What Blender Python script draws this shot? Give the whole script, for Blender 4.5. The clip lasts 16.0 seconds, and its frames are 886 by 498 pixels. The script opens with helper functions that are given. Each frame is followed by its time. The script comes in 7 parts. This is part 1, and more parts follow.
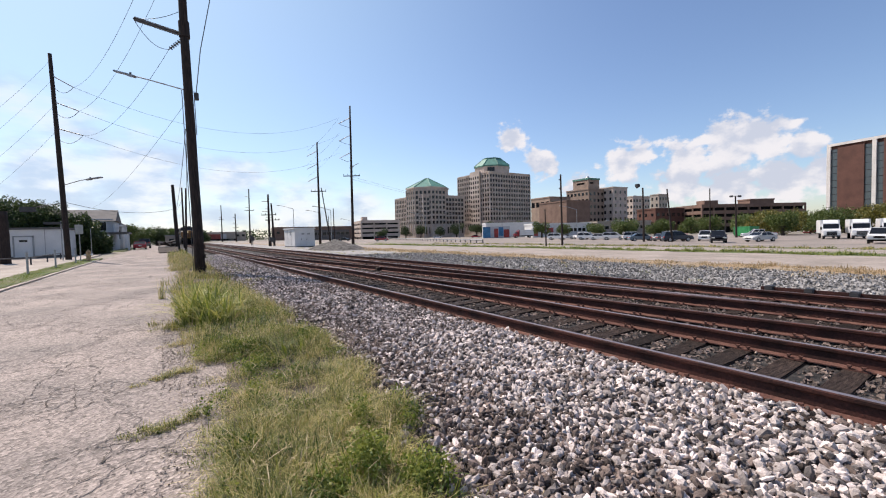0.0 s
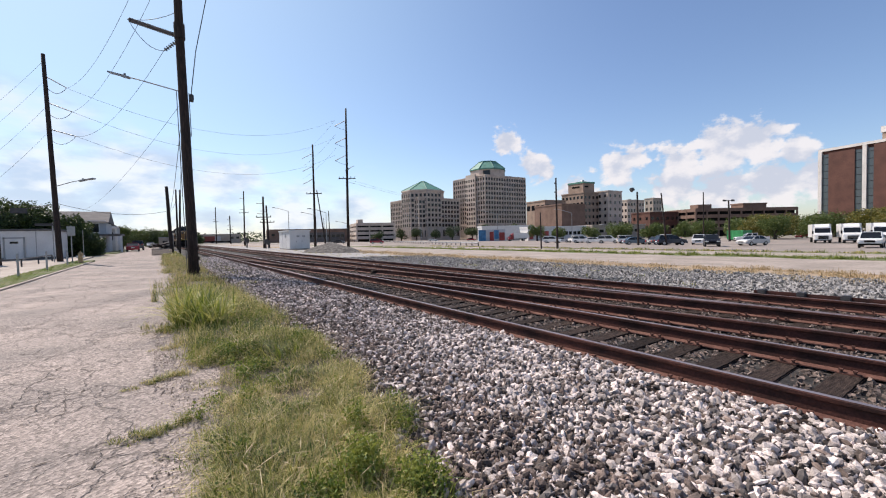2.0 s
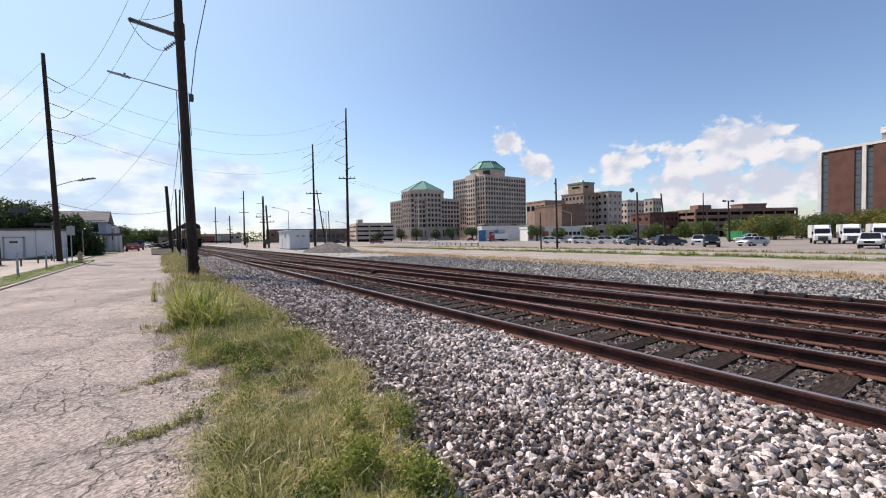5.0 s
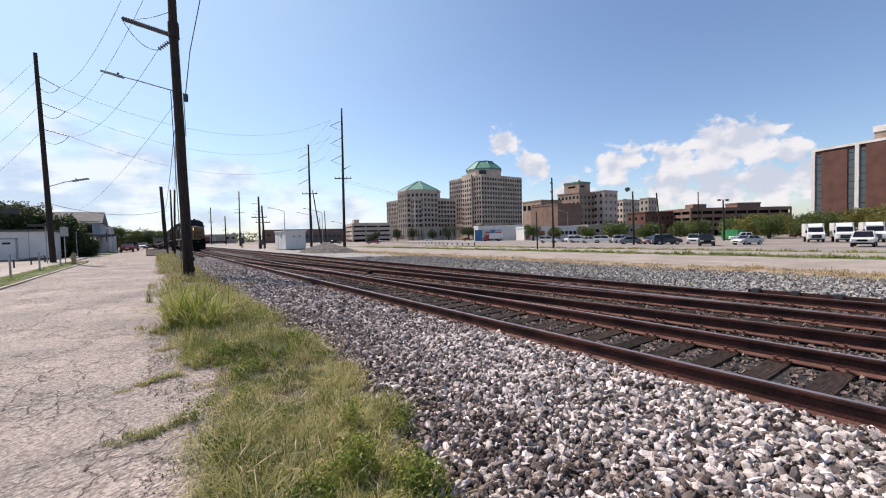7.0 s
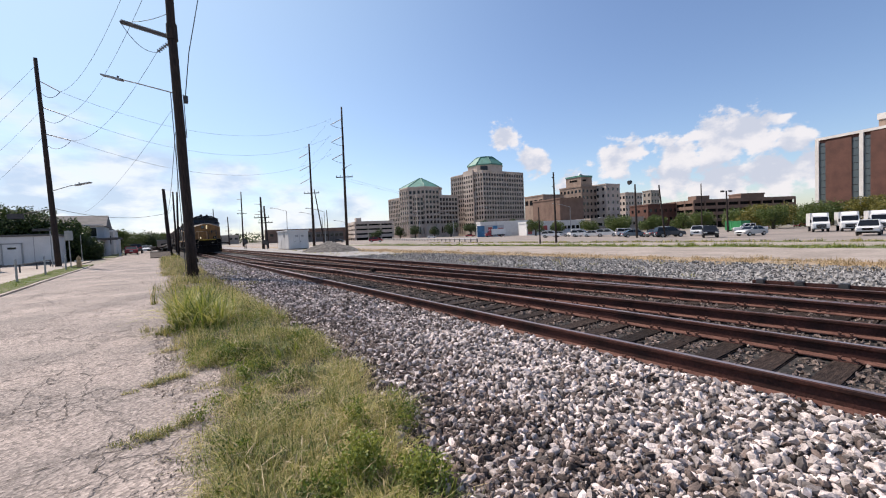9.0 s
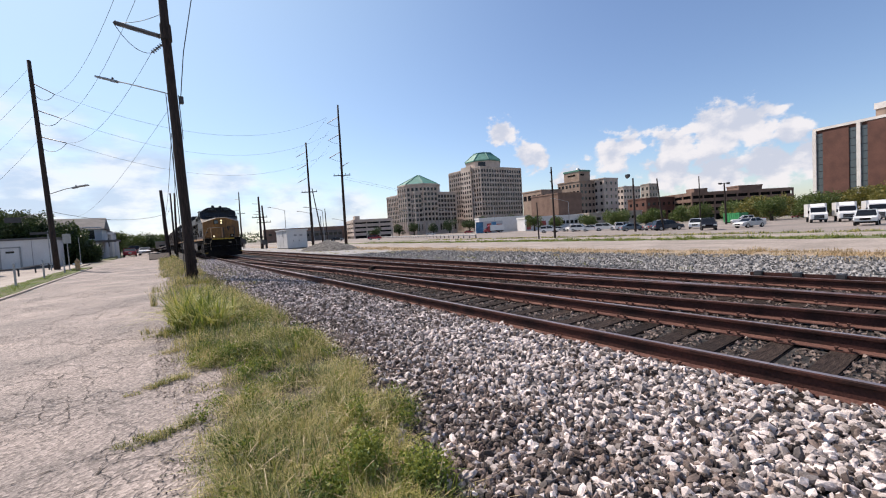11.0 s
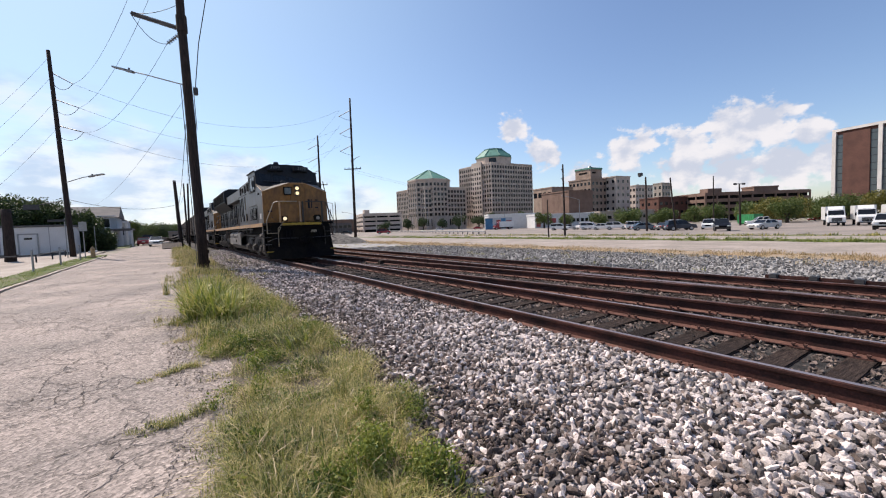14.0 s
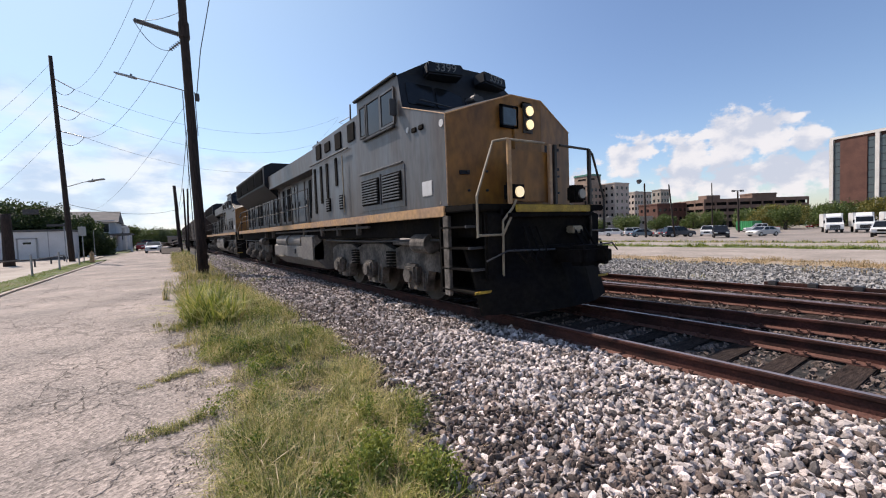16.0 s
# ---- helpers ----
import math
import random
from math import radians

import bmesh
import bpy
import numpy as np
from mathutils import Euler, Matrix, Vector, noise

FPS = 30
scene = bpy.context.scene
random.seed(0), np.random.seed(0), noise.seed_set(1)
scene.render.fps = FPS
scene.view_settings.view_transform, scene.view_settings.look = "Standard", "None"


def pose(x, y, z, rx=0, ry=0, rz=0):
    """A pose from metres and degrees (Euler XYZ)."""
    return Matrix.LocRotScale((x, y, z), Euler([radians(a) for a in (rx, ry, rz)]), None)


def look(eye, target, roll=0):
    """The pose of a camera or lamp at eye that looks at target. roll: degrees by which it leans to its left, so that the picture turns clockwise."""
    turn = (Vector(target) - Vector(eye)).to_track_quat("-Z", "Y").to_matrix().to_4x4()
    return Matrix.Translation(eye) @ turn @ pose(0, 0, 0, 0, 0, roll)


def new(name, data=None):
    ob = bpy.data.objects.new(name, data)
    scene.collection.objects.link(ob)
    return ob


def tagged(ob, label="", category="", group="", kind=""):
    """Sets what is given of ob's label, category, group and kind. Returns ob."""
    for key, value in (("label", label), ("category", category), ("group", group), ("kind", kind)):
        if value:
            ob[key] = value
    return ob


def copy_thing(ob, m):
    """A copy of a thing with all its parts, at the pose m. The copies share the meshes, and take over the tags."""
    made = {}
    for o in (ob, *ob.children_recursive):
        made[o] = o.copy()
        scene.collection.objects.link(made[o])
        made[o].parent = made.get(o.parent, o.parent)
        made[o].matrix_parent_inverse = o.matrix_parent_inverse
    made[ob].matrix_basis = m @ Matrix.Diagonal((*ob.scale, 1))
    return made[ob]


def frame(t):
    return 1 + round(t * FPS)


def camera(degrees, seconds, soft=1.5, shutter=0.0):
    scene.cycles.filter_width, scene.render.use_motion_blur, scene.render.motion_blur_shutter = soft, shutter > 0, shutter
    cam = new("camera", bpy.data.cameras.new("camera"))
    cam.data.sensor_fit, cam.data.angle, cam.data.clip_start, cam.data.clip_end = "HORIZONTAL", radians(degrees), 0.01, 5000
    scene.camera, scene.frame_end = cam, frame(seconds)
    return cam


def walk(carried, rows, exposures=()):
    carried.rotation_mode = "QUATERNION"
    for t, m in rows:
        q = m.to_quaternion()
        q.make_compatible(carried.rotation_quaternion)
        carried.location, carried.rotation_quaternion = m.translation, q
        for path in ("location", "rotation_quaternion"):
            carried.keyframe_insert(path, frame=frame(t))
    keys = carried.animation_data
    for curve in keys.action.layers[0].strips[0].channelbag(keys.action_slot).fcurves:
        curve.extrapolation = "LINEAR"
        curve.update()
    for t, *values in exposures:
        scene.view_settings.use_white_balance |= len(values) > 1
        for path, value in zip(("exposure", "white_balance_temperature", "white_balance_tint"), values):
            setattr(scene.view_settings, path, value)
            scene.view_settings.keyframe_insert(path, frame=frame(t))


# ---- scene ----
cam = camera(94.87, 16.0, soft=1.1)
PATH = [
    (0, pose(-0, -0, 1.579, 87.667, 1.485, -34.435)),
    (0.5, pose(0.009, 0.005, 1.577, 87.643, 1.472, -34.667)),
    (1, pose(0.012, 0.007, 1.581, 87.705, 1.463, -34.833)),
    (1.5, pose(0.007, 0.007, 1.581, 87.879, 1.377, -34.997)),
    (2, pose(0.002, 0.001, 1.582, 88.055, 1.293, -35.059)),
    (2.5, pose(0.003, -0.003, 1.583, 88.091, 1.225, -35.098)),
    (3, pose(0.004, 0, 1.581, 88.131, 1.166, -35.112)),
    (3.5, pose(0.004, -0.004, 1.581, 88.133, 1.153, -35.069)),
    (4, pose(0, -0.003, 1.582, 88.128, 1.151, -34.994)),
    (6.5, pose(0.014, 0.005, 1.577, 87.96, 1.404, -35.382)),
    (7, pose(0.01, -0.003, 1.581, 88.035, 1.4, -35.57)),
    (7.5, pose(0.001, -0.012, 1.588, 88.068, 1.453, -35.631)),
    (8, pose(-0.001, -0.009, 1.584, 88.007, 1.622, -35.569)),
    (8.5, pose(-0.002, -0.005, 1.581, 87.826, 1.937, -35.436)),
    (9, pose(0.015, -0.006, 1.579, 87.592, 2.505, -35.236)),
    (11.5, pose(0.016, -0.023, 1.588, 86.992, 3.43, -35.455)),
    (12, pose(0.011, -0.001, 1.583, 86.612, 2.8, -35.201)),
    (12.5, pose(0.008, 0.004, 1.582, 86.344, 2.344, -34.769)),
    (13, pose(0.006, 0.008, 1.584, 86.207, 2.146, -34.438)),
    (13.5, pose(0.011, 0.011, 1.584, 86.289, 2.178, -34.195)),
    (14, pose(0.008, 0.008, 1.588, 86.548, 2.274, -34.123)),
    (14.5, pose(0, 0, 1.59, 86.862, 2.252, -34.15)),
    (15, pose(-0.009, -0.003, 1.59, 87.13, 2.206, -34.236)),
    (15.5, pose(-0.012, -0.004, 1.593, 87.309, 2.17, -34.236)),
    (16, pose(-0.02, -0, 1.594, 87.361, 2.094, -34.225)),
]
walk(cam, PATH, exposures=((0, 0.36, 6650, 15), (16, 0.36, 6650, 15)))

# world: clear sky with cumulus, and one sun
SUN_TO = Vector((-0.28, 0.80, 1.0)).normalized()
SUN_EL = math.asin(SUN_TO.z)
SUN_AZ = math.atan2(SUN_TO.x, SUN_TO.y)


# crisp cumulus: direction from the eye, and angular size
CUMULUS = (
    ((0.681, 0.700, 0.216), 0.036), ((0.735, 0.660, 0.160), 0.040), ((0.841, 0.522, 0.140), 0.050), ((0.857, 0.492, 0.165), 0.038), ((0.80, 0.595, 0.085), 0.05),
    ((0.902, 0.409, 0.140), 0.052), ((0.925, 0.346, 0.152), 0.060), ((0.942, 0.288, 0.160), 0.050), ((0.960, 0.240, 0.140), 0.036),
    ((0.899, 0.430, 0.080), 0.060), ((0.934, 0.349, 0.080), 0.062), ((0.958, 0.275, 0.085), 0.055), ((0.972, 0.215, 0.085), 0.050),
    ((0.99, -0.1, 0.12), 0.12), ((0.9, -0.4, 0.18), 0.15),
)
# soft low banks towards the sun's side and behind
BANKS = (
    ((-0.30, 0.94, 0.150), 0.17), ((-0.16, 0.98, 0.120), 0.15), ((-0.032, 0.994, 0.10), 0.14), ((0.114, 0.989, 0.075), 0.13), ((0.25, 0.965, 0.05), 0.12), ((0.40, 0.91, 0.03), 0.11),
    ((-0.45, 0.88, 0.16), 0.2), ((-0.7, 0.7, 0.2), 0.24), ((-0.9, -0.3, 0.25), 0.3), ((0.3, -0.93, 0.2), 0.26), ((-0.5, -0.84, 0.15), 0.24),
)


def build_world():
    w = bpy.data.worlds.new("sky")
    scene.world = w
    w.use_nodes = True
    nt = w.node_tree
    N, L = nt.nodes, nt.links
    bg = N["Background"]
    sky = N.new("ShaderNodeTexSky")
    sky.sky_type = "NISHITA"
    sky.sun_disc = False
    sky.sun_elevation = SUN_EL
    sky.sun_rotation = SUN_AZ
    sky.air_density, sky.dust_density, sky.ozone_density = 1.0, 0.6, 4.0

    def m(op, a, b=None, c=None):
        n = N.new("ShaderNodeMath")
        n.operation = op
        for i, v in enumerate((a, b, c)):
            if v is None:
                continue
            if isinstance(v, (int, float)):
                n.inputs[i].default_value = v
            else:
                L.new(v, n.inputs[i])
        return n.outputs[0]

    def ramp(v, lo, hi, a=0.0, b=1.0):
        n = N.new("ShaderNodeMapRange")
        n.interpolation_type = "SMOOTHSTEP"
        n.inputs["From Min"].default_value, n.inputs["From Max"].default_value = lo, hi
        n.inputs["To Min"].default_value, n.inputs["To Max"].default_value = a, b
        L.new(v, n.inputs["Value"])
        return n.outputs["Result"]

    def blend(f, a, b):
        n = N.new("ShaderNodeMix")
        n.data_type = "RGBA"
        for sock, v in ((0, f), (6, a), (7, b)):
            if isinstance(v, tuple):
                n.inputs[sock].default_value = v
            else:
                L.new(v, n.inputs[sock])
        return n.outputs[2]

    tc = N.new("ShaderNodeTexCoord")

    def fluff(scale, detail, rough, stretch, shift=(0, 0, 0)):
        mp, n = N.new("ShaderNodeMapping"), N.new("ShaderNodeTexNoise")
        mp.inputs["Scale"].default_value = (1, 1, stretch)
        mp.inputs["Location"].default_value = shift
        L.new(tc.outputs["Generated"], mp.inputs["Vector"])
        n.inputs["Scale"].default_value, n.inputs["Detail"].default_value, n.inputs["Roughness"].default_value = scale, detail, rough
        L.new(mp.outputs["Vector"], n.inputs["Vector"])
        return n.outputs["Fac"]

    def near(spots):
        mask = None
        for c, r in spots:
            d = N.new("ShaderNodeVectorMath")
            d.operation = "DISTANCE"
            L.new(tc.outputs["Generated"], d.inputs[0])
            d.inputs[1].default_value = Vector(c).normalized()
            v = m("SUBTRACT", 1.0, m("DIVIDE", d.outputs["Value"], r))
            mask = v if mask is None else m("MAXIMUM", mask, v)
        return m("MAXIMUM", mask, -0.7)

    # thin haze towards the sun
    haze = ramp(near([((-0.25, 0.80, 0.55), 1.15)]), 0.0, 1.0, 0.0, 0.42)
    clear = blend(haze, sky.outputs[0], (4.1, 6.2, 6.9, 1))
    # soft banks: milky, with blue-grey hollows
    banks = near(BANKS)
    soft = fluff(7.0, 7.0, 0.55, 2.6, (0.3, 0.1, 0.2))
    cov2 = ramp(m("ADD", banks, m("MULTIPLY", m("SUBTRACT", soft, 0.5), 2.4)), -0.10, 0.85, 0.0, 0.82)
    col2 = blend(ramp(fluff(9.0, 6.0, 0.55, 2.4, (0.5, 0.2, 0.7)), 0.40, 0.60), (3.5, 4.4, 5.6, 1), (5.8, 6.2, 6.55, 1))
    out = blend(cov2, clear, col2)
    # crisp cumulus: white towards the sun, blue-grey at the base
    puffs = near(CUMULUS)
    lump, lifted = fluff(19.0, 9.0, 0.58, 1.5), fluff(19.0, 9.0, 0.58, 1.5, (-0.008, 0.010, 0.026))
    broad, broad_up = fluff(9.0, 3.0, 0.5, 1.5), fluff(9.0, 3.0, 0.5, 1.5, (-0.012, 0.014, 0.05))
    val = m("ADD", puffs, m("MULTIPLY", m("SUBTRACT", lump, 0.5), 2.6))
    cov = ramp(val, 0.02, 0.42, 0.0, 0.95)
    relief = m("ADD", m("MULTIPLY", m("SUBTRACT", lump, lifted), 2.4), m("MULTIPLY", m("SUBTRACT", broad, broad_up), 3.0))
    lit = m("SUBTRACT", m("ADD", relief, 0.62), m("MULTIPLY", m("MAXIMUM", puffs, 0.0), 0.35))
    col = blend(ramp(lit, 0.0, 1.0), (3.9, 4.3, 5.0, 1), (5.75, 5.78, 5.9, 1))
    out = blend(cov, out, col)
    L.new(out, bg.inputs[0])
    bg.inputs[1].default_value = 0.12


build_world()
sun = new("sun", bpy.data.lights.new("sun", "SUN"))
sun.data.energy, sun.data.angle, sun.data.color = 5.0, radians(0.55), (1.0, 0.91, 0.80)
sun.matrix_world = look(SUN_TO * 100, (0, 0, 0))

# ---- materials ----


def mat(name, color, rough=0.8, metal=0.0, var=0.25, scale=6.0, fine=60.0, bump=0.15, bscale=None, tint=None, island=0.0, objrand=0.0, spec=None, emit=0.0, stretch=None):
    """Surface with two scales of variation, fine relief, and an optional second tint in the stains."""
    m = bpy.data.materials.new(name)
    m.use_nodes = True
    nt = m.node_tree
    N, L = nt.nodes, nt.links
    b = N["Principled BSDF"]
    b.inputs["Roughness"].default_value, b.inputs["Metallic"].default_value = rough, metal
    if spec is not None:
        b.inputs["Specular IOR Level"].default_value = spec
    tc = N.new("ShaderNodeTexCoord")
    src = tc.outputs["Object"]
    if stretch:
        mp = N.new("ShaderNodeMapping")
        mp.inputs["Scale"].default_value = stretch
        L.new(src, mp.inputs["Vector"])
        src = mp.outputs["Vector"]
    big, small = N.new("ShaderNodeTexNoise"), N.new("ShaderNodeTexNoise")
    for n, s, d in ((big, scale, 5.0), (small, fine, 3.0)):
        n.inputs["Scale"].default_value, n.inputs["Detail"].default_value = s, d
        L.new(src, n.inputs["Vector"])
    c = Vector(color)
    t = Vector(tint) if tint else c * (1 - 1.5 * var)
    r = N.new("ShaderNodeValToRGB")
    r.color_ramp.elements[0].position, r.color_ramp.elements[1].position = 0.35, 0.68
    r.color_ramp.elements[0].color, r.color_ramp.elements[1].color = (*t, 1), (*c, 1)
    L.new(big.outputs["Fac"], r.inputs["Fac"])
    mix = N.new("ShaderNodeMix")
    mix.data_type, mix.blend_type = "RGBA", "MULTIPLY"
    mix.inputs[0].default_value = 1.0
    r2 = N.new("ShaderNodeMapRange")
    r2.inputs["From Min"].default_value, r2.inputs["From Max"].default_value = 0.3, 0.7
    r2.inputs["To Min"].default_value, r2.inputs["To Max"].default_value = 1 - var, 1 + var * 0.6
    L.new(small.outputs["Fac"], r2.inputs["Value"])
    L.new(r.outputs["Color"], mix.inputs[6])
    L.new(r2.outputs["Result"], mix.inputs[7])
    out = mix.outputs[2]
    for amount, node, sock in ((island, "ShaderNodeNewGeometry", "Random Per Island"), (objrand, "ShaderNodeObjectInfo", "Random")):
        if amount:
            g, k, m2 = N.new(node), N.new("ShaderNodeMapRange"), N.new("ShaderNodeMix")
            k.inputs["To Min"].default_value, k.inputs["To Max"].default_value = 1 - amount, 1 + amount
            L.new(g.outputs[sock], k.inputs["Value"])
            m2.data_type, m2.blend_type = "RGBA", "MULTIPLY"
            m2.inputs[0].default_value = 1.0
            L.new(out, m2.inputs[6])
            L.new(k.outputs["Result"], m2.inputs[7])
            out = m2.outputs[2]
    L.new(out, b.inputs["Base Color"])
    if bump:
        bn, bt = N.new("ShaderNodeBump"), N.new("ShaderNodeTexNoise")
        bt.inputs["Scale"].default_value, bt.inputs["Detail"].default_value = bscale or fine, 4.0
        L.new(src, bt.inputs["Vector"])
        bn.inputs["Strength"].default_value, bn.inputs["Distance"].default_value = bump, 0.02
        L.new(bt.outputs["Fac"], bn.inputs["Height"])
        L.new(bn.outputs["Normal"], b.inputs["Normal"])
    if emit:
        b.inputs["Emission Color"].default_value, b.inputs["Emission Strength"].default_value = (*color, 1), emit
    return m


# ---- mesh helpers ----


def part(name, bm, material, parent=None, label="", smooth=False):
    """Links a bmesh as one mesh object, under parent when given."""
    me = bpy.data.meshes.new(name)
    if bm.faces:
        bmesh.ops.recalc_face_normals(bm, faces=bm.faces[:])
    bm.to_mesh(me)
    bm.free()
    if smooth:
        for p in me.polygons:
            p.use_smooth = True
    for x in material if isinstance(material, (list, tuple)) else [material]:
        me.materials.append(x)
    ob = new(name, me)
    if parent:
        ob.parent = parent
    if label:
        ob["label"] = label
    return ob


def bx(bm, x0, x1, y0, y1, z0, z1, bevel=0.0, mi=0):
    """Box between two corners, with bevelled edges when bevel is given."""
    r = bmesh.ops.create_cube(bm, size=1)
    bmesh.ops.transform(bm, verts=r["verts"], matrix=Matrix.Translation(((x0 + x1) / 2, (y0 + y1) / 2, (z0 + z1) / 2)) @ Matrix.Diagonal((abs(x1 - x0), abs(y1 - y0), abs(z1 - z0), 1)))
    fs = {f for v in r["verts"] for f in v.link_faces}
    for f in fs:
        f.material_index = mi
    if bevel:
        es = list({e for v in r["verts"] for e in v.link_edges})
        bmesh.ops.bevel(bm, geom=es, offset=bevel, segments=2, affect="EDGES")
    return bm


def rod(bm, a, b, r0, r1=None, n=8, mi=0):
    """Tapered round bar from a to b."""
    a, b = Vector(a), Vector(b)
    d = b - a
    m = Matrix.Translation((a + b) / 2) @ d.to_track_quat("Z", "Y").to_matrix().to_4x4()
    r = bmesh.ops.create_cone(bm, cap_ends=True, segments=n, radius1=r0, radius2=r0 if r1 is None else r1, depth=d.length, matrix=m)
    for f in {f for v in r["verts"] for f in v.link_faces}:
        f.material_index = mi
    return bm


def tube(bm, pts, r, n=6):
    """Round bar bent along pts, one closed surface."""
    q = [Vector(c) for c in pts]
    side, rings = None, []
    for i, c in enumerate(q):
        d0 = (q[i] - q[i - 1]).normalized() if i else (q[1] - q[0]).normalized()
        d1 = (q[i + 1] - q[i]).normalized() if i < len(q) - 1 else d0
        d = (d0 + d1).normalized()
        side = d.orthogonal() if side is None else side - d * side.dot(d)
        side.normalize()
        up = d.cross(side)
        rings.append([bm.verts.new(c + (side * math.cos(k * math.tau / n) + up * math.sin(k * math.tau / n)) * r) for k in range(n)])
    for u, v in zip(rings, rings[1:]):
        for k in range(n):
            bm.faces.new((u[k], u[(k + 1) % n], v[(k + 1) % n], v[k]))
    bm.faces.new(rings[0][::-1])
    bm.faces.new(rings[-1])
    return bm


def prism(bm, pts, axis, lo, hi):
    """Extrudes a closed outline (2D points) along axis 'x', 'y' or 'z'."""
    def at(p, k):
        return {"x": (k, p[0], p[1]), "y": (p[0], k, p[1]), "z": (p[0], p[1], k)}[axis]
    a = [bm.verts.new(at(p, lo)) for p in pts]
    b = [bm.verts.new(at(p, hi)) for p in pts]
    bm.faces.new(a)
    bm.faces.new(b[::-1])
    for i in range(len(pts)):
        j = (i + 1) % len(pts)
        bm.faces.new((a[i], b[i], b[j], a[j]))
    return bm


def B():
    return bmesh.new()


def thing(name, label, category, m=None, group="", kind=""):
    e = new(name)
    if m is not None:
        e.matrix_world = m
    return tagged(e, label, category, group, kind)


def raw(name, verts, faces, material, smooth=False, parent=None):
    me = bpy.data.meshes.new(name)
    me.from_pydata(verts, [], faces)
    me.materials.append(material)
    if smooth:
        me.polygons.foreach_set("use_smooth", [True] * len(me.polygons))
    ob = new(name, me)
    if parent:
        ob.parent = parent
    return ob


RAIL_Z = 0.25
TIE_Z = 0.07
A1, A2 = 4.28, 5.785      # near track
C1, C2 = 8.45, 9.955      # far track
CROSS0, CROSS_S = 7.06, -0.082   # left rail of the crossover: x at y = 0, slope


def gz(x, y):
    """Height of the ground."""
    pts = ((-1e5, 0.0), (0.4, 0.0), (1.6, -0.03), (2.4, 0.0), (3.4, TIE_Z - 0.03), (11.2, TIE_Z - 0.03), (13, -0.02), (19, -0.15), (33, -0.4), (67, -1.0), (160, -1.8), (300, -2.5), (1e5, -2.5))
    for (xa, za), (xb, zb) in zip(pts, pts[1:]):
        if x <= xb:
            return za + (zb - za) * (x - xa) / (xb - xa)
    return -2.5
M_SOIL = mat("soil", (0.30, 0.27, 0.22), 0.95, var=0.35, scale=0.25, fine=9, bump=0.5, bscale=14)
# track bed: near-black colour stands in for shade in the gaps between stones
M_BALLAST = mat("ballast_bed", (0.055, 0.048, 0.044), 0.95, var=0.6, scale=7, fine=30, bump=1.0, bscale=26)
M_GRAVEL = mat("pale_gravel", (0.33, 0.325, 0.32), 0.95, var=0.55, scale=0.8, fine=11, bump=1.0, bscale=14, tint=(0.27, 0.255, 0.24))
M_STONE = mat("crushed_stone", (0.525, 0.458, 0.43), 0.9, var=0.25, scale=9, fine=80, bump=0.35, island=0.88)
M_GRAVELST = mat("gravel_stone", (0.29, 0.28, 0.27), 0.9, var=0.3, scale=9, fine=80, bump=0.3, island=0.7)
M_DARKSTONE = mat("grimy_stone", (0.185, 0.140, 0.120), 0.92, var=0.35, scale=9, fine=80, bump=0.3, island=0.75)
M_RAILSIDE = mat("rail_rust", (0.085, 0.031, 0.024), 0.8, 0.0, var=0.4, scale=3, fine=50, bump=0.3, tint=(0.030, 0.013, 0.011), spec=0.25)
M_RAILFOOT = mat("rail_foot_rust", (0.155, 0.078, 0.060), 0.88, 0.0, var=0.35, scale=4, fine=50, bump=0.3, tint=(0.09, 0.04, 0.032), spec=0.3)
M_RAILTOP = mat("worn_rail_top", (0.46, 0.38, 0.365), 0.38, 0.8, var=0.2, scale=2, fine=40, bump=0.05, tint=(0.30, 0.21, 0.195), stretch=(8, 0.4, 1))
M_RAILDULL = mat("dull_rail_top", (0.16, 0.098, 0.083), 0.55, 0.5, var=0.25, scale=2, fine=40, bump=0.05, stretch=(8, 0.4, 1))
M_TIE = mat("creosote_wood", (0.062, 0.043, 0.036), 0.92, var=0.55, scale=5, fine=24, bump=0.8, objrand=0.45, stretch=(1, 9, 4), spec=0.2)
M_POLE = mat("pole_wood", (0.048, 0.030, 0.024), 0.9, var=0.5, scale=4, fine=40, bump=0.5, stretch=(6, 6, 0.6))
M_STEEL = mat("galvanised_steel", (0.33, 0.34, 0.35), 0.5, 0.5, var=0.15)
M_DARKSTEEL = mat("dark_steel", (0.06, 0.06, 0.065), 0.55, 0.3, var=0.2)
M_WIRE = mat("wire_sheath", (0.035, 0.035, 0.04), 0.6, var=0.1, bump=0)
M_PORC = mat("grey_polymer", (0.16, 0.15, 0.15), 0.5, var=0.1)
M_BRICKD = mat("dark_red_brick", (0.125, 0.055, 0.041), 0.9, var=0.22, scale=0.3, fine=5, bump=0.2)
M_BRICKT = mat("tan_brick", (0.36, 0.265, 0.205), 0.9, var=0.2, scale=0.3, fine=5, bump=0.2)
M_BRICKB = mat("brown_brick", (0.22, 0.14, 0.108), 0.9, var=0.2, scale=0.3, fine=5, bump=0.2)
M_LIME = mat("limestone", (0.57, 0.475, 0.41), 0.9, var=0.18, scale=0.2, fine=3, bump=0.1)
M_COPPER = mat("green_copper", (0.085, 0.255, 0.20), 0.6, var=0.2, scale=0.4, fine=4, bump=0.1)
M_WHITE = mat("white_paint", (0.62, 0.62, 0.62), 0.6, var=0.08, scale=0.8, fine=12, bump=0.05)
M_CONC = mat("concrete", (0.38, 0.335, 0.29), 0.92, var=0.16, scale=0.3, fine=20, bump=0.3, tint=(0.29, 0.25, 0.215))
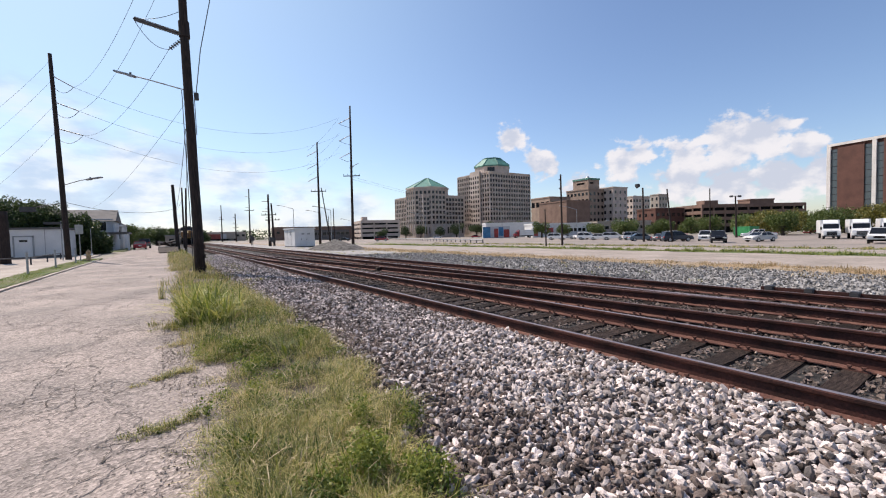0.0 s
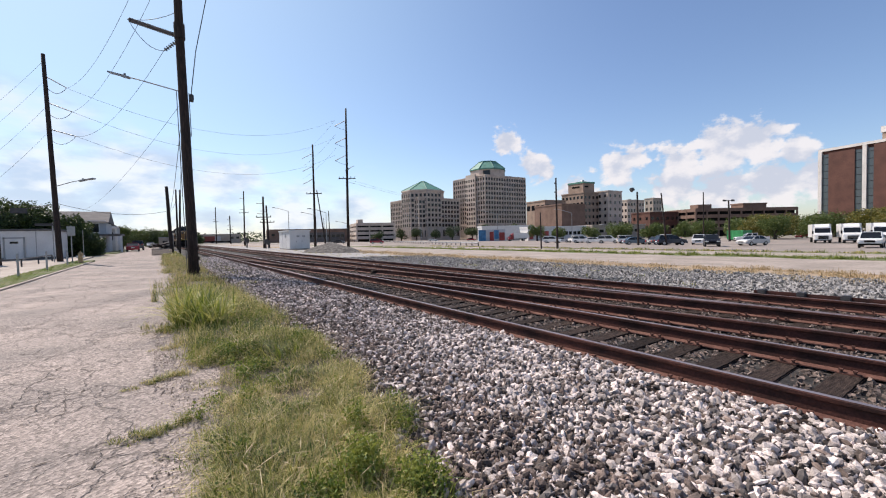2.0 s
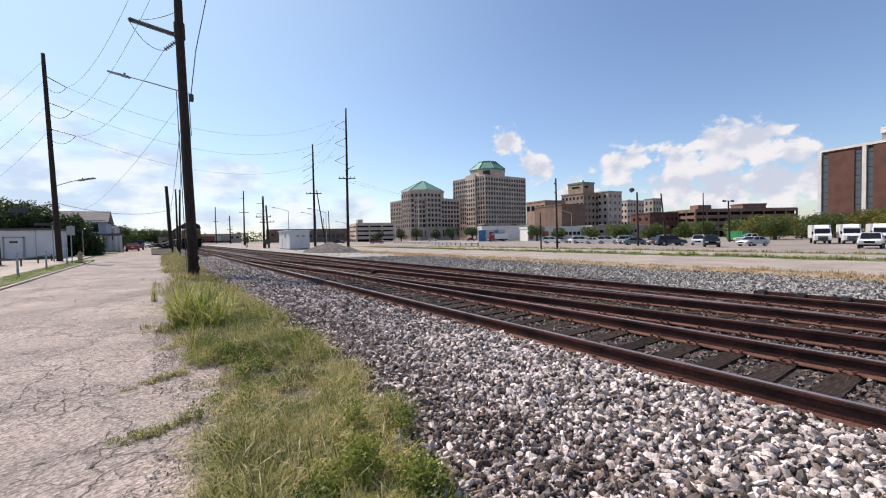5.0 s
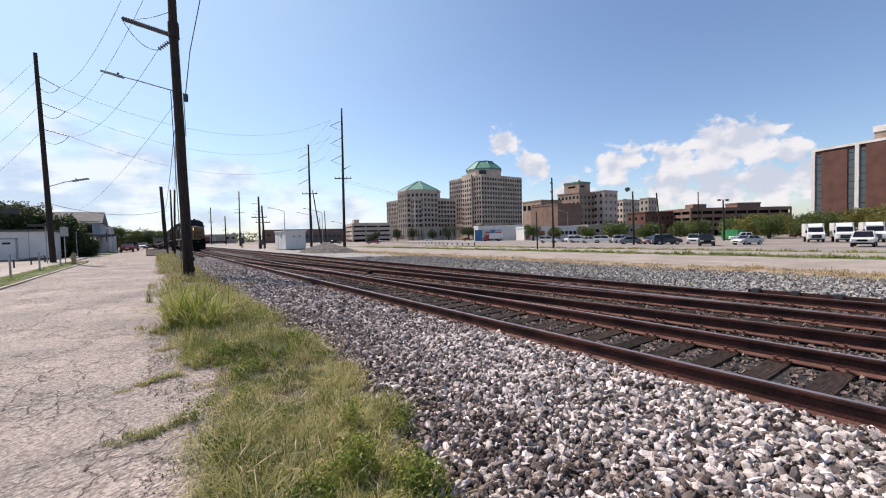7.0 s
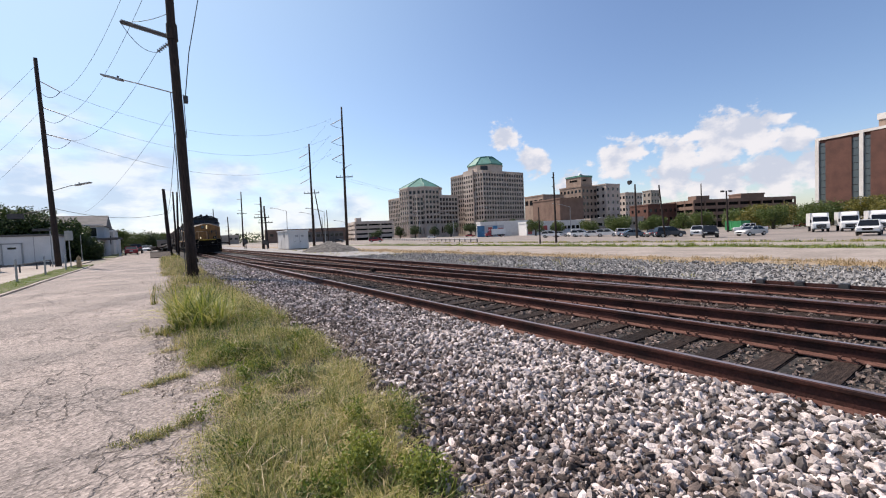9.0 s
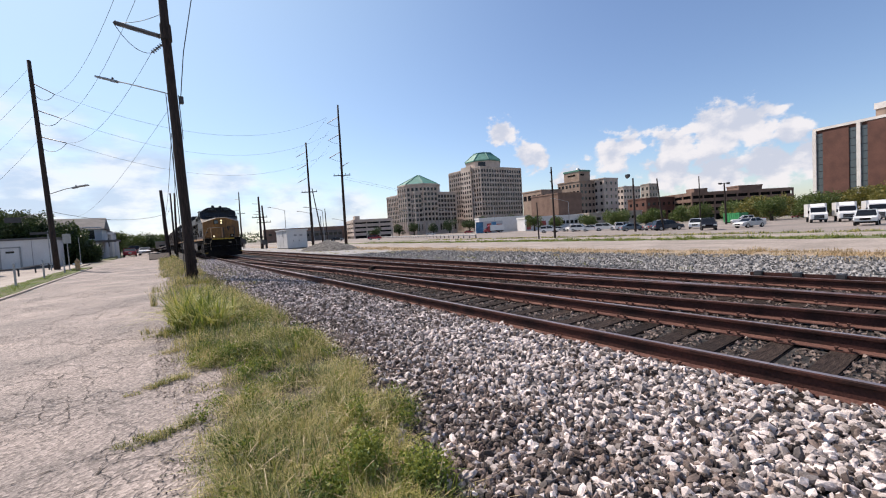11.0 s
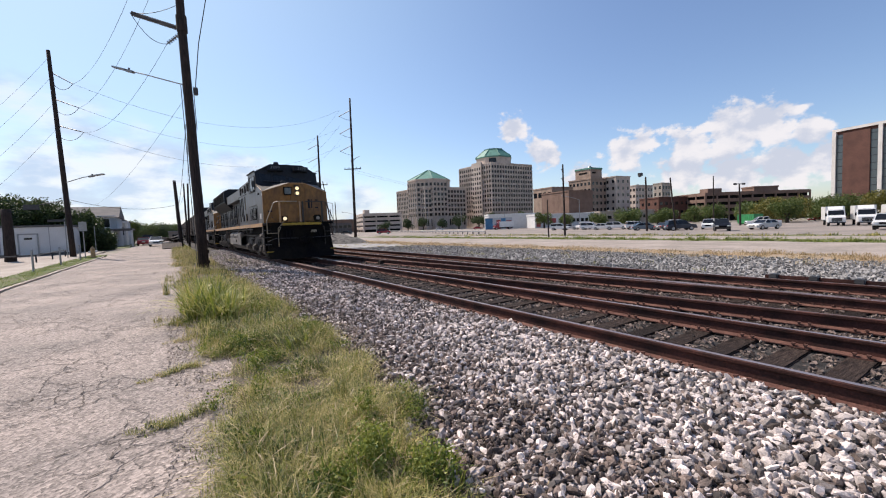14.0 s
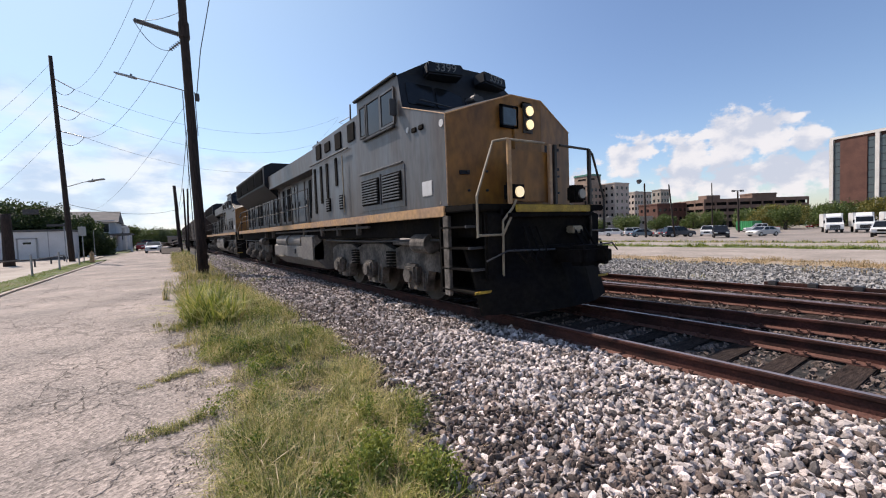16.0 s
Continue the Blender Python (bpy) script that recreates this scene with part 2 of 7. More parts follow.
M_SLAB = mat("sunlit_concrete_slab", (0.35, 0.30, 0.26), 0.92, var=0.25, scale=0.45, fine=6, bump=0.3, tint=(0.24, 0.205, 0.175))
M_LOT = mat("worn_lot_asphalt", (0.285, 0.242, 0.21), 0.92, var=0.25, scale=0.12, fine=5, bump=0.3, tint=(0.19, 0.165, 0.145))
M_DRY = mat("dry_grass_soil", (0.33, 0.22, 0.115), 0.95, var=0.45, scale=0.5, fine=9, bump=0.6, tint=(0.30, 0.245, 0.18))
M_TURF = mat("turf_soil", (0.085, 0.125, 0.03), 0.95, var=0.4, scale=0.7, fine=18, bump=0.6, tint=(0.13, 0.125, 0.055))
M_PALE = mat("pale_concrete", (0.66, 0.63, 0.60), 0.85, var=0.12, scale=0.3, fine=6, bump=0.1)
M_GLASSD = mat("dark_window", (0.012, 0.014, 0.017), 0.15, var=0.2, bump=0, spec=0.4)
M_GLASSB = mat("grey_blue_window", (0.07, 0.09, 0.10), 0.15, var=0.2, bump=0, spec=0.6)


def asphalt_material():
    """Old asphalt: pale aggregate, worn patches, and a warped network of dark cracks."""
    m = mat("old_asphalt", (0.345, 0.288, 0.255), 0.92, var=0.30, scale=0.55, fine=55, bump=0.0, tint=(0.215, 0.185, 0.168))
    nt = m.node_tree
    N, L = nt.nodes, nt.links
    b = N["Principled BSDF"]
    base = b.inputs["Base Color"].links[0].from_socket
    tc = N.new("ShaderNodeTexCoord")
    warp = N.new("ShaderNodeTexNoise")
    warp.inputs["Scale"].default_value, warp.inputs["Detail"].default_value = 1.3, 9
    L.new(tc.outputs["Object"], warp.inputs["Vector"])
    add = N.new("ShaderNodeVectorMath")
    add.operation = "MULTIPLY_ADD"
    add.inputs[1].default_value = (1.5, 1.5, 1.5)
    L.new(warp.outputs["Color"], add.inputs[0])
    L.new(tc.outputs["Object"], add.inputs[2])
    mp = N.new("ShaderNodeMapping")
    mp.inputs["Scale"].default_value = (1.0, 0.62, 1.0)
    L.new(add.outputs[0], mp.inputs["Vector"])
    masks = []
    for s, width in ((0.75, 0.009), (2.3, 0.016)):
        v = N.new("ShaderNodeTexVoronoi")
        v.feature = "DISTANCE_TO_EDGE"
        v.inputs["Scale"].default_value = s
        L.new(mp.outputs["Vector"], v.inputs["Vector"])
        r = N.new("ShaderNodeMapRange")
        r.inputs["From Min"].default_value, r.inputs["From Max"].default_value = width * 0.4, width * 1.6
        r.inputs["To Min"].default_value, r.inputs["To Max"].default_value = 1.0, 0.0
        L.new(v.outputs["Distance"], r.inputs["Value"])
        masks.append(r.outputs["Result"])
    patch = N.new("ShaderNodeTexNoise")
    patch.inputs["Scale"].default_value = 0.5
    L.new(tc.outputs["Object"], patch.inputs["Vector"])
    pr = N.new("ShaderNodeMapRange")
    pr.inputs["From Min"].default_value, pr.inputs["From Max"].default_value = 0.46, 0.56
    L.new(patch.outputs["Fac"], pr.inputs["Value"])
    fine = N.new("ShaderNodeMath")
    fine.operation = "MULTIPLY"
    L.new(masks[1], fine.inputs[0])
    L.new(pr.outputs["Result"], fine.inputs[1])
    mx = N.new("ShaderNodeMath")
    mx.operation = "MAXIMUM"
    L.new(masks[0], mx.inputs[0])
    L.new(fine.outputs[0], mx.inputs[1])
    grains = N.new("ShaderNodeTexVoronoi")
    grains.inputs["Scale"].default_value = 42
    L.new(tc.outputs["Object"], grains.inputs["Vector"])
    sp = N.new("ShaderNodeMapRange")
    sp.inputs["To Min"].default_value, sp.inputs["To Max"].default_value = 0.42, 1.58
    L.new(grains.outputs["Color"], sp.inputs["Value"])
    g2 = N.new("ShaderNodeMix")
    g2.data_type, g2.blend_type = "RGBA", "MULTIPLY"
    g2.inputs[0].default_value = 1.0
    L.new(base, g2.inputs[6])
    L.new(sp.outputs["Result"], g2.inputs[7])
    mix = N.new("ShaderNodeMix")
    mix.data_type = "RGBA"
    mix.inputs[7].default_value = (0.10, 0.085, 0.07, 1)
    half = N.new("ShaderNodeMath")
    half.operation = "MULTIPLY"
    half.inputs[1].default_value = 0.28
    L.new(mx.outputs[0], half.inputs[0])
    L.new(half.outputs[0], mix.inputs[0])
    L.new(g2.outputs[2], mix.inputs[6])
    L.new(mix.outputs[2], b.inputs["Base Color"])
    inv = N.new("ShaderNodeMath")
    inv.operation = "MULTIPLY_ADD"
    inv.inputs[1].default_value = -3.0
    L.new(mx.outputs[0], inv.inputs[0])
    L.new(grains.outputs["Distance"], inv.inputs[2])
    bn = N.new("ShaderNodeBump")
    bn.inputs["Strength"].default_value, bn.inputs["Distance"].default_value = 0.8, 0.012
    L.new(inv.outputs[0], bn.inputs["Height"])
    L.new(bn.outputs["Normal"], b.inputs["Normal"])
    return m


M_ASPHALT = asphalt_material()

# ---- ground, road and flat areas ----


def build_ground():
    xs = [-3000, -600, -120, -40, -15, 0.4, 1.6, 2.4, 3.4, 7, 11.2, 13, 19, 33, 50, 67, 100, 160, 300, 900, 3500]
    ys = [-1500, -300, -60, -20, 0, 20, 50, 90, 150, 300, 700, 1500, 4000]
    vs = [(x, y, gz(x, y) - 0.05) for y in ys for x in xs]
    n = len(xs)
    fs = [(j * n + i, j * n + i + 1, (j + 1) * n + i + 1, (j + 1) * n + i) for j in range(len(ys) - 1) for i in range(n - 1)]
    tagged(raw("ground", vs, fs, M_SOIL), "bare grey-brown soil and gravel reaching the horizon", "ground", kind="structure")


def strip(name, x0, x1, y0, y1, material, dz, label, wob=0.0, depth=0.12, step=3.0):
    """Flat area that follows the ground's slope, a slab with wandering edges."""
    xs = [x0] + [x for x in (1.6, 2.4, 3.4, 11.2, 13, 19, 33, 67, 160, 300) if x0 < x < x1] + [x1]
    k = max(2, min(240, int((y1 - y0) / step)))
    vs, fs = [], []
    for j in range(k + 1):
        y = y0 + (y1 - y0) * j / k
        for i, x in enumerate(xs):
            w = wob * noise.noise(Vector((y * 0.35, x, 3))) * 2 if i in (0, len(xs) - 1) else 0
            vs.append((x + w, y, gz(x, y) + dz))
    n = len(xs)
    fs = [(j * n + i, j * n + i + 1, (j + 1) * n + i + 1, (j + 1) * n + i) for j in range(k) for i in range(n - 1)]
    top = len(vs)
    ring = [i for i in range(n)] + [j * n + n - 1 for j in range(1, k + 1)] + [k * n + i for i in range(n - 2, -1, -1)] + [j * n for j in range(k - 1, 0, -1)]
    vs += [(vs[i][0], vs[i][1], vs[i][2] - depth) for i in ring]
    for a in range(len(ring)):
        b = (a + 1) % len(ring)
        fs.append((ring[b], ring[a], top + a, top + b))
    return tagged(raw(name, vs, fs, material), label, name.split("_")[-1], kind="structure")


build_ground()
strip("road", -4.45, 0.62, -30, 150, M_ASPHALT, 0.0, "cracked pale grey old asphalt street", wob=0.12, step=1.5)
strip("ballast", 1.3, 12.2, -25, 170, M_BALLAST, 0.0, "crushed stone track bed coloured near black as shade between the stones", wob=0.3)
strip("gravel_area", 11.6, 19.2, -25, 170, M_GRAVEL, 0.006, "pale grey crushed gravel beside the tracks", wob=0.4)
strip("dry_verge", 18.2, 22.0, -25, 150, M_DRY, 0.012, "strip of dry tan grass and dirt", wob=0.8)
strip("concrete_pavement", 21.0, 33.0, -25, 230, M_SLAB, 0.02, "weathered pale concrete slab pavement", wob=0.3)
strip("weed_verge", 32.6, 36.0, -25, 120, M_TURF, 0.026, "weedy strip between concrete slabs", wob=0.9)
strip("concrete_pavement", 35.6, 45.0, -25, 230, M_SLAB, 0.022, "weathered pale concrete slab pavement", wob=0.3)
strip("weed_verge", 44.4, 46.5, -25, 100, M_TURF, 0.03, "weedy strip between concrete slabs", wob=0.8)
strip("parking_lot", 46.0, 165, -40, 260, M_LOT, 0.02, "sun-bleached asphalt parking lot", wob=0.2)
strip("curb", -4.62, -4.46, -30, 44, M_CONC, 0.06, "low worn concrete curb", wob=0.03, depth=0.25, step=1.5)
strip("grass_verge", -5.9, -4.63, -30, 47, M_TURF, 0.07, "mown grass strip beside the curb", wob=0.1, step=1.5)
strip("pavement", -7.6, -5.95, -30, 60, M_CONC, 0.06, "pale concrete sidewalk", wob=0.02)
strip("driveway", -30, -7.65, 20, 62, M_SLAB, 0.03, "pale concrete driveway apron", wob=0.02)
strip("pavement", -7.0, -4.9, 75, 110, M_TURF, 0.04, "grass and sidewalk before the houses", wob=0.2)
# ---- tracks ----
RAIL_OUTLINE = [(-0.075, 0.0), (0.075, 0.0), (0.075, 0.012), (0.014, 0.030), (0.010, 0.125), (0.034, 0.142), (0.036, 0.170), (0.026, 0.180), (-0.026, 0.180), (-0.036, 0.170), (-0.034, 0.142), (-0.010, 0.125), (-0.014, 0.030), (-0.075, 0.012)]


def rail_bm(pts, worn):
    """Rail section swept along pts; material 0 web, 1 foot, 2 running surface."""
    bm = B()
    rings = []
    for i, p in enumerate(pts):
        a, b = Vector(pts[max(i - 1, 0)]), Vector(pts[min(i + 1, len(pts) - 1)])
        d = (b - a).normalized()
        s = Vector((d.y, -d.x, 0))
        rings.append([bm.verts.new(Vector(p) + s * x + Vector((0, 0, z))) for x, z in RAIL_OUTLINE])
    n = len(RAIL_OUTLINE)
    for r0, r1 in zip(rings, rings[1:]):
        for k in range(n):
            f = bm.faces.new((r0[k], r0[(k + 1) % n], r1[(k + 1) % n], r1[k]))
            f.material_index = 1 if k in (0, 1, 2, 12, 13) else 2 if k == 7 else 0
    bm.faces.new(rings[0])
    bm.faces.new(rings[-1][::-1])
    return bm


def rail(parent, pts, worn=True, label=""):
    return part("rail", rail_bm(pts, worn), [M_RAILSIDE, M_RAILFOOT, M_RAILTOP if worn else M_RAILDULL], parent, label)


def tie_mesh():
    bm = bx(B(), -1.3, 1.3, -0.115, 0.115, -0.17, 0.0, 0.012)
    for v in bm.verts:
        v.co += Vector((noise.noise(v.co * 3), noise.noise(v.co * 5 + Vector((4, 0, 0))), 0)) * 0.012
    me = bpy.data.meshes.new("tie")
    bm.to_mesh(me)
    bm.free()
    me.materials.append(M_TIE)
    return me


def plate_mesh():
    bm = bx(B(), -0.10, 0.10, -0.09, 0.09, -0.006, 0.014, 0.003)
    for x, y in ((-0.087, 0.05), (0.087, -0.05), (-0.087, -0.055), (0.087, 0.055)):
        bx(bm, x - 0.011, x + 0.011, y - 0.011, y + 0.011, 0.0, 0.045)
        bx(bm, x - 0.02, x + 0.02, y - 0.016, y + 0.016, 0.036, 0.052)
    me = bpy.data.meshes.new("tie_plate")
    bm.to_mesh(me)
    bm.free()
    me.materials.append(M_RAILFOOT)
    return me


def merge_y(xr):
    return (xr - CROSS0) / CROSS_S


def build_tracks():
    T, P = tie_mesh(), plate_mesh()
    z = TIE_Z + 0.0
    far = [(0, -30), (0, 170), (-0.3, 230), (-2.0, 330), (-6, 460)]
    for nm, x1, x2, lab in (("railway_track", A1, A2, "main railway track with rusty steel rails on dark wooden ties"), ("railway_track", C1, C2, "second railway track with rusty steel rails")):
        e = thing(nm, lab, "railway track", kind="structure")
        for x in (x1, x2):
            rail(e, [(x + o, y, z) for o, y in far], True)
        cx, y, k = (x1 + x2) / 2, -3.875, 0
        while y < 44:
            t = new("tie", T)
            t.parent = e
            t.matrix_basis = pose(cx + random.uniform(-0.06, 0.06), y + random.uniform(-0.02, 0.02), z + random.uniform(-0.012, 0.0), 0, 0, random.uniform(-1.5, 1.5))
            if y < 20:
                for x in (x1, x2):
                    p = new("tie_plate", P)
                    p.parent = e
                    p.matrix_basis = pose(x, y, z + 0.002)
            y += 0.488
        bm = B()
        while y < 130:
            bx(bm, cx - 1.3, cx + 1.3, y - 0.11, y + 0.11, z - 0.15, z - 0.004)
            y += 0.54
        tagged(part("far_ties", bm, M_TIE, e), kind="stuff")
    e = thing("crossover_track", "rusty crossover rails joining the two tracks", "railway track", kind="structure")
    y0, ya = -18.0, merge_y(A1 + 0.09)
    for off, yend in ((0.0, merge_y(A1 + 0.085)), (1.505, merge_y(A2 + 0.085) + 1.505 / -CROSS_S)):
        rail(e, [(CROSS0 + off + CROSS_S * y, y, z + 0.001) for y in (y0, -5, 5, 15, yend)], False)
    # guard and wing rails at the two frogs, with brace blocks
    yf = merge_y(A2)
    rail(e, [(A2 + 0.16, yf - 2.2, z), (A2 + 0.085, yf - 1.2, z), (A2 + 0.085, yf + 2.0, z), (A2 + 0.16, yf + 3, z)], False)
    rail(e, [(A1 + 0.16, yf - 2.6, z), (A1 + 0.09, yf - 1.6, z), (A1 + 0.09, yf + 1.6, z), (A1 + 0.16, yf + 2.6, z)], False)
    yc = merge_y(C1 - 1.505)
    rail(e, [(C1 - 0.16, yc - 4, z), (C1 - 0.085, yc - 3, z), (C1 - 0.085, yc + 4, z), (C1 - 0.18, yc + 5.6, z)], True)
    gx = C2 + 0.13
    part("guard_rail", bx(bx(B(), gx, gx + 0.05, -3.0, 3.2, z, z + 0.235, 0.008), gx - 0.02, gx + 0.12, -3.0, 3.2, z - 0.005, z + 0.02, 0.004), M_RAILSIDE, e, "heavy guard rail beside the running rail")
    for y in [3.05 - 0.62 * k for k in range(8)]:
        b = bx(bx(B(), gx - 0.06, gx + 0.16, y - 0.05, y + 0.05, z + 0.01, z + 0.08, 0.01), gx - 0.06, gx + 0.12, y - 0.07, y + 0.07, z + 0.165, z + 0.262, 0.015)
        bx(b, gx + 0.05, gx + 0.14, y - 0.02, y + 0.02, z + 0.05, z + 0.24, 0.005)
        rod(b, (gx - 0.07, y, z + 0.15), (gx + 0.17, y, z + 0.15), 0.022, n=6)
        part("brace", b, M_DARKSTEEL, e)
    for y in [1.0 + 0.6 * k for k in range(8)]:
        x = C1
        part("bolt_block", bx(rod(B(), (x - 0.08, y, z + 0.085), (x + 0.02, y, z + 0.085), 0.028, n=6), x - 0.055, x - 0.012, y - 0.06, y + 0.06, z + 0.05, z + 0.12, 0.006), M_RAILFOOT, e)
    y = -3.8
    while y < 32:
        cx = CROSS0 + 0.75 + CROSS_S * y
        t = new("tie", T)
        t.parent = e
        t.matrix_basis = pose(cx, y + 0.27, z - 0.012 + random.uniform(-0.01, 0), 0, 0, random.uniform(-2, 2))
        if y < 14:
            for off in (0, 1.505):
                p = new("tie_plate", P)
                p.parent = e
                p.matrix_basis = pose(CROSS0 + off + CROSS_S * (y + 0.27), y + 0.27, z + 0.001, 0, 0, 4.7)
        y += 0.53 + random.uniform(-0.03, 0.03)
    # stack of dark tie blocks lying beside the far track
    e = thing("tie_pile", "row of dark old tie blocks lying beside the rails", "railway ties")
    y = 15.2
    while y < 25.5:
        part("block", bx(B(), 7.2 + random.uniform(-0.1, 0.1) - (y - 15) * 0.012, 7.75 - (y - 15) * 0.012, y, y + 0.24, TIE_Z - 0.06, 0.16 + random.uniform(-0.02, 0.05), 0.02), M_TIE, e)
        y += 0.42


build_tracks()

# ---- the train ----
M_GREY = mat("loco_grey", (0.102, 0.117, 0.136), 0.40, var=0.28, scale=1.0, fine=9, bump=0.06, tint=(0.075, 0.058, 0.050), stretch=(1, 1.3, 0.3))
M_YEL = mat("loco_yellow", (0.29, 0.125, 0.016), 0.55, var=0.35, scale=1.3, fine=9, bump=0.06, tint=(0.14, 0.062, 0.018), stretch=(1, 1, 0.5))
M_TAN = mat("faded_sill_paint", (0.50, 0.29, 0.12), 0.6, var=0.25, scale=1.5, fine=12, bump=0.1, tint=(0.36, 0.23, 0.15))
M_BLACK = mat("loco_black", (0.006, 0.006, 0.008), 0.8, var=0.35, scale=2, fine=14, bump=0.15, tint=(0.014, 0.012, 0.010), spec=0.05)
M_NAVY = mat("loco_dark_blue", (0.012, 0.016, 0.024), 0.6, var=0.3, scale=1.2, fine=10, bump=0.08, spec=0.3)
M_DIRT = mat("dusty_cast_steel", (0.17, 0.148, 0.13), 0.85, var=0.45, scale=3.5, fine=18, bump=0.3, tint=(0.045, 0.038, 0.034))
M_TANK = mat("dusty_tank_grey", (0.19, 0.175, 0.16), 0.75, var=0.3, scale=1.6, fine=14, bump=0.12, tint=(0.13, 0.12, 0.115))
M_HAND = mat("handrail_paint", (0.36, 0.29, 0.20), 0.55, var=0.2, scale=6, fine=30, bump=0.05)
M_LIP = mat("worn_yellow_edge", (0.50, 0.32, 0.03), 0.6, var=0.3, scale=5)
M_LENS = mat("headlight_lens", (1.0, 0.78, 0.42), 0.2, var=0.0, bump=0, emit=0.8)
M_LENSOFF = mat("unlit_lens", (0.22, 0.19, 0.17), 0.2, var=0.1, bump=0, spec=0.6)
M_DARKRAIL = mat("dark_handrail", (0.05, 0.042, 0.036), 0.6, var=0.3, scale=6, fine=30, bump=0.05)
M_LENSDIM = mat("ditch_light_lens", (1.0, 0.82, 0.5), 0.2, var=0.0, bump=0, emit=0.55)
M_NUM = mat("number_paint", (0.17, 0.18, 0.18), 0.6, var=0.2, scale=20, bump=0)
M_HOPPER = mat("freight_car_brown", (0.075, 0.05, 0.042), 0.8, var=0.35, scale=0.8, fine=9, bump=0.2)
M_WHEEL = mat("wheel_steel", (0.09, 0.075, 0.065), 0.6, 0.3, var=0.3)


def flat_text(s, size, material, parent, m):
    cu = bpy.data.curves.new("number", "FONT")
    cu.body, cu.size, cu.extrude, cu.align_x, cu.align_y = s, size, 0.004, "CENTER", "CENTER"
    cu.materials.append(material)
    o = new("number", cu)
    o.parent, o.matrix_basis = parent, m
    return o


def wheelset(parent, y):
    """Axle with two flanged wheels, one part that turns."""
    bm = rod(B(), (-0.72, 0, 0), (0.72, 0, 0), 0.09, n=12)
    for s in (-1, 1):
        rod(bm, (s * 0.68, 0, 0), (s * 0.81, 0, 0), 0.52, 0.51, n=28)
        rod(bm, (s * 0.655, 0, 0), (s * 0.685, 0, 0), 0.55, n=28)
        rod(bm, (s * 0.81, 0, 0), (s * 0.86, 0, 0), 0.16, n=12)
        for k in range(4):
            a = k * math.pi / 2
            rod(bm, (s * 0.80, 0.3 * math.cos(a), 0.3 * math.sin(a)), (s * 0.822, 0.3 * math.cos(a), 0.3 * math.sin(a)), 0.06, n=8)
    w = part("wheelset", bm, M_WHEEL, parent)
    w.location = (0, y, 0.52)
    return w


def truck(parent, yc, wheels):
    for dy in (-1.9, 0.0, 1.9):
        wheels.append((wheelset(parent, yc + dy), yc + dy))
    for s in (-1, 1):
        x = s * 1.02
        pts = [(-2.75, 0.62), (-2.75, 0.95), (-2.3, 1.08), (-1.35, 1.08), (-1.0, 0.98), (-0.5, 1.10), (0.5, 1.10), (1.0, 0.98), (1.35, 1.08), (2.3, 1.08), (2.75, 0.95), (2.75, 0.62), (2.3, 0.62), (2.2, 0.24), (1.55, 0.24), (1.45, 0.60), (0.45, 0.60), (0.35, 0.22), (-0.35, 0.22), (-0.45, 0.60), (-1.45, 0.60), (-1.55, 0.24), (-2.2, 0.24), (-2.3, 0.62)]
        bm = prism(B(), [(yc + a, b) for a, b in pts], "x", min(x, x + s * 0.16), max(x, x + s * 0.16))
        part("side_frame", bm, M_DIRT, parent, "dusty cast steel truck side frame")
        for dy in (-1.9, 0.0, 1.9):
            b = bx(B(), min(x + s * 0.17, x + s * 0.34), max(x + s * 0.17, x + s * 0.34), yc + dy - 0.2, yc + dy + 0.2, 0.36, 0.74, 0.05)
            rod(b, (x + s * 0.34, yc + dy, 0.54), (x + s * 0.40, yc + dy, 0.54), 0.13, n=14)
            bx(b, min(x + s * 0.1, x + s * 0.2), max(x + s * 0.1, x + s * 0.2), yc + dy - 0.32, yc + dy - 0.22, 0.25, 0.6, 0.02)
            bx(b, min(x + s * 0.1, x + s * 0.2), max(x + s * 0.1, x + s * 0.2), yc + dy + 0.22, yc + dy + 0.32, 0.25, 0.6, 0.02)
            part("axle_box", b, M_DIRT, parent)
        for dy in (-0.95, 0.95):
            b = B()
            for k in range(6):
                rod(b, (x + s * 0.2, yc + dy, 0.62 + k * 0.06), (x + s * 0.2, yc + dy, 0.65 + k * 0.06), 0.12, n=12)
            part("spring", b, M_BLACK, parent)
        part("brake_cylinder", rod(rod(B(), (s * 1.28, yc - 2.6, 1.12), (s * 1.28, yc - 2.1, 1.12), 0.17, n=18), (s * 1.28, yc - 2.1, 1.12), (s * 1.28, yc - 1.2, 1.12), 0.04, n=8), M_DIRT, parent, "pale dusty brake cylinder")
        part("brake_pipe", tube(B(), [(s * 1.3, yc - 2.9, 1.18), (s * 1.3, yc, 1.15), (s * 1.3, yc + 2.9, 1.18)], 0.022), M_DARKSTEEL, parent)
    part("bolster", bx(B(), -1.0, 1.0, yc - 0.4, yc + 0.4, 0.6, 1.15, 0.05), M_BLACK, parent)


def louvre(parent, x, y0, y1, z0, z1, n, material):
    fr = part("louvre", bx(B(), x - 0.02, x + 0.02, y0, y1, z0, z1, 0.01), M_BLACK, parent)
    for i in range(n):
        z = z0 + 0.05 + (z1 - z0 - 0.1) * i / max(1, n - 1)
        b = bx(B(), x - 0.045, x - 0.015 if x < 0 else x + 0.045, y0 + 0.03, y1 - 0.03, z - 0.012, z + 0.012)
        part("slat", b, material, fr)
    return fr


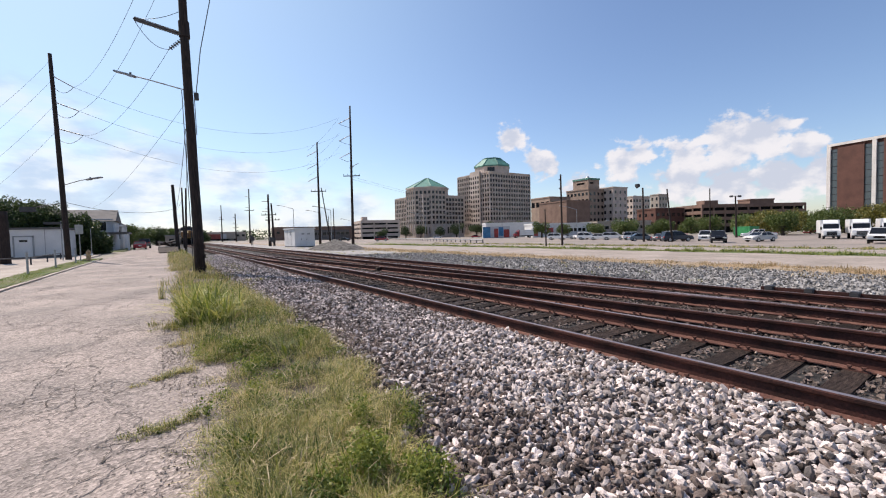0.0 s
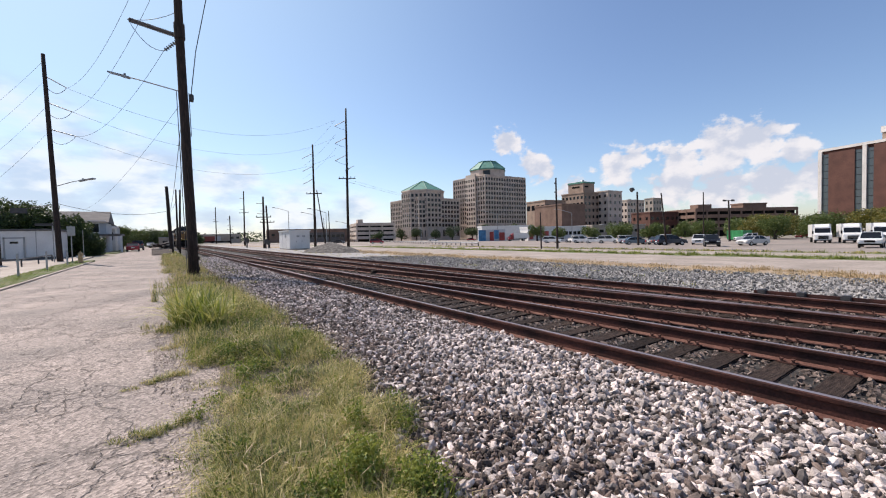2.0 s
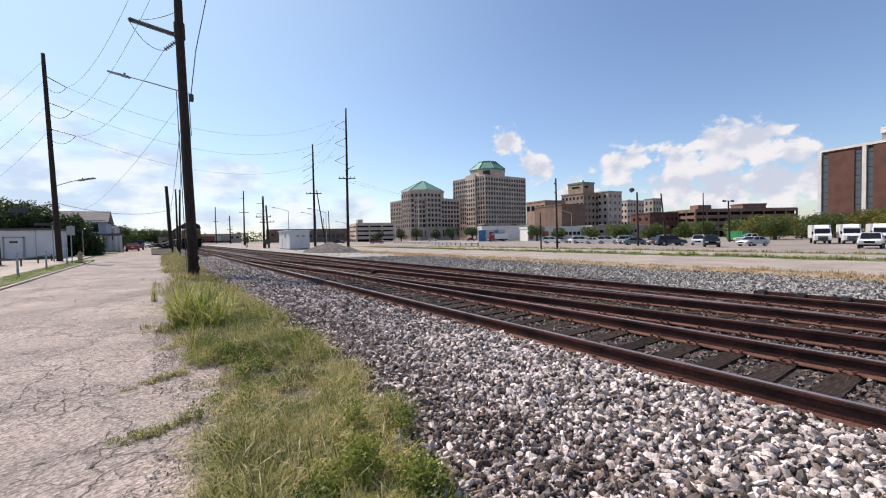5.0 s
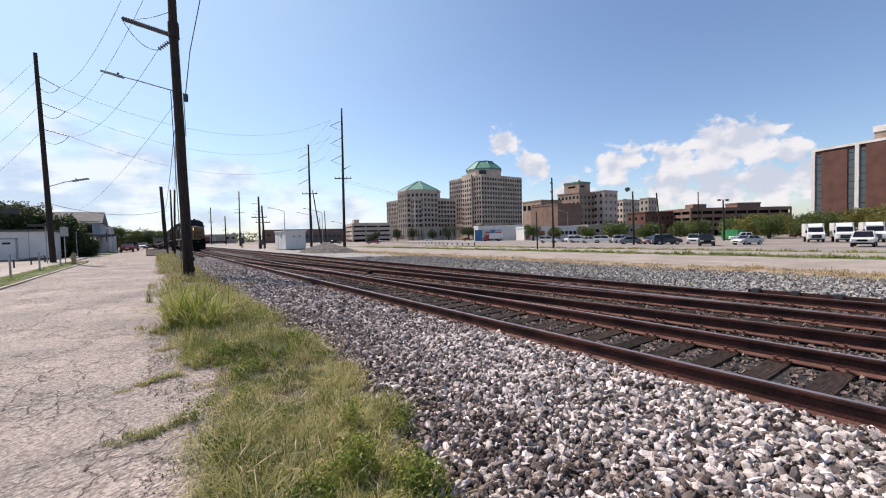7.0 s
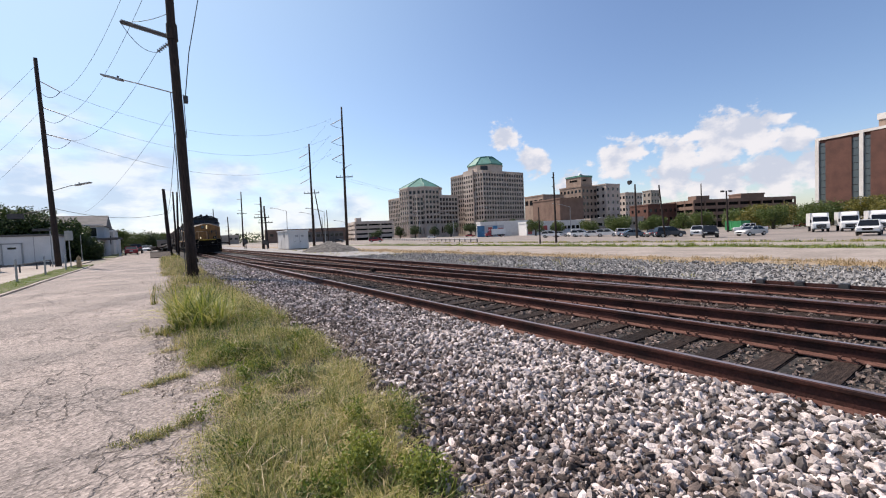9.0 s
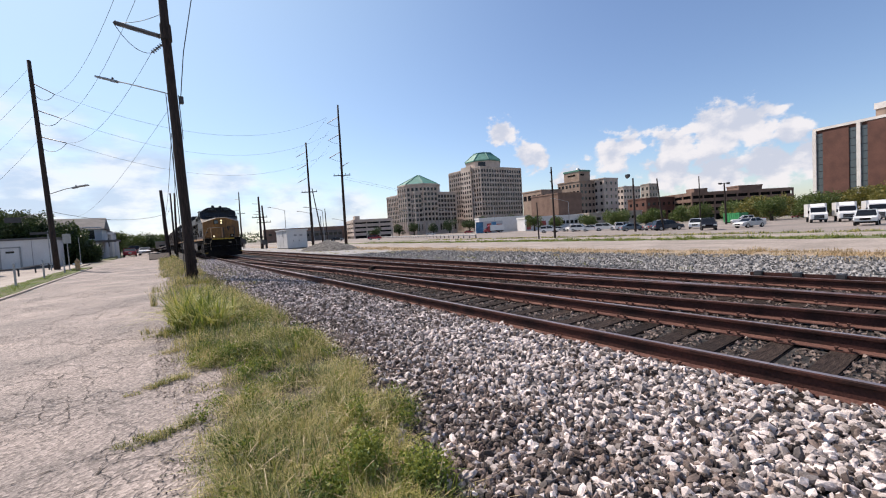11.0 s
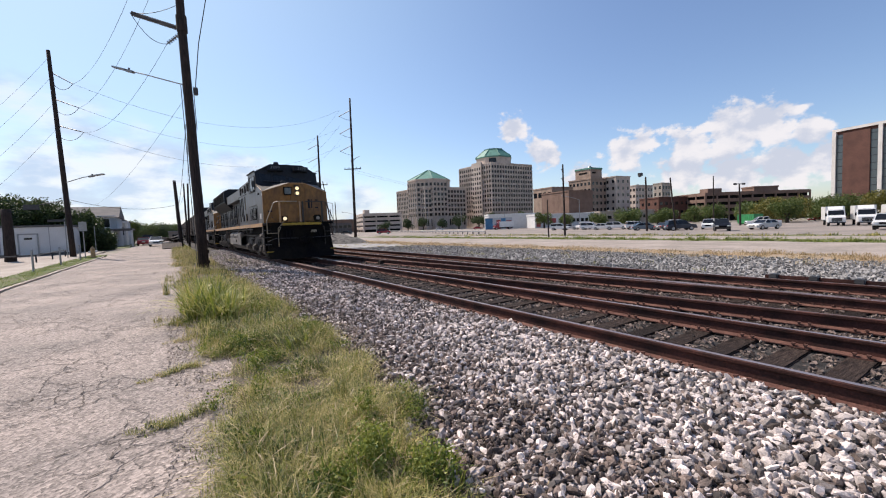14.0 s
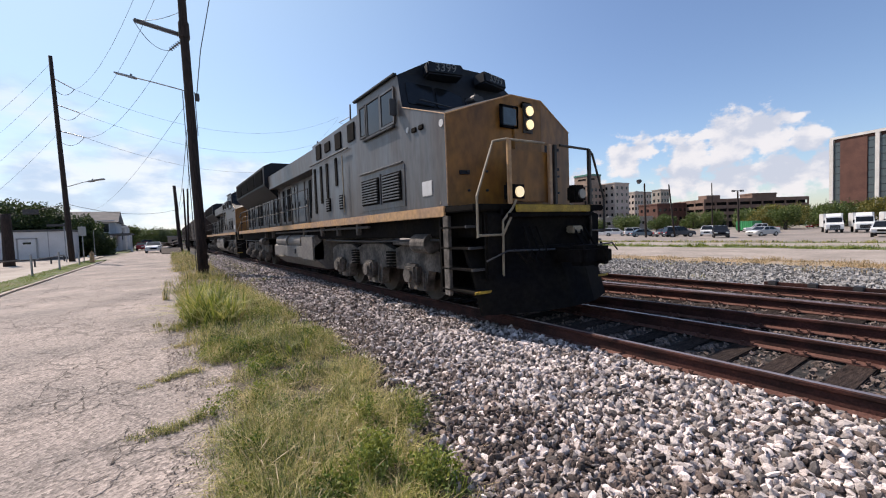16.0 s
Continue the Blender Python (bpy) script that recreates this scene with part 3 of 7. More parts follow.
def locomotive(label):
    wheels = []
    e = thing("locomotive", label, "locomotive")
    # nose: grey sides, yellow peaked front
    hw = 1.44
    front = [(-hw, 0.0), (-0.35, -0.30), (0.35, -0.30), (hw, 0.0)]
    topf = [3.12, 3.48, 3.48, 3.12]
    bm = B()
    lo = [bm.verts.new((x, y, 1.72)) for x, y in front]
    hi = [bm.verts.new((x, y, z)) for (x, y), z in zip(front, topf)]
    bl, br = bm.verts.new((-hw, 1.32, 1.72)), bm.verts.new((hw, 1.32, 1.72))
    tl, tr = bm.verts.new((-hw, 1.32, 3.56)), bm.verts.new((hw, 1.32, 3.56))
    tcl, tcr = bm.verts.new((-0.5, 1.32, 3.66)), bm.verts.new((0.5, 1.32, 3.66))
    fy = [bm.faces.new((lo[i], lo[i + 1], hi[i + 1], hi[i])) for i in range(3)]
    fs = [bm.faces.new((lo[0], hi[0], tl, bl)), bm.faces.new((lo[3], br, tr, hi[3]))]
    ft = [bm.faces.new((hi[0], hi[1], tcl, tl)), bm.faces.new((hi[1], hi[2], tcr, tcl)), bm.faces.new((hi[2], hi[3], tr, tcr))]
    bm.faces.new((bl, tl, tcl, tcr, tr, br))
    bm.faces.new((lo[0], bl, br, lo[3], lo[2], lo[1]))
    for f in fy:
        f.material_index = 1
    for f in ft:
        f.material_index = 2
    part("nose", bm, [M_GREY, M_YEL, M_NAVY], e, "yellow peaked nose with grey sides")
    b = B()
    tube(b, [(-hw, 0.0, 3.12), (-0.35, -0.3, 3.48), (0.35, -0.3, 3.48), (hw, 0.0, 3.12)], 0.012)
    tube(b, [(-hw, 0.0, 1.75), (-hw, 0.0, 3.12), (-hw, 1.32, 3.56)], 0.011)
    part("nose_trim", b, M_TAN, e, "pale worn nose edge")
    def on_front(u, z, out=0.0):
        """Point on the nose's front: u across, z up."""
        a = -1 if u < -0.35 else 1 if u > 0.35 else 0
        y = -0.30 if a == 0 else -0.30 * (hw - abs(u)) / (hw - 0.35)
        return Vector((u, y - out, z))
    # nose door, window, headlights
    d = part("nose_door", bx(B(), -0.33, 0.30, -0.335, -0.30, 1.78, 3.3, 0.015), M_YEL, e, "yellow nose door")
    w = part("door_window", bx(B(), -0.56, -0.26, -0.30, -0.268, 2.98, 3.26, 0.012), M_GLASSB, e)
    w.matrix_basis = pose(0, -0.04, 0)
    part("window_gasket", bx(bx(bx(bx(B(), -0.60, -0.22, -0.335, -0.30, 3.26, 3.30), -0.60, -0.22, -0.335, -0.30, 2.94, 2.98), -0.60, -0.56, -0.335, -0.30, 2.94, 3.3), -0.26, -0.22, -0.335, -0.30, 2.94, 3.3), M_BLACK, e)
    hb = part("headlight_housing", bx(B(), -0.15, 0.11, -0.36, -0.30, 2.86, 3.40, 0.03), M_DARKRAIL, e)
    for z in (3.02, 3.24):
        part("headlight", rod(B(), (-0.02, -0.415, z), (-0.02, -0.37, z), 0.078, n=18), M_LENS, hb, "lit round headlight")
        r = B()
        rod(r, (-0.02, -0.405, z), (-0.02, -0.37, z), 0.10, n=18)
        part("headlight_ring", r, M_DARKSTEEL, hb).location = (0, 0.012, 0)
    for u0, u1, z0, z1 in ((-1.25, -0.95, 2.2, 2.26), (0.42, 0.55, 2.35, 2.75), (0.62, 0.66, 2.35, 2.75), (0.75, 0.95, 2.35, 2.40), (0.75, 0.95, 2.70, 2.75), (-0.1, 0.1, 2.45, 2.52)):
        p = on_front((u0 + u1) / 2, 0)
        part("nose_lettering", bx(B(), u0, u1, p.y - 0.008, p.y + 0.03, z0, z1), M_NAVY, e, "faded dark lettering bar")
    for u in (-1.1, -0.8, 0.5, 0.95):
        for z in (1.95, 2.25):
            p = on_front(u, z)
            part("nose_latch", rod(B(), p, p + Vector((0, -0.03, 0)), 0.02, n=6), M_DARKSTEEL, e)
    # cab
    bm = B()
    y0, y1 = 1.32, 3.35
    prof = lambda zs, zc: [(-hw, 1.72), (-hw, zs), (-0.75, zc), (0.75, zc), (hw, zs), (hw, 1.72)]
    ra, rb = prof(4.18, 4.55), prof(4.20, 4.63)
    va = [bm.verts.new((x, y0 + (0.14 if i in (1, 4) else 0.10 if i in (2, 3) else 0), z)) for i, (x, z) in enumerate(ra)]
    vb = [bm.verts.new((x, y1, z)) for x, z in rb]
    vm = [bm.verts.new((-hw, y0, 3.56)), bm.verts.new((hw, y0, 3.56))]
    bm.faces.new((va[0], vm[0], vm[1], va[5]))
    f = bm.faces.new((vm[0], va[1], va[2], va[3], va[4], vm[1]))
    f.material_index = 1
    bm.faces.new(vb)
    bm.faces.new((va[0], vb[0], vb[1], va[1], vm[0]))
    bm.faces.new((va[5], vm[1], va[4], vb[4], vb[5]))
    for i in (1, 2, 3):
        bm.faces.new((va[i], va[i + 1], vb[i + 1], vb[i])).material_index = 1
    bm.faces.new((va[0], va[5], vb[5], vb[0]))
    part("cab", bm, [M_GREY, M_NAVY], e, "grey cab with dark roof and brow")
    ov = bx(B(), -hw - 0.06, -hw + 0.02, 1.5, 3.45, 0, 0.05, 0.012)
    for v in ov.verts:
        v.co.z += 4.18 + (v.co.y - 1.42) * 0.012
    o2 = bx(B(), hw - 0.02, hw + 0.06, 1.5, 3.45, 0, 0.05, 0.012)
    for v in o2.verts:
        v.co.z += 4.18 + (v.co.y - 1.42) * 0.012
    part("roof_edge", ov, M_NAVY, e)
    part("roof_edge", o2, M_NAVY, e)
    for x0, x1 in ((-1.30, -0.72), (-0.66, -0.04), (0.04, 0.66), (0.72, 1.30)):
        p = bx(B(), x0, x1, 0, 0.02, 0, 0.42, 0.02)
        g = part("windshield", p, M_GLASSD, e, "dark windshield pane")
        g.matrix_basis = pose(0, y0 + 0.005, 3.66, -13)
    for s in (-1, 1):
        part("wiper", rod(B(), (s * 0.2, y0 - 0.05, 3.68), (s * 1.1, y0 - 0.05, 3.74), 0.016, n=6), M_DARKSTEEL, e)
    part("horn", rod(rod(B(), (-0.45, 0.7, 3.64), (-0.45, 0.42, 3.62), 0.04, 0.07, n=10), (-0.33, 0.7, 3.64), (-0.33, 0.45, 3.62), 0.03, 0.06, n=10), M_DARKSTEEL, e)
    for s, xc in ((-1, -0.55), (1, 0.62)):
        nb = part("number_board", bx(B(), -0.36, 0.36, -0.16, 0.16, -0.12, 0.11, 0.03), M_NAVY, e, "black number board with pale digits")
        nb.matrix_basis = pose(xc, 1.29, 4.33, -6, 0, s * 12)
        flat_text("3399", 0.22, M_NUM, nb, pose(0, -0.166, 0, 90))
    for s in (-1, 1):
        x = s * hw
        for wy0, wy1, z0, z1 in ((1.62, 2.12, 3.38, 3.98), (2.20, 2.78, 3.34, 4.0), (2.9, 3.15, 3.40, 4.0)):
            fr = part("side_window", bx(B(), x - 0.02, x + 0.02, wy0, wy1, z0, z1, 0.02), M_GLASSD, e)
            b = B()
            for a in ((wy0 - 0.03, wy1 + 0.03, z0 - 0.04, z0), (wy0 - 0.03, wy1 + 0.03, z1, z1 + 0.03), (wy0 - 0.04, wy0, z0, z1), (wy1, wy1 + 0.04, z0, z1)):
                bx(b, x - 0.035, x + 0.035, *a)
            part("window_frame", b, M_DARKSTEEL if wy0 > 2 else M_GREY, fr)
        part("arm_rest", bx(B(), x - 0.07, x + 0.07, 1.6, 3.0, 3.27, 3.31, 0.01), M_DARKSTEEL, e)
        part("mirror", bx(B(), x + s * 0.02, x + s * 0.16, 1.48, 1.52, 3.45, 3.75, 0.01), M_DARKSTEEL, e)
        for yy in (0.62, 0.85):
            part("side_vent", bx(B(), x - 0.03, x + 0.03, yy, yy + 0.14, 3.03, 3.11, 0.01), M_BLACK, e)
        part("marker_plate", rod(B(), (x - 0.012, 0.1, 3.0), (x + 0.012, 0.1, 3.0), 0.06, n=14), M_WHITE, e)
        part("marker_plate", rod(B(), (x - 0.012, 1.15, 3.12), (x + 0.012, 1.15, 3.12), 0.05, n=14), M_WHITE, e)
        part("placard", bx(B(), x - 0.012, x + 0.012, 0.42, 0.72, 1.92, 2.16, 0.004), M_WHITE, e, "pale faded placard")
        fr = part("vent_panel", bx(B(), x - 0.015, x + 0.015, 1.3, 3.3, 1.80, 2.56, 0.01), M_GREY, e)
        for y_0, y_1 in ((1.42, 2.18), (2.36, 3.2)):
            louvre(e, x + s * 0.02, y_0, y_1, 1.92, 2.46, 9, M_GREY)
        part("vent_hinge", rod(rod(B(), (x + s * 0.03, 2.27, 1.9), (x + s * 0.03, 2.27, 2.5), 0.015, n=6), (x + s * 0.03, 1.35, 2.6), (x + s * 0.03, 3.25, 2.6), 0.02, n=6), M_DARKSTEEL, e)
        for y_0 in (4.35, 5.35):
            louvre(e, x + s * 0.0, y_0, y_0 + 0.32, 1.95, 2.3, 5, M_GREY)
        for y_0, z0, z1 in ((4.75, 2.55, 3.25), (5.45, 2.3, 3.22), (5.95, 2.2, 3.22), (6.5, 1.95, 3.22)):
            part("panel_gap", bx(B(), x - 0.012, x + 0.012, y_0, y_0 + 0.16, z0, z1, 0.01), M_BLACK, e)
        part("cab_grab", tube(B(), [(x + s * 0.07, 4.2, 1.85), (x + s * 0.07, 4.2, 3.2)], 0.015), M_HAND, e)
        part("hand_line", tube(B(), [(x + s * 0.05, 3.9, 3.32), (x + s * 0.05, 6.8, 3.32)], 0.02), M_DARKRAIL, e)
    # equipment section behind the cab, then long hood
    part("equipment_cabin", prism(B(), [(3.35, 1.72), (3.35, 3.95), (6.7, 3.88), (6.8, 3.25), (7.1, 1.72)], "x", -hw + 0.01, hw - 0.01), M_GREY, e, "grey equipment cabin")
    for s in (-1, 1):
        for y_0, z0, z1 in ((3.55, 3.45, 3.85), (4.4, 3.42, 3.82), (5.2, 3.5, 3.75), (5.95, 3.42, 3.82)):
            part("upper_vent", bx(B(), s * hw - 0.02, s * hw + 0.02, y_0, y_0 + 0.4, z0, z1, 0.01), M_BLACK, e)
    part("hood", bx(B(), -1.0, 1.0, 7.0, 21.2, 1.72, 3.72, 0.06), M_GREY, e, "long grey engine hood")
    part("hood_top", prism(B(), [(-1.38, 3.3), (-1.40, 3.82), (-1.2, 3.95), (1.2, 3.95), (1.40, 3.82), (1.38, 3.3)], "y", 6.75, 13.1), M_GREY, e)
    part("exhaust_stack", bx(B(), -0.45, 0.45, 10.0, 11.2, 4.0, 4.2, 0.03), M_BLACK, e)
    part("radiator_section", prism(B(), [(-1.0, 2.95), (-1.53, 3.5), (-1.53, 4.30), (-1.2, 4.45), (1.2, 4.45), (1.53, 4.30), (1.53, 3.5), (1.0, 2.95)], "y", 13.2, 21.25), M_NAVY, e, "dark flared radiator section")
    for y_0 in (13.5, 15.4, 17.3, 19.2):
        for s in (-1, 1):
            louvre(e, s * 1.53, y_0, y_0 + 1.7, 3.58, 4.22, 6, M_BLACK)
    for s in (-1, 1):
        for k in range(15):
            y = 7.35 + k * 0.92
            dr = part("hood_door", bx(B(), s * 1.0 - 0.025, s * 1.0 + 0.025, y, y + 0.80, 1.82, 3.2, 0.015), M_GREY, e)
            part("door_handle", bx(B(), s * 1.04 - 0.012, s * 1.04 + 0.012, y + 0.66, y + 0.72, 2.4, 2.55), M_DARKSTEEL, dr)
            if k not in (2, 8):
                part("dark_grille", bx(B(), s * 1.03 - 0.012, s * 1.03 + 0.012, y + (0.08 if k % 3 else 0.3), y + (0.34 if k % 2 else 0.52), 1.9, 3.15), M_BLACK, dr)
        ys = [7.3, 9.2, 11.1, 13.0, 14.9, 16.8, 18.7, 20.6]
        for y in ys:
            part("stanchion", rod(B(), (s * 1.46, y, 1.66), (s * 1.46, y, 2.74), 0.02, n=6), M_DARKRAIL, e)
        part("handrail", tube(B(), [(s * 1.46, ys[0], 2.2), (s * 1.46, ys[0], 2.74), (s * 1.46, ys[-1], 2.74), (s * 1.46, 21.2, 2.5)], 0.02), M_DARKRAIL, e)
        part("handrail", tube(B(), [(s * 1.46, ys[0], 2.22), (s * 1.46, ys[-1], 2.22)], 0.014), M_DARKRAIL, e)
    # frame
    part("underframe", bx(B(), -1.30, 1.30, -0.66, 21.3, 1.22, 1.60, 0.03), M_BLACK, e)
    part("walkway", bx(B(), -1.5, 1.5, -0.70, 21.3, 1.60, 1.70, 0.02), M_BLACK, e)
    for s in (-1, 1):
        part("side_sill", bx(B(), s * 1.50 - 0.02, s * 1.50 + 0.02, 0.0, 21.2, 1.55, 1.715, 0.01), M_TAN, e, "faded yellow side sill")
        part("conduit", tube(B(), [(s * 1.42, 3.0, 1.47), (s * 1.42, 12.0, 1.47)], 0.03), M_DARKSTEEL, e)
        for y in (3.6, 4.9, 6.2, 8.0, 12.6, 14.0):
            part("bracket", bx(B(), s * 1.4 - 0.05, s * 1.4 + 0.05, y, y + 0.1, 1.3, 1.56, 0.01), M_DIRT, e)
    # fuel tank with air reservoirs
    part("fuel_tank", prism(B(), [(-1.42, 0.62), (-1.42, 0.98), (-1.1, 1.25), (1.1, 1.25), (1.42, 0.98), (1.42, 0.62), (1.05, 0.30), (-1.05, 0.30)], "y", 7.0, 12.4), M_TANK, e, "dusty grey fuel tank")
    for s in (-1, 1):
        part("tank_end_box", bx(B(), s * 1.1, s * 1.47, 7.0, 8.3, 0.55, 1.34, 0.05), M_TANK, e)
        for y in (8.45, 10.3):
            bm = rod(B(), (s * 1.22, y, 1.15), (s * 1.22, y + 1.7, 1.15), 0.23, n=20)
            bmesh.ops.bevel(bm, geom=[ed for ed in bm.edges if len(ed.link_faces) == 2 and any(len(f.verts) > 8 for f in ed.link_faces)], offset=0.05, segments=2, affect="EDGES")
            part("air_reservoir", bm, M_TANK, e, "dusty cylindrical air reservoir")
        part("tank_step", bx(B(), s * 1.43 - 0.02, s * 1.43 + 0.08, 10.8, 11.6, 0.58, 0.62), M_HAND, e)
        part("fuel_gauge", rod(B(), (s * 1.42, 9.2, 0.82), (s * 1.46, 9.2, 0.82), 0.08, n=12), M_DARKSTEEL, e)
    truck(e, 3.35, wheels)
    truck(e, 17.6, wheels)
    # front platform, steps, plow and coupler
    part("anticlimber", bx(bx(B(), -0.95, 0.95, -1.12, -0.9, 1.50, 1.56, 0.01), -0.95, 0.95, -1.0, -0.9, 1.35, 1.50), M_BLACK, e)
    part("platform_edge", bx(B(), -0.85, 0.85, -1.14, -1.10, 1.57, 1.68, 0.01), M_LIP, e, "bright yellow platform edge")
    for s in (-1, 1):
        sw = part("stairwell", bx(bx(B(), s * 0.98 - 0.02, s * 0.98 + 0.02, -0.98, -0.05, 0.36, 1.66), s * 0.98, s * 1.48, -0.08, -0.04, 0.36, 1.66), M_BLACK, e)
        for i, z in enumerate((0.42, 0.74, 1.05, 1.36)):
            part("tread", bx(B(), min(s * 1.0, s * 1.52), max(s * 1.0, s * 1.52), -0.96 + i * 0.06, -0.12, z, z + 0.035, 0.006), M_BLACK, sw)
            part("tread_edge", bx(B(), min(s * 1.0, s * 1.53), max(s * 1.0, s * 1.53), -0.985 + i * 0.06, -0.955 + i * 0.06, z + 0.004, z + 0.04), M_LIP if i == 0 else M_DARKSTEEL, sw)
        part("step_post", bx(B(), s * 1.49 - 0.03, s * 1.49 + 0.03, -0.1, 0.05, 0.34, 1.56, 0.01), M_DIRT, e, "pale dusty step post")
        for pts, rr in (([(s * 1.02, -1.0, 0.5), (s * 1.02, -1.02, 1.45), (s * 0.86, -1.05, 1.62), (s * 0.80, -1.08, 1.75)], 0.02), ([(s * 1.46, -0.98, 1.22), (s * 1.46, -0.98, 1.80), (s * 1.14, -0.98, 2.58), (s * 0.95, -1.05, 2.62), (s * 0.18, -1.08, 2.62)], 0.02), ([(s * 1.44, -0.05, 1.75), (s * 1.30, -0.1, 2.3)], 0.014), ([(s * 1.46, -0.98, 1.25), (s * 1.02, -1.02, 1.25), (s * 0.9, -1.1, 1.55)], 0.02)):
            part("grab_rail", tube(B(), pts, rr), M_HAND if s < 0 else M_DARKRAIL, e, "pale curved grab rail" if s < 0 else "dark curved grab rail")
        for x in (0.92, 0.06):
            part("front_post", bx(B(), s * x - 0.035, s * x + 0.035, -1.1, -1.05, 1.69, 2.62, 0.01), M_TAN if s < 0 else M_DARKRAIL, e)
        dl = part("ditch_light", bx(B(), s * 0.72 - 0.15, s * 0.72 + 0.15, -1.06, -0.86, 1.73, 2.02, 0.04), M_BLACK, e)
        part("lens", rod(B(), (s * 0.72, -1.09, 1.87), (s * 0.72, -1.05, 1.87), 0.08, n=18), M_LENSDIM if s < 0 else M_LENSOFF, dl, "lit round ditch light" if s < 0 else "dull round ditch light")
        for k in range(3):
            b = tube(B(), [(s * (0.42 + 0.13 * k), -1.1, 1.35), (s * (0.45 + 0.15 * k), -1.3, 1.0), (s * (0.55 + 0.16 * k), -1.32, 0.85), (s * (0.68 + 0.16 * k), -1.22, 1.05)], 0.022)
            part("air_hose", b, M_BLACK, e)
        part("cut_lever", tube(B(), [(s * 0.25, -1.3, 1.0), (s * 1.2, -1.3, 1.03), (s * 1.5, -1.2, 0.9)], 0.014), M_DARKSTEEL, e)
    part("front_panel", bx(B(), -0.88, 0.03, -1.03, -0.98, 1.72, 2.5, 0.02), M_YEL, e, "grimy yellow drop panel between the handrails")
    b = B()
    prof = [(-1.05, 1.05), (-1.28, 0.62), (-1.42, 0.12), (-1.36, 0.12), (-1.2, 0.62), (-0.98, 1.05)]
    rows = []
    for x, back in ((-1.42, 0.42), (-0.6, 0.06), (0, 0), (0.6, 0.06), (1.42, 0.42)):
        rows.append([b.verts.new((x, y + back, z)) for y, z in prof])
    for r0, r1 in zip(rows, rows[1:]):
        for i in range(6):
            b.faces.new((r0[i], r0[(i + 1) % 6], r1[(i + 1) % 6], r1[i]))
    b.faces.new(rows[0])
    b.faces.new(rows[-1][::-1])
    part("snow_plow", b, M_BLACK, e, "dark worn snow plow")
    part("pilot_plate", bx(B(), -1.3, 1.3, -0.98, -0.9, 0.6, 1.55, 0.02), M_BLACK, e)
    b = bx(B(), -0.14, 0.14, -1.65, -0.9, 0.80, 1.02, 0.04)
    bx(b, -0.26, 0.20, -1.82, -1.5, 0.76, 1.06, 0.06)
    bx(b, 0.06, 0.24, -1.95, -1.7, 0.78, 1.04, 0.05)
    part("coupler", b, M_BLACK, e)
    part("receptacle", bx(B(), 0.38, 0.62, -1.16, -1.0, 1.22, 1.34, 0.02), M_HAND, e)
    part("rear_coupler", bx(B(), -0.14, 0.14, 21.2, 22.0, 0.80, 1.02, 0.04), M_DARKSTEEL, e)
    part("antenna", rod(B(), (-0.9, 3.9, 3.9), (-0.9, 3.9, 4.6), 0.018, n=6), M_DARKSTEEL, e)
    for x, y in ((-0.3, 2.2), (0.4, 2.9)):
        part("roof_dome", rod(B(), (x, y, 4.6), (x, y, 4.78), 0.16, 0.1, n=12), M_NAVY, e)
    # the front platform stands close to the nose
    for ob in e.children:
        if ob.name.split(".")[0] in ("anticlimber", "platform_edge", "stairwell", "grab_rail", "front_post", "ditch_light", "air_hose", "cut_lever", "front_panel", "snow_plow", "pilot_plate", "coupler", "receptacle"):
            ob.location.y += 0.25
    return e, wheels


def freight_car():
    """Covered hopper with ribbed sloping-end sides."""
    e = thing("freight_car", "dark brown ribbed hopper car in the train", "freight car")
    part("body", prism(B(), [(0.6, 2.2), (0.6, 4.3), (15.4, 4.3), (15.4, 2.2), (12.5, 1.2), (3.5, 1.2)], "x", -1.45, 1.45), M_HOPPER, e)
    part("sill", bx(B(), -1.5, 1.5, 0.2, 15.8, 1.1, 1.35, 0.03), M_BLACK, e)
    for s in (-1, 1):
        for k in range(14):
            part("rib", bx(B(), s * 1.45 - 0.02, s * 1.45 + 0.08, 1.0 + k * 1.05, 1.1 + k * 1.05, 1.6, 4.25), M_HOPPER, e)
        part("ladder", tube(B(), [(s * 1.5, 0.5, 1.2), (s * 1.5, 0.5, 4.2)], 0.025), M_DARKSTEEL, e)
    for yc in (2.6, 13.4):
        for dy in (-0.85, 0.85):
            part("wheelset", rod(rod(rod(B(), (-0.7, yc + dy, 0.44), (0.7, yc + dy, 0.44), 0.08), (-0.83, yc + dy, 0.44), (-0.69, yc + dy, 0.44), 0.44, n=20), (0.69, yc + dy, 0.44), (0.83, yc + dy, 0.44), 0.44, n=20), M_WHEEL, e)
        for s in (-1, 1):
            part("side_frame", prism(B(), [(yc - 1.2, 0.4), (yc - 1.2, 0.6), (yc - 0.4, 0.85), (yc + 0.4, 0.85), (yc + 1.2, 0.6), (yc + 1.2, 0.4), (yc + 0.4, 0.25), (yc - 0.4, 0.25)], "x", s * 0.95 - 0.06, s * 0.95 + 0.06), M_DIRT, e)
        part("bolster", bx(B(), -1.0, 1.0, yc - 0.2, yc + 0.2, 0.5, 1.12), M_BLACK, e)
    part("coupler", bx(B(), -0.13, 0.13, -0.4, 16.4, 0.85, 1.05), M_DARKSTEEL, e)
    return e


lead, lead_wheels = locomotive("grey and yellow diesel locomotive with lit headlights on the rails")
second, second_wheels = locomotive("second grey and yellow diesel locomotive coupled behind the first")
cars = [freight_car()]
for k in range(4):
    cars.append(copy_thing(cars[0], pose(0, 0, 0)))
# ---- poles and wires ----


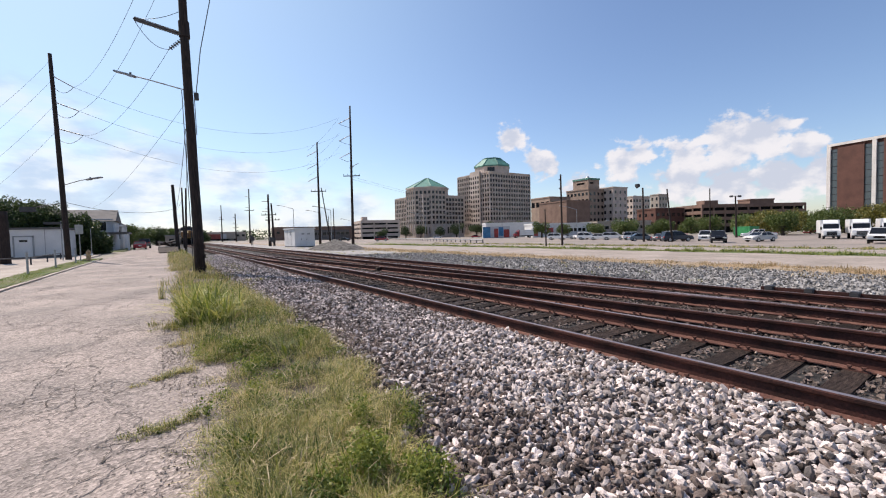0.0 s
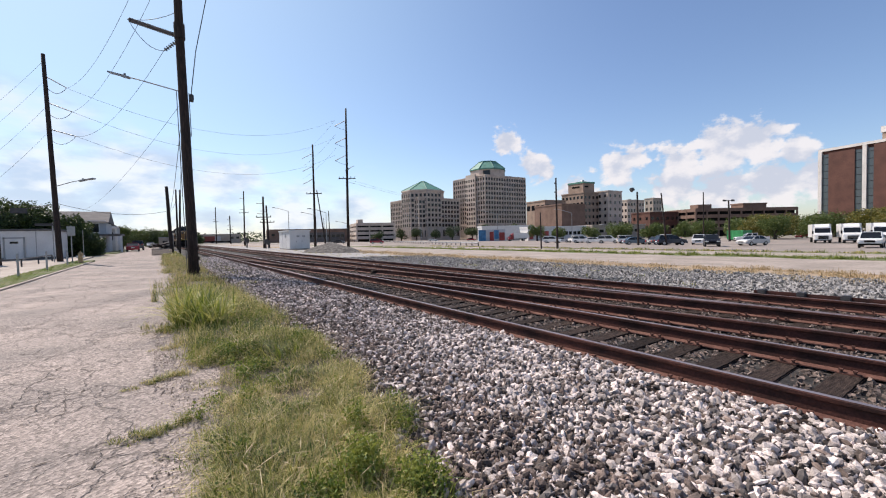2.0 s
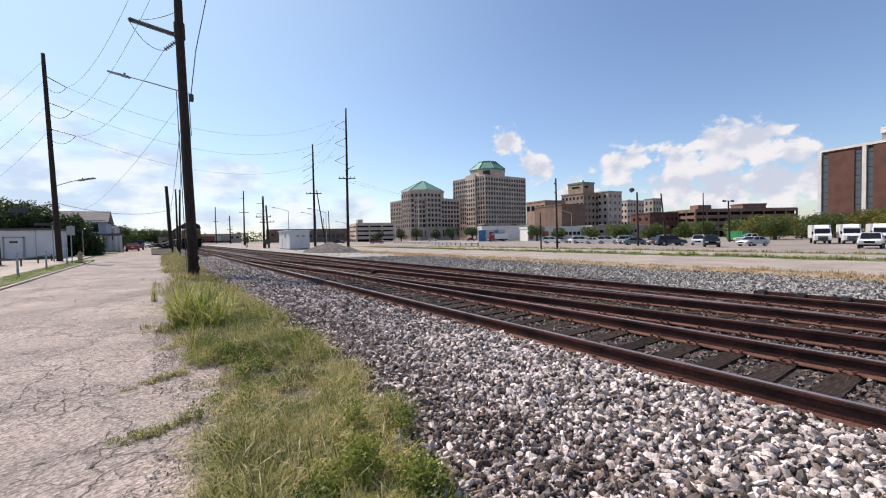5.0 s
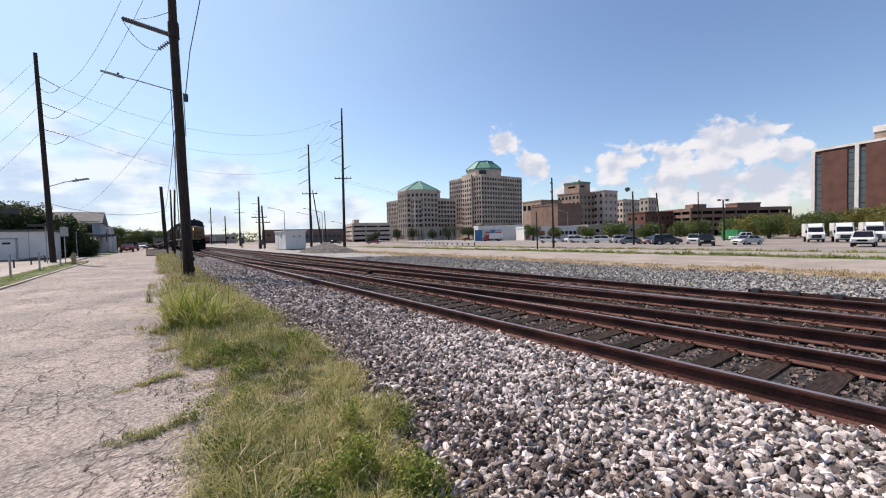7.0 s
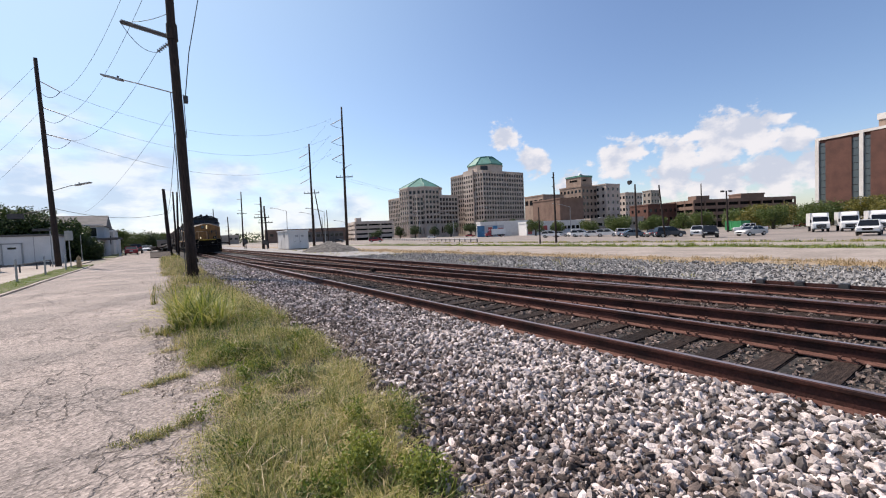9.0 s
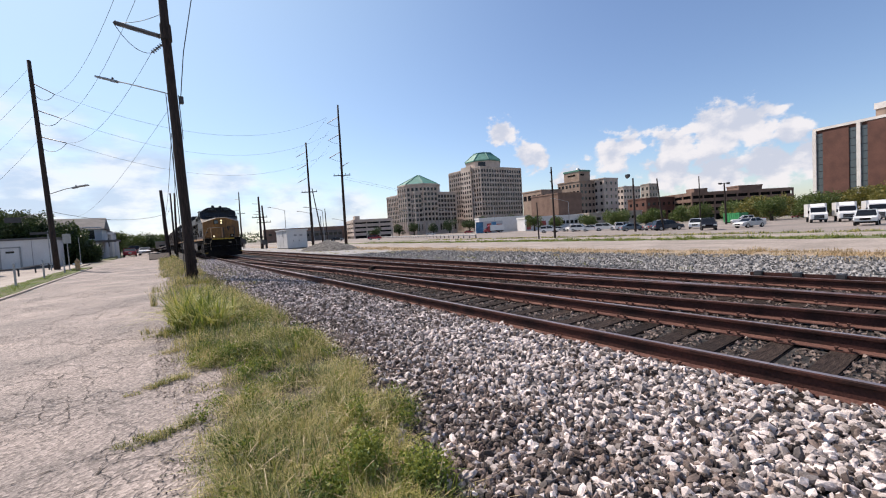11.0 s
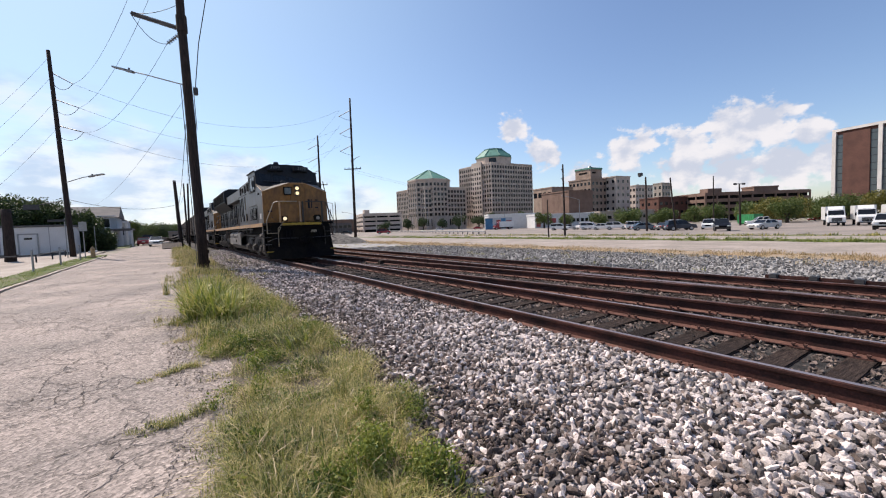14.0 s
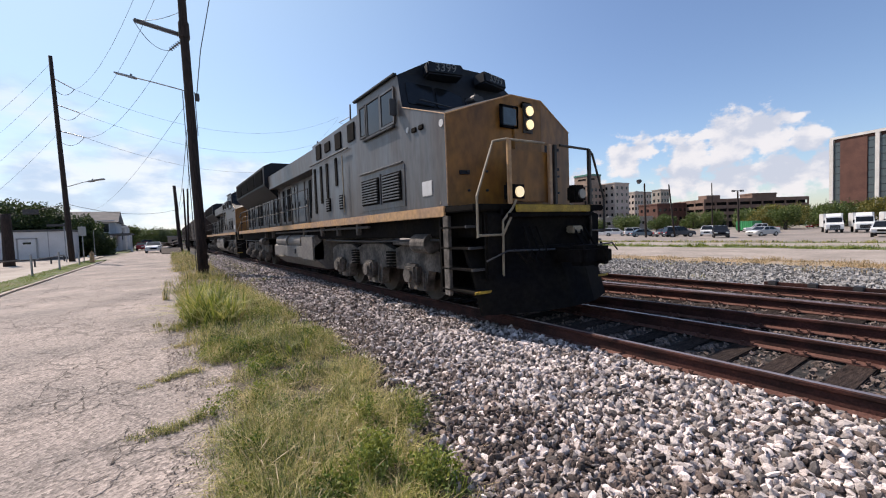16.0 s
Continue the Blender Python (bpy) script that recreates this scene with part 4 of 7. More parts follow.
def wood_pole(base, top, r0, r1, label, group="", cut=False):
    e = thing("utility_pole", label, "utility pole", group=group)
    a, b = Vector(base), Vector(top)
    bm, rings, n = B(), [], 12
    k = 9
    for i in range(k + 1):
        t = i / k
        c = a.lerp(b, t) + Vector((noise.noise(Vector((a.x, a.y, i * 0.7))), noise.noise(Vector((a.y, i * 0.7, 2))), 0)) * 0.02 * (1 if 0 < i < k else 0)
        r = r0 + (r1 - r0) * t
        rings.append([bm.verts.new(c + Vector((math.cos(q * math.tau / n), math.sin(q * math.tau / n), 0)) * r * (1 + 0.05 * noise.noise(Vector((q, i, a.x))))) for q in range(n)])
    for u, v in zip(rings, rings[1:]):
        for q in range(n):
            bm.faces.new((u[q], u[(q + 1) % n], v[(q + 1) % n], v[q]))
    bm.faces.new(rings[-1])
    bm.faces.new(rings[0][::-1])
    part("shaft", bm, M_POLE, e, smooth=True)
    return e


def sag(a, b, drop, n=14):
    a, b = Vector(a), Vector(b)
    return [a.lerp(b, i / n) - Vector((0, 0, drop * 4 * (i / n) * (1 - i / n))) for i in range(n + 1)]


def wire(pts, r=0.012, label="thin dark overhead power line"):
    cu = bpy.data.curves.new("power_line", "CURVE")
    cu.dimensions, cu.bevel_depth, cu.bevel_resolution = "3D", r, 1
    sp = cu.splines.new("POLY")
    sp.points.add(len(pts) - 1)
    for p, q in zip(sp.points, pts):
        p.co = (*q, 1)
    cu.materials.append(M_WIRE)
    return tagged(new("power_line", cu), label, "power line", group="overhead wires")


def insulator(parent, a, b, r=0.05, sheds=18):
    a, b = Vector(a), Vector(b)
    bm = rod(B(), a, b, r * 0.55, n=8)
    d = (b - a).normalized()
    for i in range(sheds):
        p = a.lerp(b, (i + 0.8) / (sheds + 0.6))
        rod(bm, p - d * 0.008, p + d * 0.010, r * 2.2, r * 0.9, n=10)
    return part("insulator", bm, M_PORC, parent, "ribbed grey insulator")


def cobra_lamp(parent, a, b, c, size=1.0):
    """Bracket arm from a by b to c, with a flat lamp head beyond c."""
    part("lamp_arm", tube(B(), [a, b, c], 0.035 * size, 8), M_STEEL, parent)
    d = (Vector(c) - Vector(b)).normalized()
    m = d.to_track_quat("X", "Z").to_matrix().to_4x4()
    h = part("lamp_head", bx(bx(B(), 0.0, 0.5, -0.13, 0.13, -0.09, 0.05, 0.04), 0.45, 1.35, -0.17, 0.17, -0.05, 0.05, 0.03), M_STEEL, parent, "grey flat street lamp head")
    h.matrix_basis = Matrix.Translation(c) @ m @ Matrix.Scale(size, 4)
    part("photocell", rod(B(), (0.35, 0, 0.05), (0.35, 0, 0.16), 0.05, n=8), M_DARKSTEEL, h)


def leaning(base, top, z):
    a, b = Vector(base), Vector(top)
    return a.lerp(b, (z - a.z) / (b.z - a.z))


# near pole with strut insulator and street lamp
N0, N1 = (1.29, 21.35, -0.1), (1.13, 22.16, 14.32)
near_pole = wood_pole(N0, N1, 0.215, 0.160, "tall dark wooden utility pole with street lamp beside the verge")
arm_root, arm_tip = leaning(N0, N1, 10.78), Vector((-0.71, 23.28, 11.61))
insulator(near_pole, arm_root, arm_tip, 0.05, 20)
part("pole_band", rod(B(), leaning(N0, N1, 10.67), leaning(N0, N1, 11.37), 0.216, n=14), M_POLE, near_pole)
clamp = Vector((0.57, 22.59, 10.26))
insulator(near_pole, leaning(N0, N1, 10.67), clamp, 0.042, 7)
part("jumper", tube(B(), sag(arm_tip, clamp, 0.37, 8), 0.013), M_WIRE, near_pole)
part("jumper", tube(B(), sag(arm_tip, leaning(N0, N1, 11.93), 0.17, 8), 0.013), M_WIRE, near_pole)
lroot = leaning(N0, N1, 8.27)
cobra_lamp(near_pole, lroot, lroot + Vector((-1.51, 1.16, 0.60)), lroot + Vector((-1.95, 1.56, 0.78)), 0.8)
part("lamp_brace", bx(B(), lroot.x - 0.19, lroot.x - 0.07, lroot.y - 0.035, lroot.y + 0.035, lroot.z - 0.34, lroot.z + 0.035), M_DARKSTEEL, near_pole)
part("riser", tube(B(), [leaning(N0, N1, z) + Vector((-0.25, 0.03, 0)) for z in (0.1, 3, 5.5, 8.27)], 0.016), M_DARKSTEEL, near_pole)
part("riser", tube(B(), [leaning(N0, N1, z) + Vector((0.22, -0.03, 0)) for z in (6.3, 7.2, 8.27)], 0.016), M_DARKSTEEL, near_pole)
part("bracket", bx(B(), 1.42, 1.59, 21.64, 21.88, 7.89, 8.2, 0.02), M_DARKSTEEL, near_pole)
for k in range(9):
    z = 0.25 + 0.15 * k
    q = leaning(N0, N1, z)
    part("torn_strip", bx(B(), q.x - 0.03 + 0.21 * math.cos(k * 2.1), q.x + 0.03 + 0.21 * math.cos(k * 2.1), q.y - 0.27, q.y - 0.21, z, z + 0.17, 0.008), M_POLE, near_pole)

# tall pole across the street
L0, L1 = (-6.91, 47.55, -0.05), (-7.49, 48.84, 18.0)
left_pole = wood_pole(L0, L1, 0.22, 0.14, "tall dark wooden pole with three strut insulators across the street")
TIPS = ((-5.92, 47.64, 15.02), (-5.6, 47.32, 12.94), (-5.41, 47.09, 10.82))
for z, tip in zip((16.1, 13.8, 11.5), TIPS):
    r = leaning(L0, L1, z)
    part("strut", rod(B(), r, tip, 0.045, 0.035), M_PORC, left_pole)
    part("jumper", tube(B(), sag(leaning(L0, L1, z - 0.9), tip, 0.55, 8), 0.02), M_WIRE, left_pole)
cobra_lamp(left_pole, leaning(L0, L1, 6.5), (-5.75, 47.1, 6.92), (-5.35, 46.85, 6.98))
part("sign_arm", tube(B(), [leaning(L0, L1, 5.0), (-9.0, 48.3, 4.6)], 0.03), M_DARKSTEEL, left_pole)
part("arm_sign", bx(B(), -9.9, -8.9, 48.2, 48.3, 4.2, 4.65, 0.03), M_DARKSTEEL, left_pole)

roadside = [((1.43, 61.1, 0), (1.16, 61.7, 8.45), 0.24, 0.17), ((2.2, 59.6, 0), (2.5, 59.8, 7.9), 0.13, 0.1), ((2.9, 84, 0), (2.9, 84.3, 10.5), 0.17, 0.12)]
for b0, b1, r0, r1 in roadside:
    wood_pole(b0, b1, r0, r1, "dark wooden pole standing in the grass by the tracks", "poles by the tracks")
stub = wood_pole((-10.17, 44.9, 0), (-10.2, 45.1, 4.1), 0.36, 0.30, "short thick black wooden post beside the driveway")

tall = [((25.3, 62.8, -0.25), (25.84, 63.53, 22.5), 0.24, 0.13, True), ((22.9, 72.1, -0.2), (23.2, 72.8, 18.2), 0.23, 0.13, True), ((20.9, 131, -0.2), (21.2, 131.6, 15.8), 0.24, 0.14, False), ((15.8, 78.7, -0.1), (15.9, 79.1, 9.3), 0.22, 0.15, False), ((17.4, 82.5, -0.1), (17.2, 83, 8.0), 0.2, 0.14, False), ((24, 230, -0.2), (24.1, 230.6, 18), 0.3, 0.18, False), ((27, 205, -0.2), (27, 205.5, 12.5), 0.3, 0.2, False)]
pole_things = []
for b0, b1, r0, r1, big in tall:
    p = wood_pole(b0, b1, r0, r1, "wooden transmission pole with bracket arms in the rail yard", "yard poles")
    pole_things.append(p)
    h = b1[2]
    side = Vector((-0.82, 0.57, 0))
    for k in range(3 if big else 2):
        z = h * (0.915 - 0.125 * k) if big else h * (0.86 - 0.2 * k)
        r = leaning(b0, b1, z)
        tip = r + side * (1.9 if big else 1.2) - Vector((0, 0, 0.9 if big else -0.1))
        part("bracket_arm", tube(B(), [r, tip], 0.055), M_PORC, p)
        if b0[0] > 25:
            part("bracket_strut", tube(B(), [tip, tip + Vector((0.9, -0.6, -0.5)), r - Vector((0, 0, 1.6))], 0.025), M_DARKSTEEL, p)
    z = h * (0.495 if b0[0] > 25 else 0.52 if big else 0.6)
    r = leaning(b0, b1, z)
    b = bx(B(), -1.35, 1.35, -0.06, 0.06, -0.07, 0.07, 0.01)
    for u in (-1.25, -0.6, 0.6, 1.25):
        rod(b, (u, 0, 0.05), (u, 0, 0.3), 0.045, n=8)
    c = part("crossarm", b, M_POLE, p)
    c.matrix_basis = Matrix.Translation(r) @ pose(0, 0, 0, 0, 0, -34)
    if b0[0] > 25:
        for k, (u, zz) in enumerate(((-0.5, 0.53), (0.5, 0.55), (1.1, 0.56))):
            q = leaning(b0, b1, h * zz)
            part("insulator_arm", tube(B(), [q, q + Vector((0.8 * u + 0.2, -0.5 * u, 0.6))], 0.04), M_PORC, p)

# distant lamps and lot poles
def lot_pole(b0, b1, r, label, head=None):
    p = thing("lamp_post", label, "lamp post", group="poles of the parking lot")
    part("post", rod(B(), b0, b1, r, r * 0.65, n=10), M_POLE if head != "steel" else M_STEEL, p)
    t = Vector(b1)
    if head == "double":
        for s in (-1, 1):
            part("lamp", bx(B(), t.x + s * 0.9 - 0.45, t.x + s * 0.9 + 0.45, t.y - s * 0.5 - 0.25, t.y - s * 0.5 + 0.25, t.z - 0.25, t.z + 0.15, 0.05), M_DARKSTEEL, p)
        part("lamp_bar", rod(B(), t + Vector((-0.9, 0.5, 0)), t + Vector((0.9, -0.5, 0)), 0.06), M_DARKSTEEL, p)
    if head == "round":
        part("lamp", rod(B(), t + Vector((-1.0, 0.6, 0.3)), t + Vector((-0.55, 0.35, 0.5)), 0.42, 0.3, n=12), M_DARKSTEEL, p)
    if head == "steel":
        part("lamp_arm", tube(B(), [t, t + Vector((-2.5, 1.8, 1.0)), t + Vector((-4.7, 3.4, 1.6))], 0.09), M_STEEL, p)
        part("lamp", bx(B(), t.x - 5.8, t.x - 4.6, t.y + 3.3, t.y + 3.8, t.z + 1.5, t.z + 1.75, 0.05), M_STEEL, p)
    for k in range(3 if head == "steps" else 0):
        z = t.z - 0.8 - 1.2 * k
        part("step", bx(B(), t.x - 0.3, t.x + 0.05, t.y - 0.05, t.y + 0.05, z, z + 0.15), M_DARKSTEEL, p)
    return p


lot_pole((44.3, 36.2, -0.7), (44.56, 36.55, 9.0), 0.15, "slim dark wooden pole at the edge of the lot", "steps")
lot_pole((40.4, 35.6, -0.6), (40.4, 35.7, 4.2), 0.10, "thin short metal post at the edge of the lot")
lot_pole((70.7, 39.7, -1.1), (70.94, 40.0, 8.6), 0.2, "wooden pole with a floodlight in the parking lot", "round")
lot_pole((71.2, 35.0, -1.1), (70.84, 35.7, 7.95), 0.16, "leaning dark wooden pole in the parking lot")
lot_pole((131.9, 54.1, -1.6), (132.3, 54.4, 12.5), 0.2, "tall dark pole behind the parking lot")
lot_pole((108.9, 39.2, -1.4), (109.1, 39.5, 8.2), 0.24, "lamp post with two lamp heads in the lot", "double")
lot_pole((46.1, 180.2, -0.7), (46.3, 180.7, 13.3), 0.16, "galvanised street lamp on a curved arm", "steel")
for x, y, h in ((100, 160, 9.5), (112, 150, 9), (83, 205, 8.5), (120, 130, 10), (131, 100, 9), (61, 190, 12), (52, 150, 11)):
    lot_pole((x, y, gz(x, y)), (x, y, h), 0.13, "galvanised street lamp on a curved arm", "steel")
for x, y, h, lean in ((31, 90, 12.2, -1.6), (39, 110, 9, 0), (33, 160, 9, 0.4), (58, 170, 10, 0)):
    wood_pole((x, y, gz(x, y)), (x + lean, y + 0.4, h), 0.16, 0.1, "wooden utility pole in the yard", "yard poles")

# wires
wire(sag(TIPS[2], clamp, 1.1, 24), 0.009)
wire(sag(TIPS[1], clamp + Vector((-0.1, 0.2, 3.1)), 1.1, 24), 0.009)
wire(sag(TIPS[0], clamp + Vector((-0.7, 0.63, 3.66)), 1.1, 24), 0.009)
for tip, z2 in zip(TIPS, (20.6, 17.8, 15.0)):
    wire(sag(tip, (24.2, 64.6, z2), 3.2, 26), 0.011)
for z2 in (16.7, 14.4, 12.2):
    wire(sag((24.4, 64.6, z2 + 4), (21.7, 73.8, z2), 0.4, 8), 0.010)
wire(sag(leaning(L0, L1, 5.1), leaning(*roadside[0][:2], 5.4), 0.7, 16), 0.02)
wire(sag(leaning(N0, N1, 7.92), (-9, 80, 6.5), 1.0, 14), 0.008)
wire([Vector((1.50, 21.80, 8.2)), Vector((1.75, 21.76, 10.19)), Vector((2.22, 21.64, 12.53)), Vector((2.87, 21.48, 15.06))], 0.02, "thick black service cable on the near pole")
wire(sag(leaning(N0, N1, 6.52) + Vector((-0.2, 0, 0)), leaning(*roadside[0][:2], 5.0), 0.8, 14), 0.014)
wire(sag(leaning(N0, N1, 6.4) + Vector((-0.17, 0, 0)), leaning(*roadside[1][:2], 7.4), 0.7, 14), 0.014)
wire(sag(leaning(*roadside[0][:2], 5.2), leaning(*roadside[2][:2], 9.0), 0.6, 12), 0.018)
for z in (17.4, 15.7, 13.5, 11.3):
    wire(sag(leaning(L0, L1, z), (-17.5, 52, z - 10.0), 0.8, 12), 0.008)
for z in (11.0, 10.6):
    wire(sag((25.6, 63.1, z), (128, 130, 9.0), 1.0, 12), 0.012)

# ---- left side of the street ----
def blade_material(name, stops, trans=0.35):
    m = bpy.data.materials.new(name)
    m.use_nodes = True
    N, L = m.node_tree.nodes, m.node_tree.links
    b = N["Principled BSDF"]
    b.inputs["Roughness"].default_value = 0.6
    g, r = N.new("ShaderNodeNewGeometry"), N.new("ShaderNodeValToRGB")
    els = r.color_ramp.elements
    for i, (p, c) in enumerate(stops):
        el = els[i] if i < 2 else els.new(p)
        el.position, el.color = p, (*c, 1)
    tc, n = N.new("ShaderNodeTexCoord"), N.new("ShaderNodeTexNoise")
    n.inputs["Scale"].default_value = 1.3
    L.new(tc.outputs["Object"], n.inputs["Vector"])
    ad = N.new("ShaderNodeMath")
    ad.operation = "MULTIPLY_ADD"
    ad.inputs[1].default_value = 1.0
    L.new(g.outputs["Random Per Island"], ad.inputs[0])
    sb = N.new("ShaderNodeMath")
    sb.operation = "MULTIPLY_ADD"
    sb.inputs[1].default_value, sb.inputs[2].default_value = 1.6, -0.68
    L.new(n.outputs["Fac"], sb.inputs[0])
    L.new(sb.outputs[0], ad.inputs[2])
    L.new(ad.outputs[0], r.inputs["Fac"])
    L.new(r.outputs["Color"], b.inputs["Base Color"])
    t, mx = N.new("ShaderNodeBsdfTranslucent"), N.new("ShaderNodeMixShader")
    L.new(r.outputs["Color"], t.inputs["Color"])
    mx.inputs[0].default_value = trans
    L.new(b.outputs[0], mx.inputs[1])
    L.new(t.outputs[0], mx.inputs[2])
    L.new(mx.outputs[0], N["Material Output"].inputs["Surface"])
    return m


M_LEAF = blade_material("tree_leaf", ((0.0, (0.030, 0.060, 0.014)), (0.5, (0.065, 0.105, 0.022)), (1.0, (0.12, 0.15, 0.03))), 0.25)
M_LEAFD = blade_material("hedge_leaf", ((0.0, (0.014, 0.03, 0.009)), (0.5, (0.032, 0.058, 0.015)), (1.0, (0.07, 0.10, 0.025))), 0.2)
M_LEAFY = blade_material("yellowing_leaf", ((0.0, (0.055, 0.070, 0.014)), (0.5, (0.115, 0.12, 0.022)), (1.0, (0.21, 0.175, 0.03))), 0.25)
M_BARK = mat("bark", (0.07, 0.05, 0.04), 0.9, var=0.4, fine=20, bump=0.5)
M_SIDING = mat("grey_siding", (0.42, 0.44, 0.47), 0.7, var=0.1, scale=0.6, fine=10, bump=0.1)
M_SHINGLE = mat("grey_shingle", (0.13, 0.125, 0.125), 0.9, var=0.2, scale=1, fine=9, bump=0.3)
M_SIGN = mat("sign_back", (0.32, 0.33, 0.33), 0.5, 0.4, var=0.1)
M_HYD = mat("faded_hydrant_paint", (0.50, 0.33, 0.16), 0.6, var=0.3, scale=8)


def leaves(cx, cy, cz, rx, ry, rz, count, size, rng, hollow=0.55):
    """Leaf quads scattered in clumps through an uneven crown."""
    u = rng.normal(size=(count, 3))
    u /= np.linalg.norm(u, axis=1)[:, None]
    rad = hollow + (1 - hollow) * rng.random(count) ** 0.6
    lump = 1 + 0.22 * np.sin(u[:, 0] * 7 + cx) * np.cos(u[:, 2] * 6 + cy) + 0.15 * np.sin(u[:, 1] * 11 + cz)
    c = u * (rad * lump)[:, None] * np.array([rx, ry, rz]) + np.array([cx, cy, cz])
    a = rng.normal(size=(count, 3))
    b = rng.normal(size=(count, 3))
    a /= np.linalg.norm(a, axis=1)[:, None]
    b -= a * (a * b).sum(1)[:, None]
    b /= np.linalg.norm(b, axis=1)[:, None]
    s = size * (0.6 + 0.8 * rng.random(count))[:, None]
    v = np.stack([c - a * s, c - b * s * 0.55, c + a * s, c + b * s * 0.55], 1).reshape(-1, 3)
    return v


def crown(parent, blobs, size, material, seed, name="crown", hollow=0.55):
    rng = np.random.default_rng(seed)
    v = np.concatenate([leaves(*bl, size, rng, hollow) for bl in blobs])
    f = np.arange(len(v)).reshape(-1, 4)
    return raw(name, v.tolist(), f.tolist(), material, parent=parent)


def tree(x, y, h, w, material, seed, label, dens=1.0, low=0.25, group=""):
    rng = random.Random(seed)
    z = gz(x, y)
    e = thing("tree", label, "tree", group=group)
    bm = rod(B(), (x, y, z - 0.1), (x + rng.uniform(-0.2, 0.2), y, z + h * 0.45), w * 0.05 + 0.08, w * 0.03 + 0.04, n=8)
    blobs = []
    for k in range(7):
        a = k * 0.9 + rng.uniform(0, 0.6)
        r = w * 0.5 * rng.uniform(0.35, 0.75) if k else 0
        q = (x + r * math.cos(a), y + r * math.sin(a), z + h * rng.uniform(low + 0.2, 0.82))
        rod(bm, (x, y, z + h * 0.3), q, w * 0.022 + 0.03, 0.02, n=6)
        s = w * rng.uniform(0.22, 0.34)
        blobs.append((*q, s, s, s * 0.8, int(900 * dens)))
    part("trunk", bm, M_BARK, e)
    crown(e, blobs, w * 0.017 + 0.05, material, seed)
    return e


def white_garage():
    """Long low white building with a door."""
    e = thing("garage_building", "long low white painted garage building with one door", "building")
    a, b = Vector((-16.9, 57.5, 0)), Vector((-8.75, 57.5, 0))
    d = b - a
    m = Matrix.Translation(a) @ pose(0, 0, 0, 0, 0, math.degrees(math.atan2(d.y, d.x)))
    e.matrix_world = m
    ln = d.length + 0.1
    part("wall", bx(B(), -6, ln, 0.0, 7, -0.1, 2.95, 0.02), M_WHITE, e)
    part("roof", bx(B(), -6.2, ln + 0.2, -0.15, 7.2, 2.95, 3.15, 0.03), M_SHINGLE, e)
    dr = part("door", bx(B(), 4.6, 5.9, -0.06, 0.0, 0.0, 2.2, 0.02), M_WHITE, e)
    part("door_frame", bx(bx(bx(B(), 4.48, 4.6, -0.09, 0.0, 0, 2.32), 5.9, 6.02, -0.09, 0.0, 0, 2.32), 4.48, 6.02, -0.09, 0.0, 2.2, 2.32), M_STEEL, e)
    part("door_window", bx(B(), 4.95, 5.55, -0.08, -0.05, 1.7, 1.9, 0.01), M_GLASSD, dr)
    part("base", bx(B(), -6, ln, -0.04, 0.0, -0.1, 0.28), M_SHINGLE, e)
    part("mail_box", bx(B(), 3.7, 4.1, -0.12, 0, 1.1, 1.35, 0.02), M_DARKSTEEL, e)
    for k in range(5):
        x = -4 + k * 3.6
        part("panel_seam", bx(B(), x, x + 0.05, -0.02, 0.0, 0.3, 2.95), M_STEEL, e)


white_garage()


def house():
    e = thing("house", "grey two storey clapboard house with white porch posts", "house", pose(1.8, 0, 0))
    x0, x1, y0, y1 = -16.0, -8.6, 86, 96
    part("wall", bx(B(), x0, x1, y0, y1, 0, 5.0), M_SIDING, e)
    part("roof", prism(B(), [(y0 - 0.5, 4.9), (y0 + 4.5, 6.9), (y1 + 0.5, 4.9)], "x", x0 - 0.4, x1 + 0.4), M_SHINGLE, e)
    part("porch_roof", bx(B(), x0 + 1, x1 + 2.1, y0 - 2.2, y0 + 5, 2.7, 3.0, 0.05), M_SHINGLE, e)
    for x in (x1 + 2.0, x1 - 0.5, x1 - 3.0):
        part("porch_post", bx(B(), x - 0.14, x + 0.14, y0 - 2.1, y0 - 1.8, 0, 2.7, 0.02), M_WHITE, e)
    for x in (x1 - 1.4, x1 - 3.6, x1 - 6):
        w = part("window", bx(B(), x - 0.5, x + 0.5, y0 - 0.05, y0, 3.3, 4.7), M_GLASSD, e)
        part("window_frame", bx(bx(bx(bx(B(), x - 0.6, x - 0.5, y0 - 0.08, y0, 3.2, 4.8), x + 0.5, x + 0.6, y0 - 0.08, y0, 3.2, 4.8), x - 0.5, x + 0.5, y0 - 0.08, y0, 4.7, 4.8), x - 0.5, x + 0.5, y0 - 0.08, y0, 3.2, 3.3), M_WHITE, w)
    for k in range(18):
        part("clapboard", bx(B(), x0, x1 + 0.02, y0 - 0.025, y0, 0.2 + k * 0.28, 0.44 + k * 0.28), M_SIDING, e)
    e2 = thing("house", "grey narrow house with white porch columns", "house", pose(1.9, 0, 0))
    part("wall", bx(B(), -13.5, -8.4, 101, 111, 0, 4.6), M_SIDING, e2)
    part("roof", prism(B(), [(-13.9, 4.6), (-10.7, 6.2), (-8.0, 4.6)], "y", 100.6, 111.4), M_SHINGLE, e2)
    for x in (-12.8, -10.4, -8.3):
        part("porch_post", bx(B(), x - 0.16, x + 0.16, 99.2, 99.6, 0, 4.3, 0.02), M_WHITE, e2)
    part("porch_roof", bx(B(), -13.6, -8.0, 99, 101, 4.3, 4.65, 0.05), M_WHITE, e2)
    for x in (-12, -9.4):
        part("window", bx(B(), x - 0.5, x + 0.5, 100.95, 101, 2, 3.6), M_GLASSD, e2)


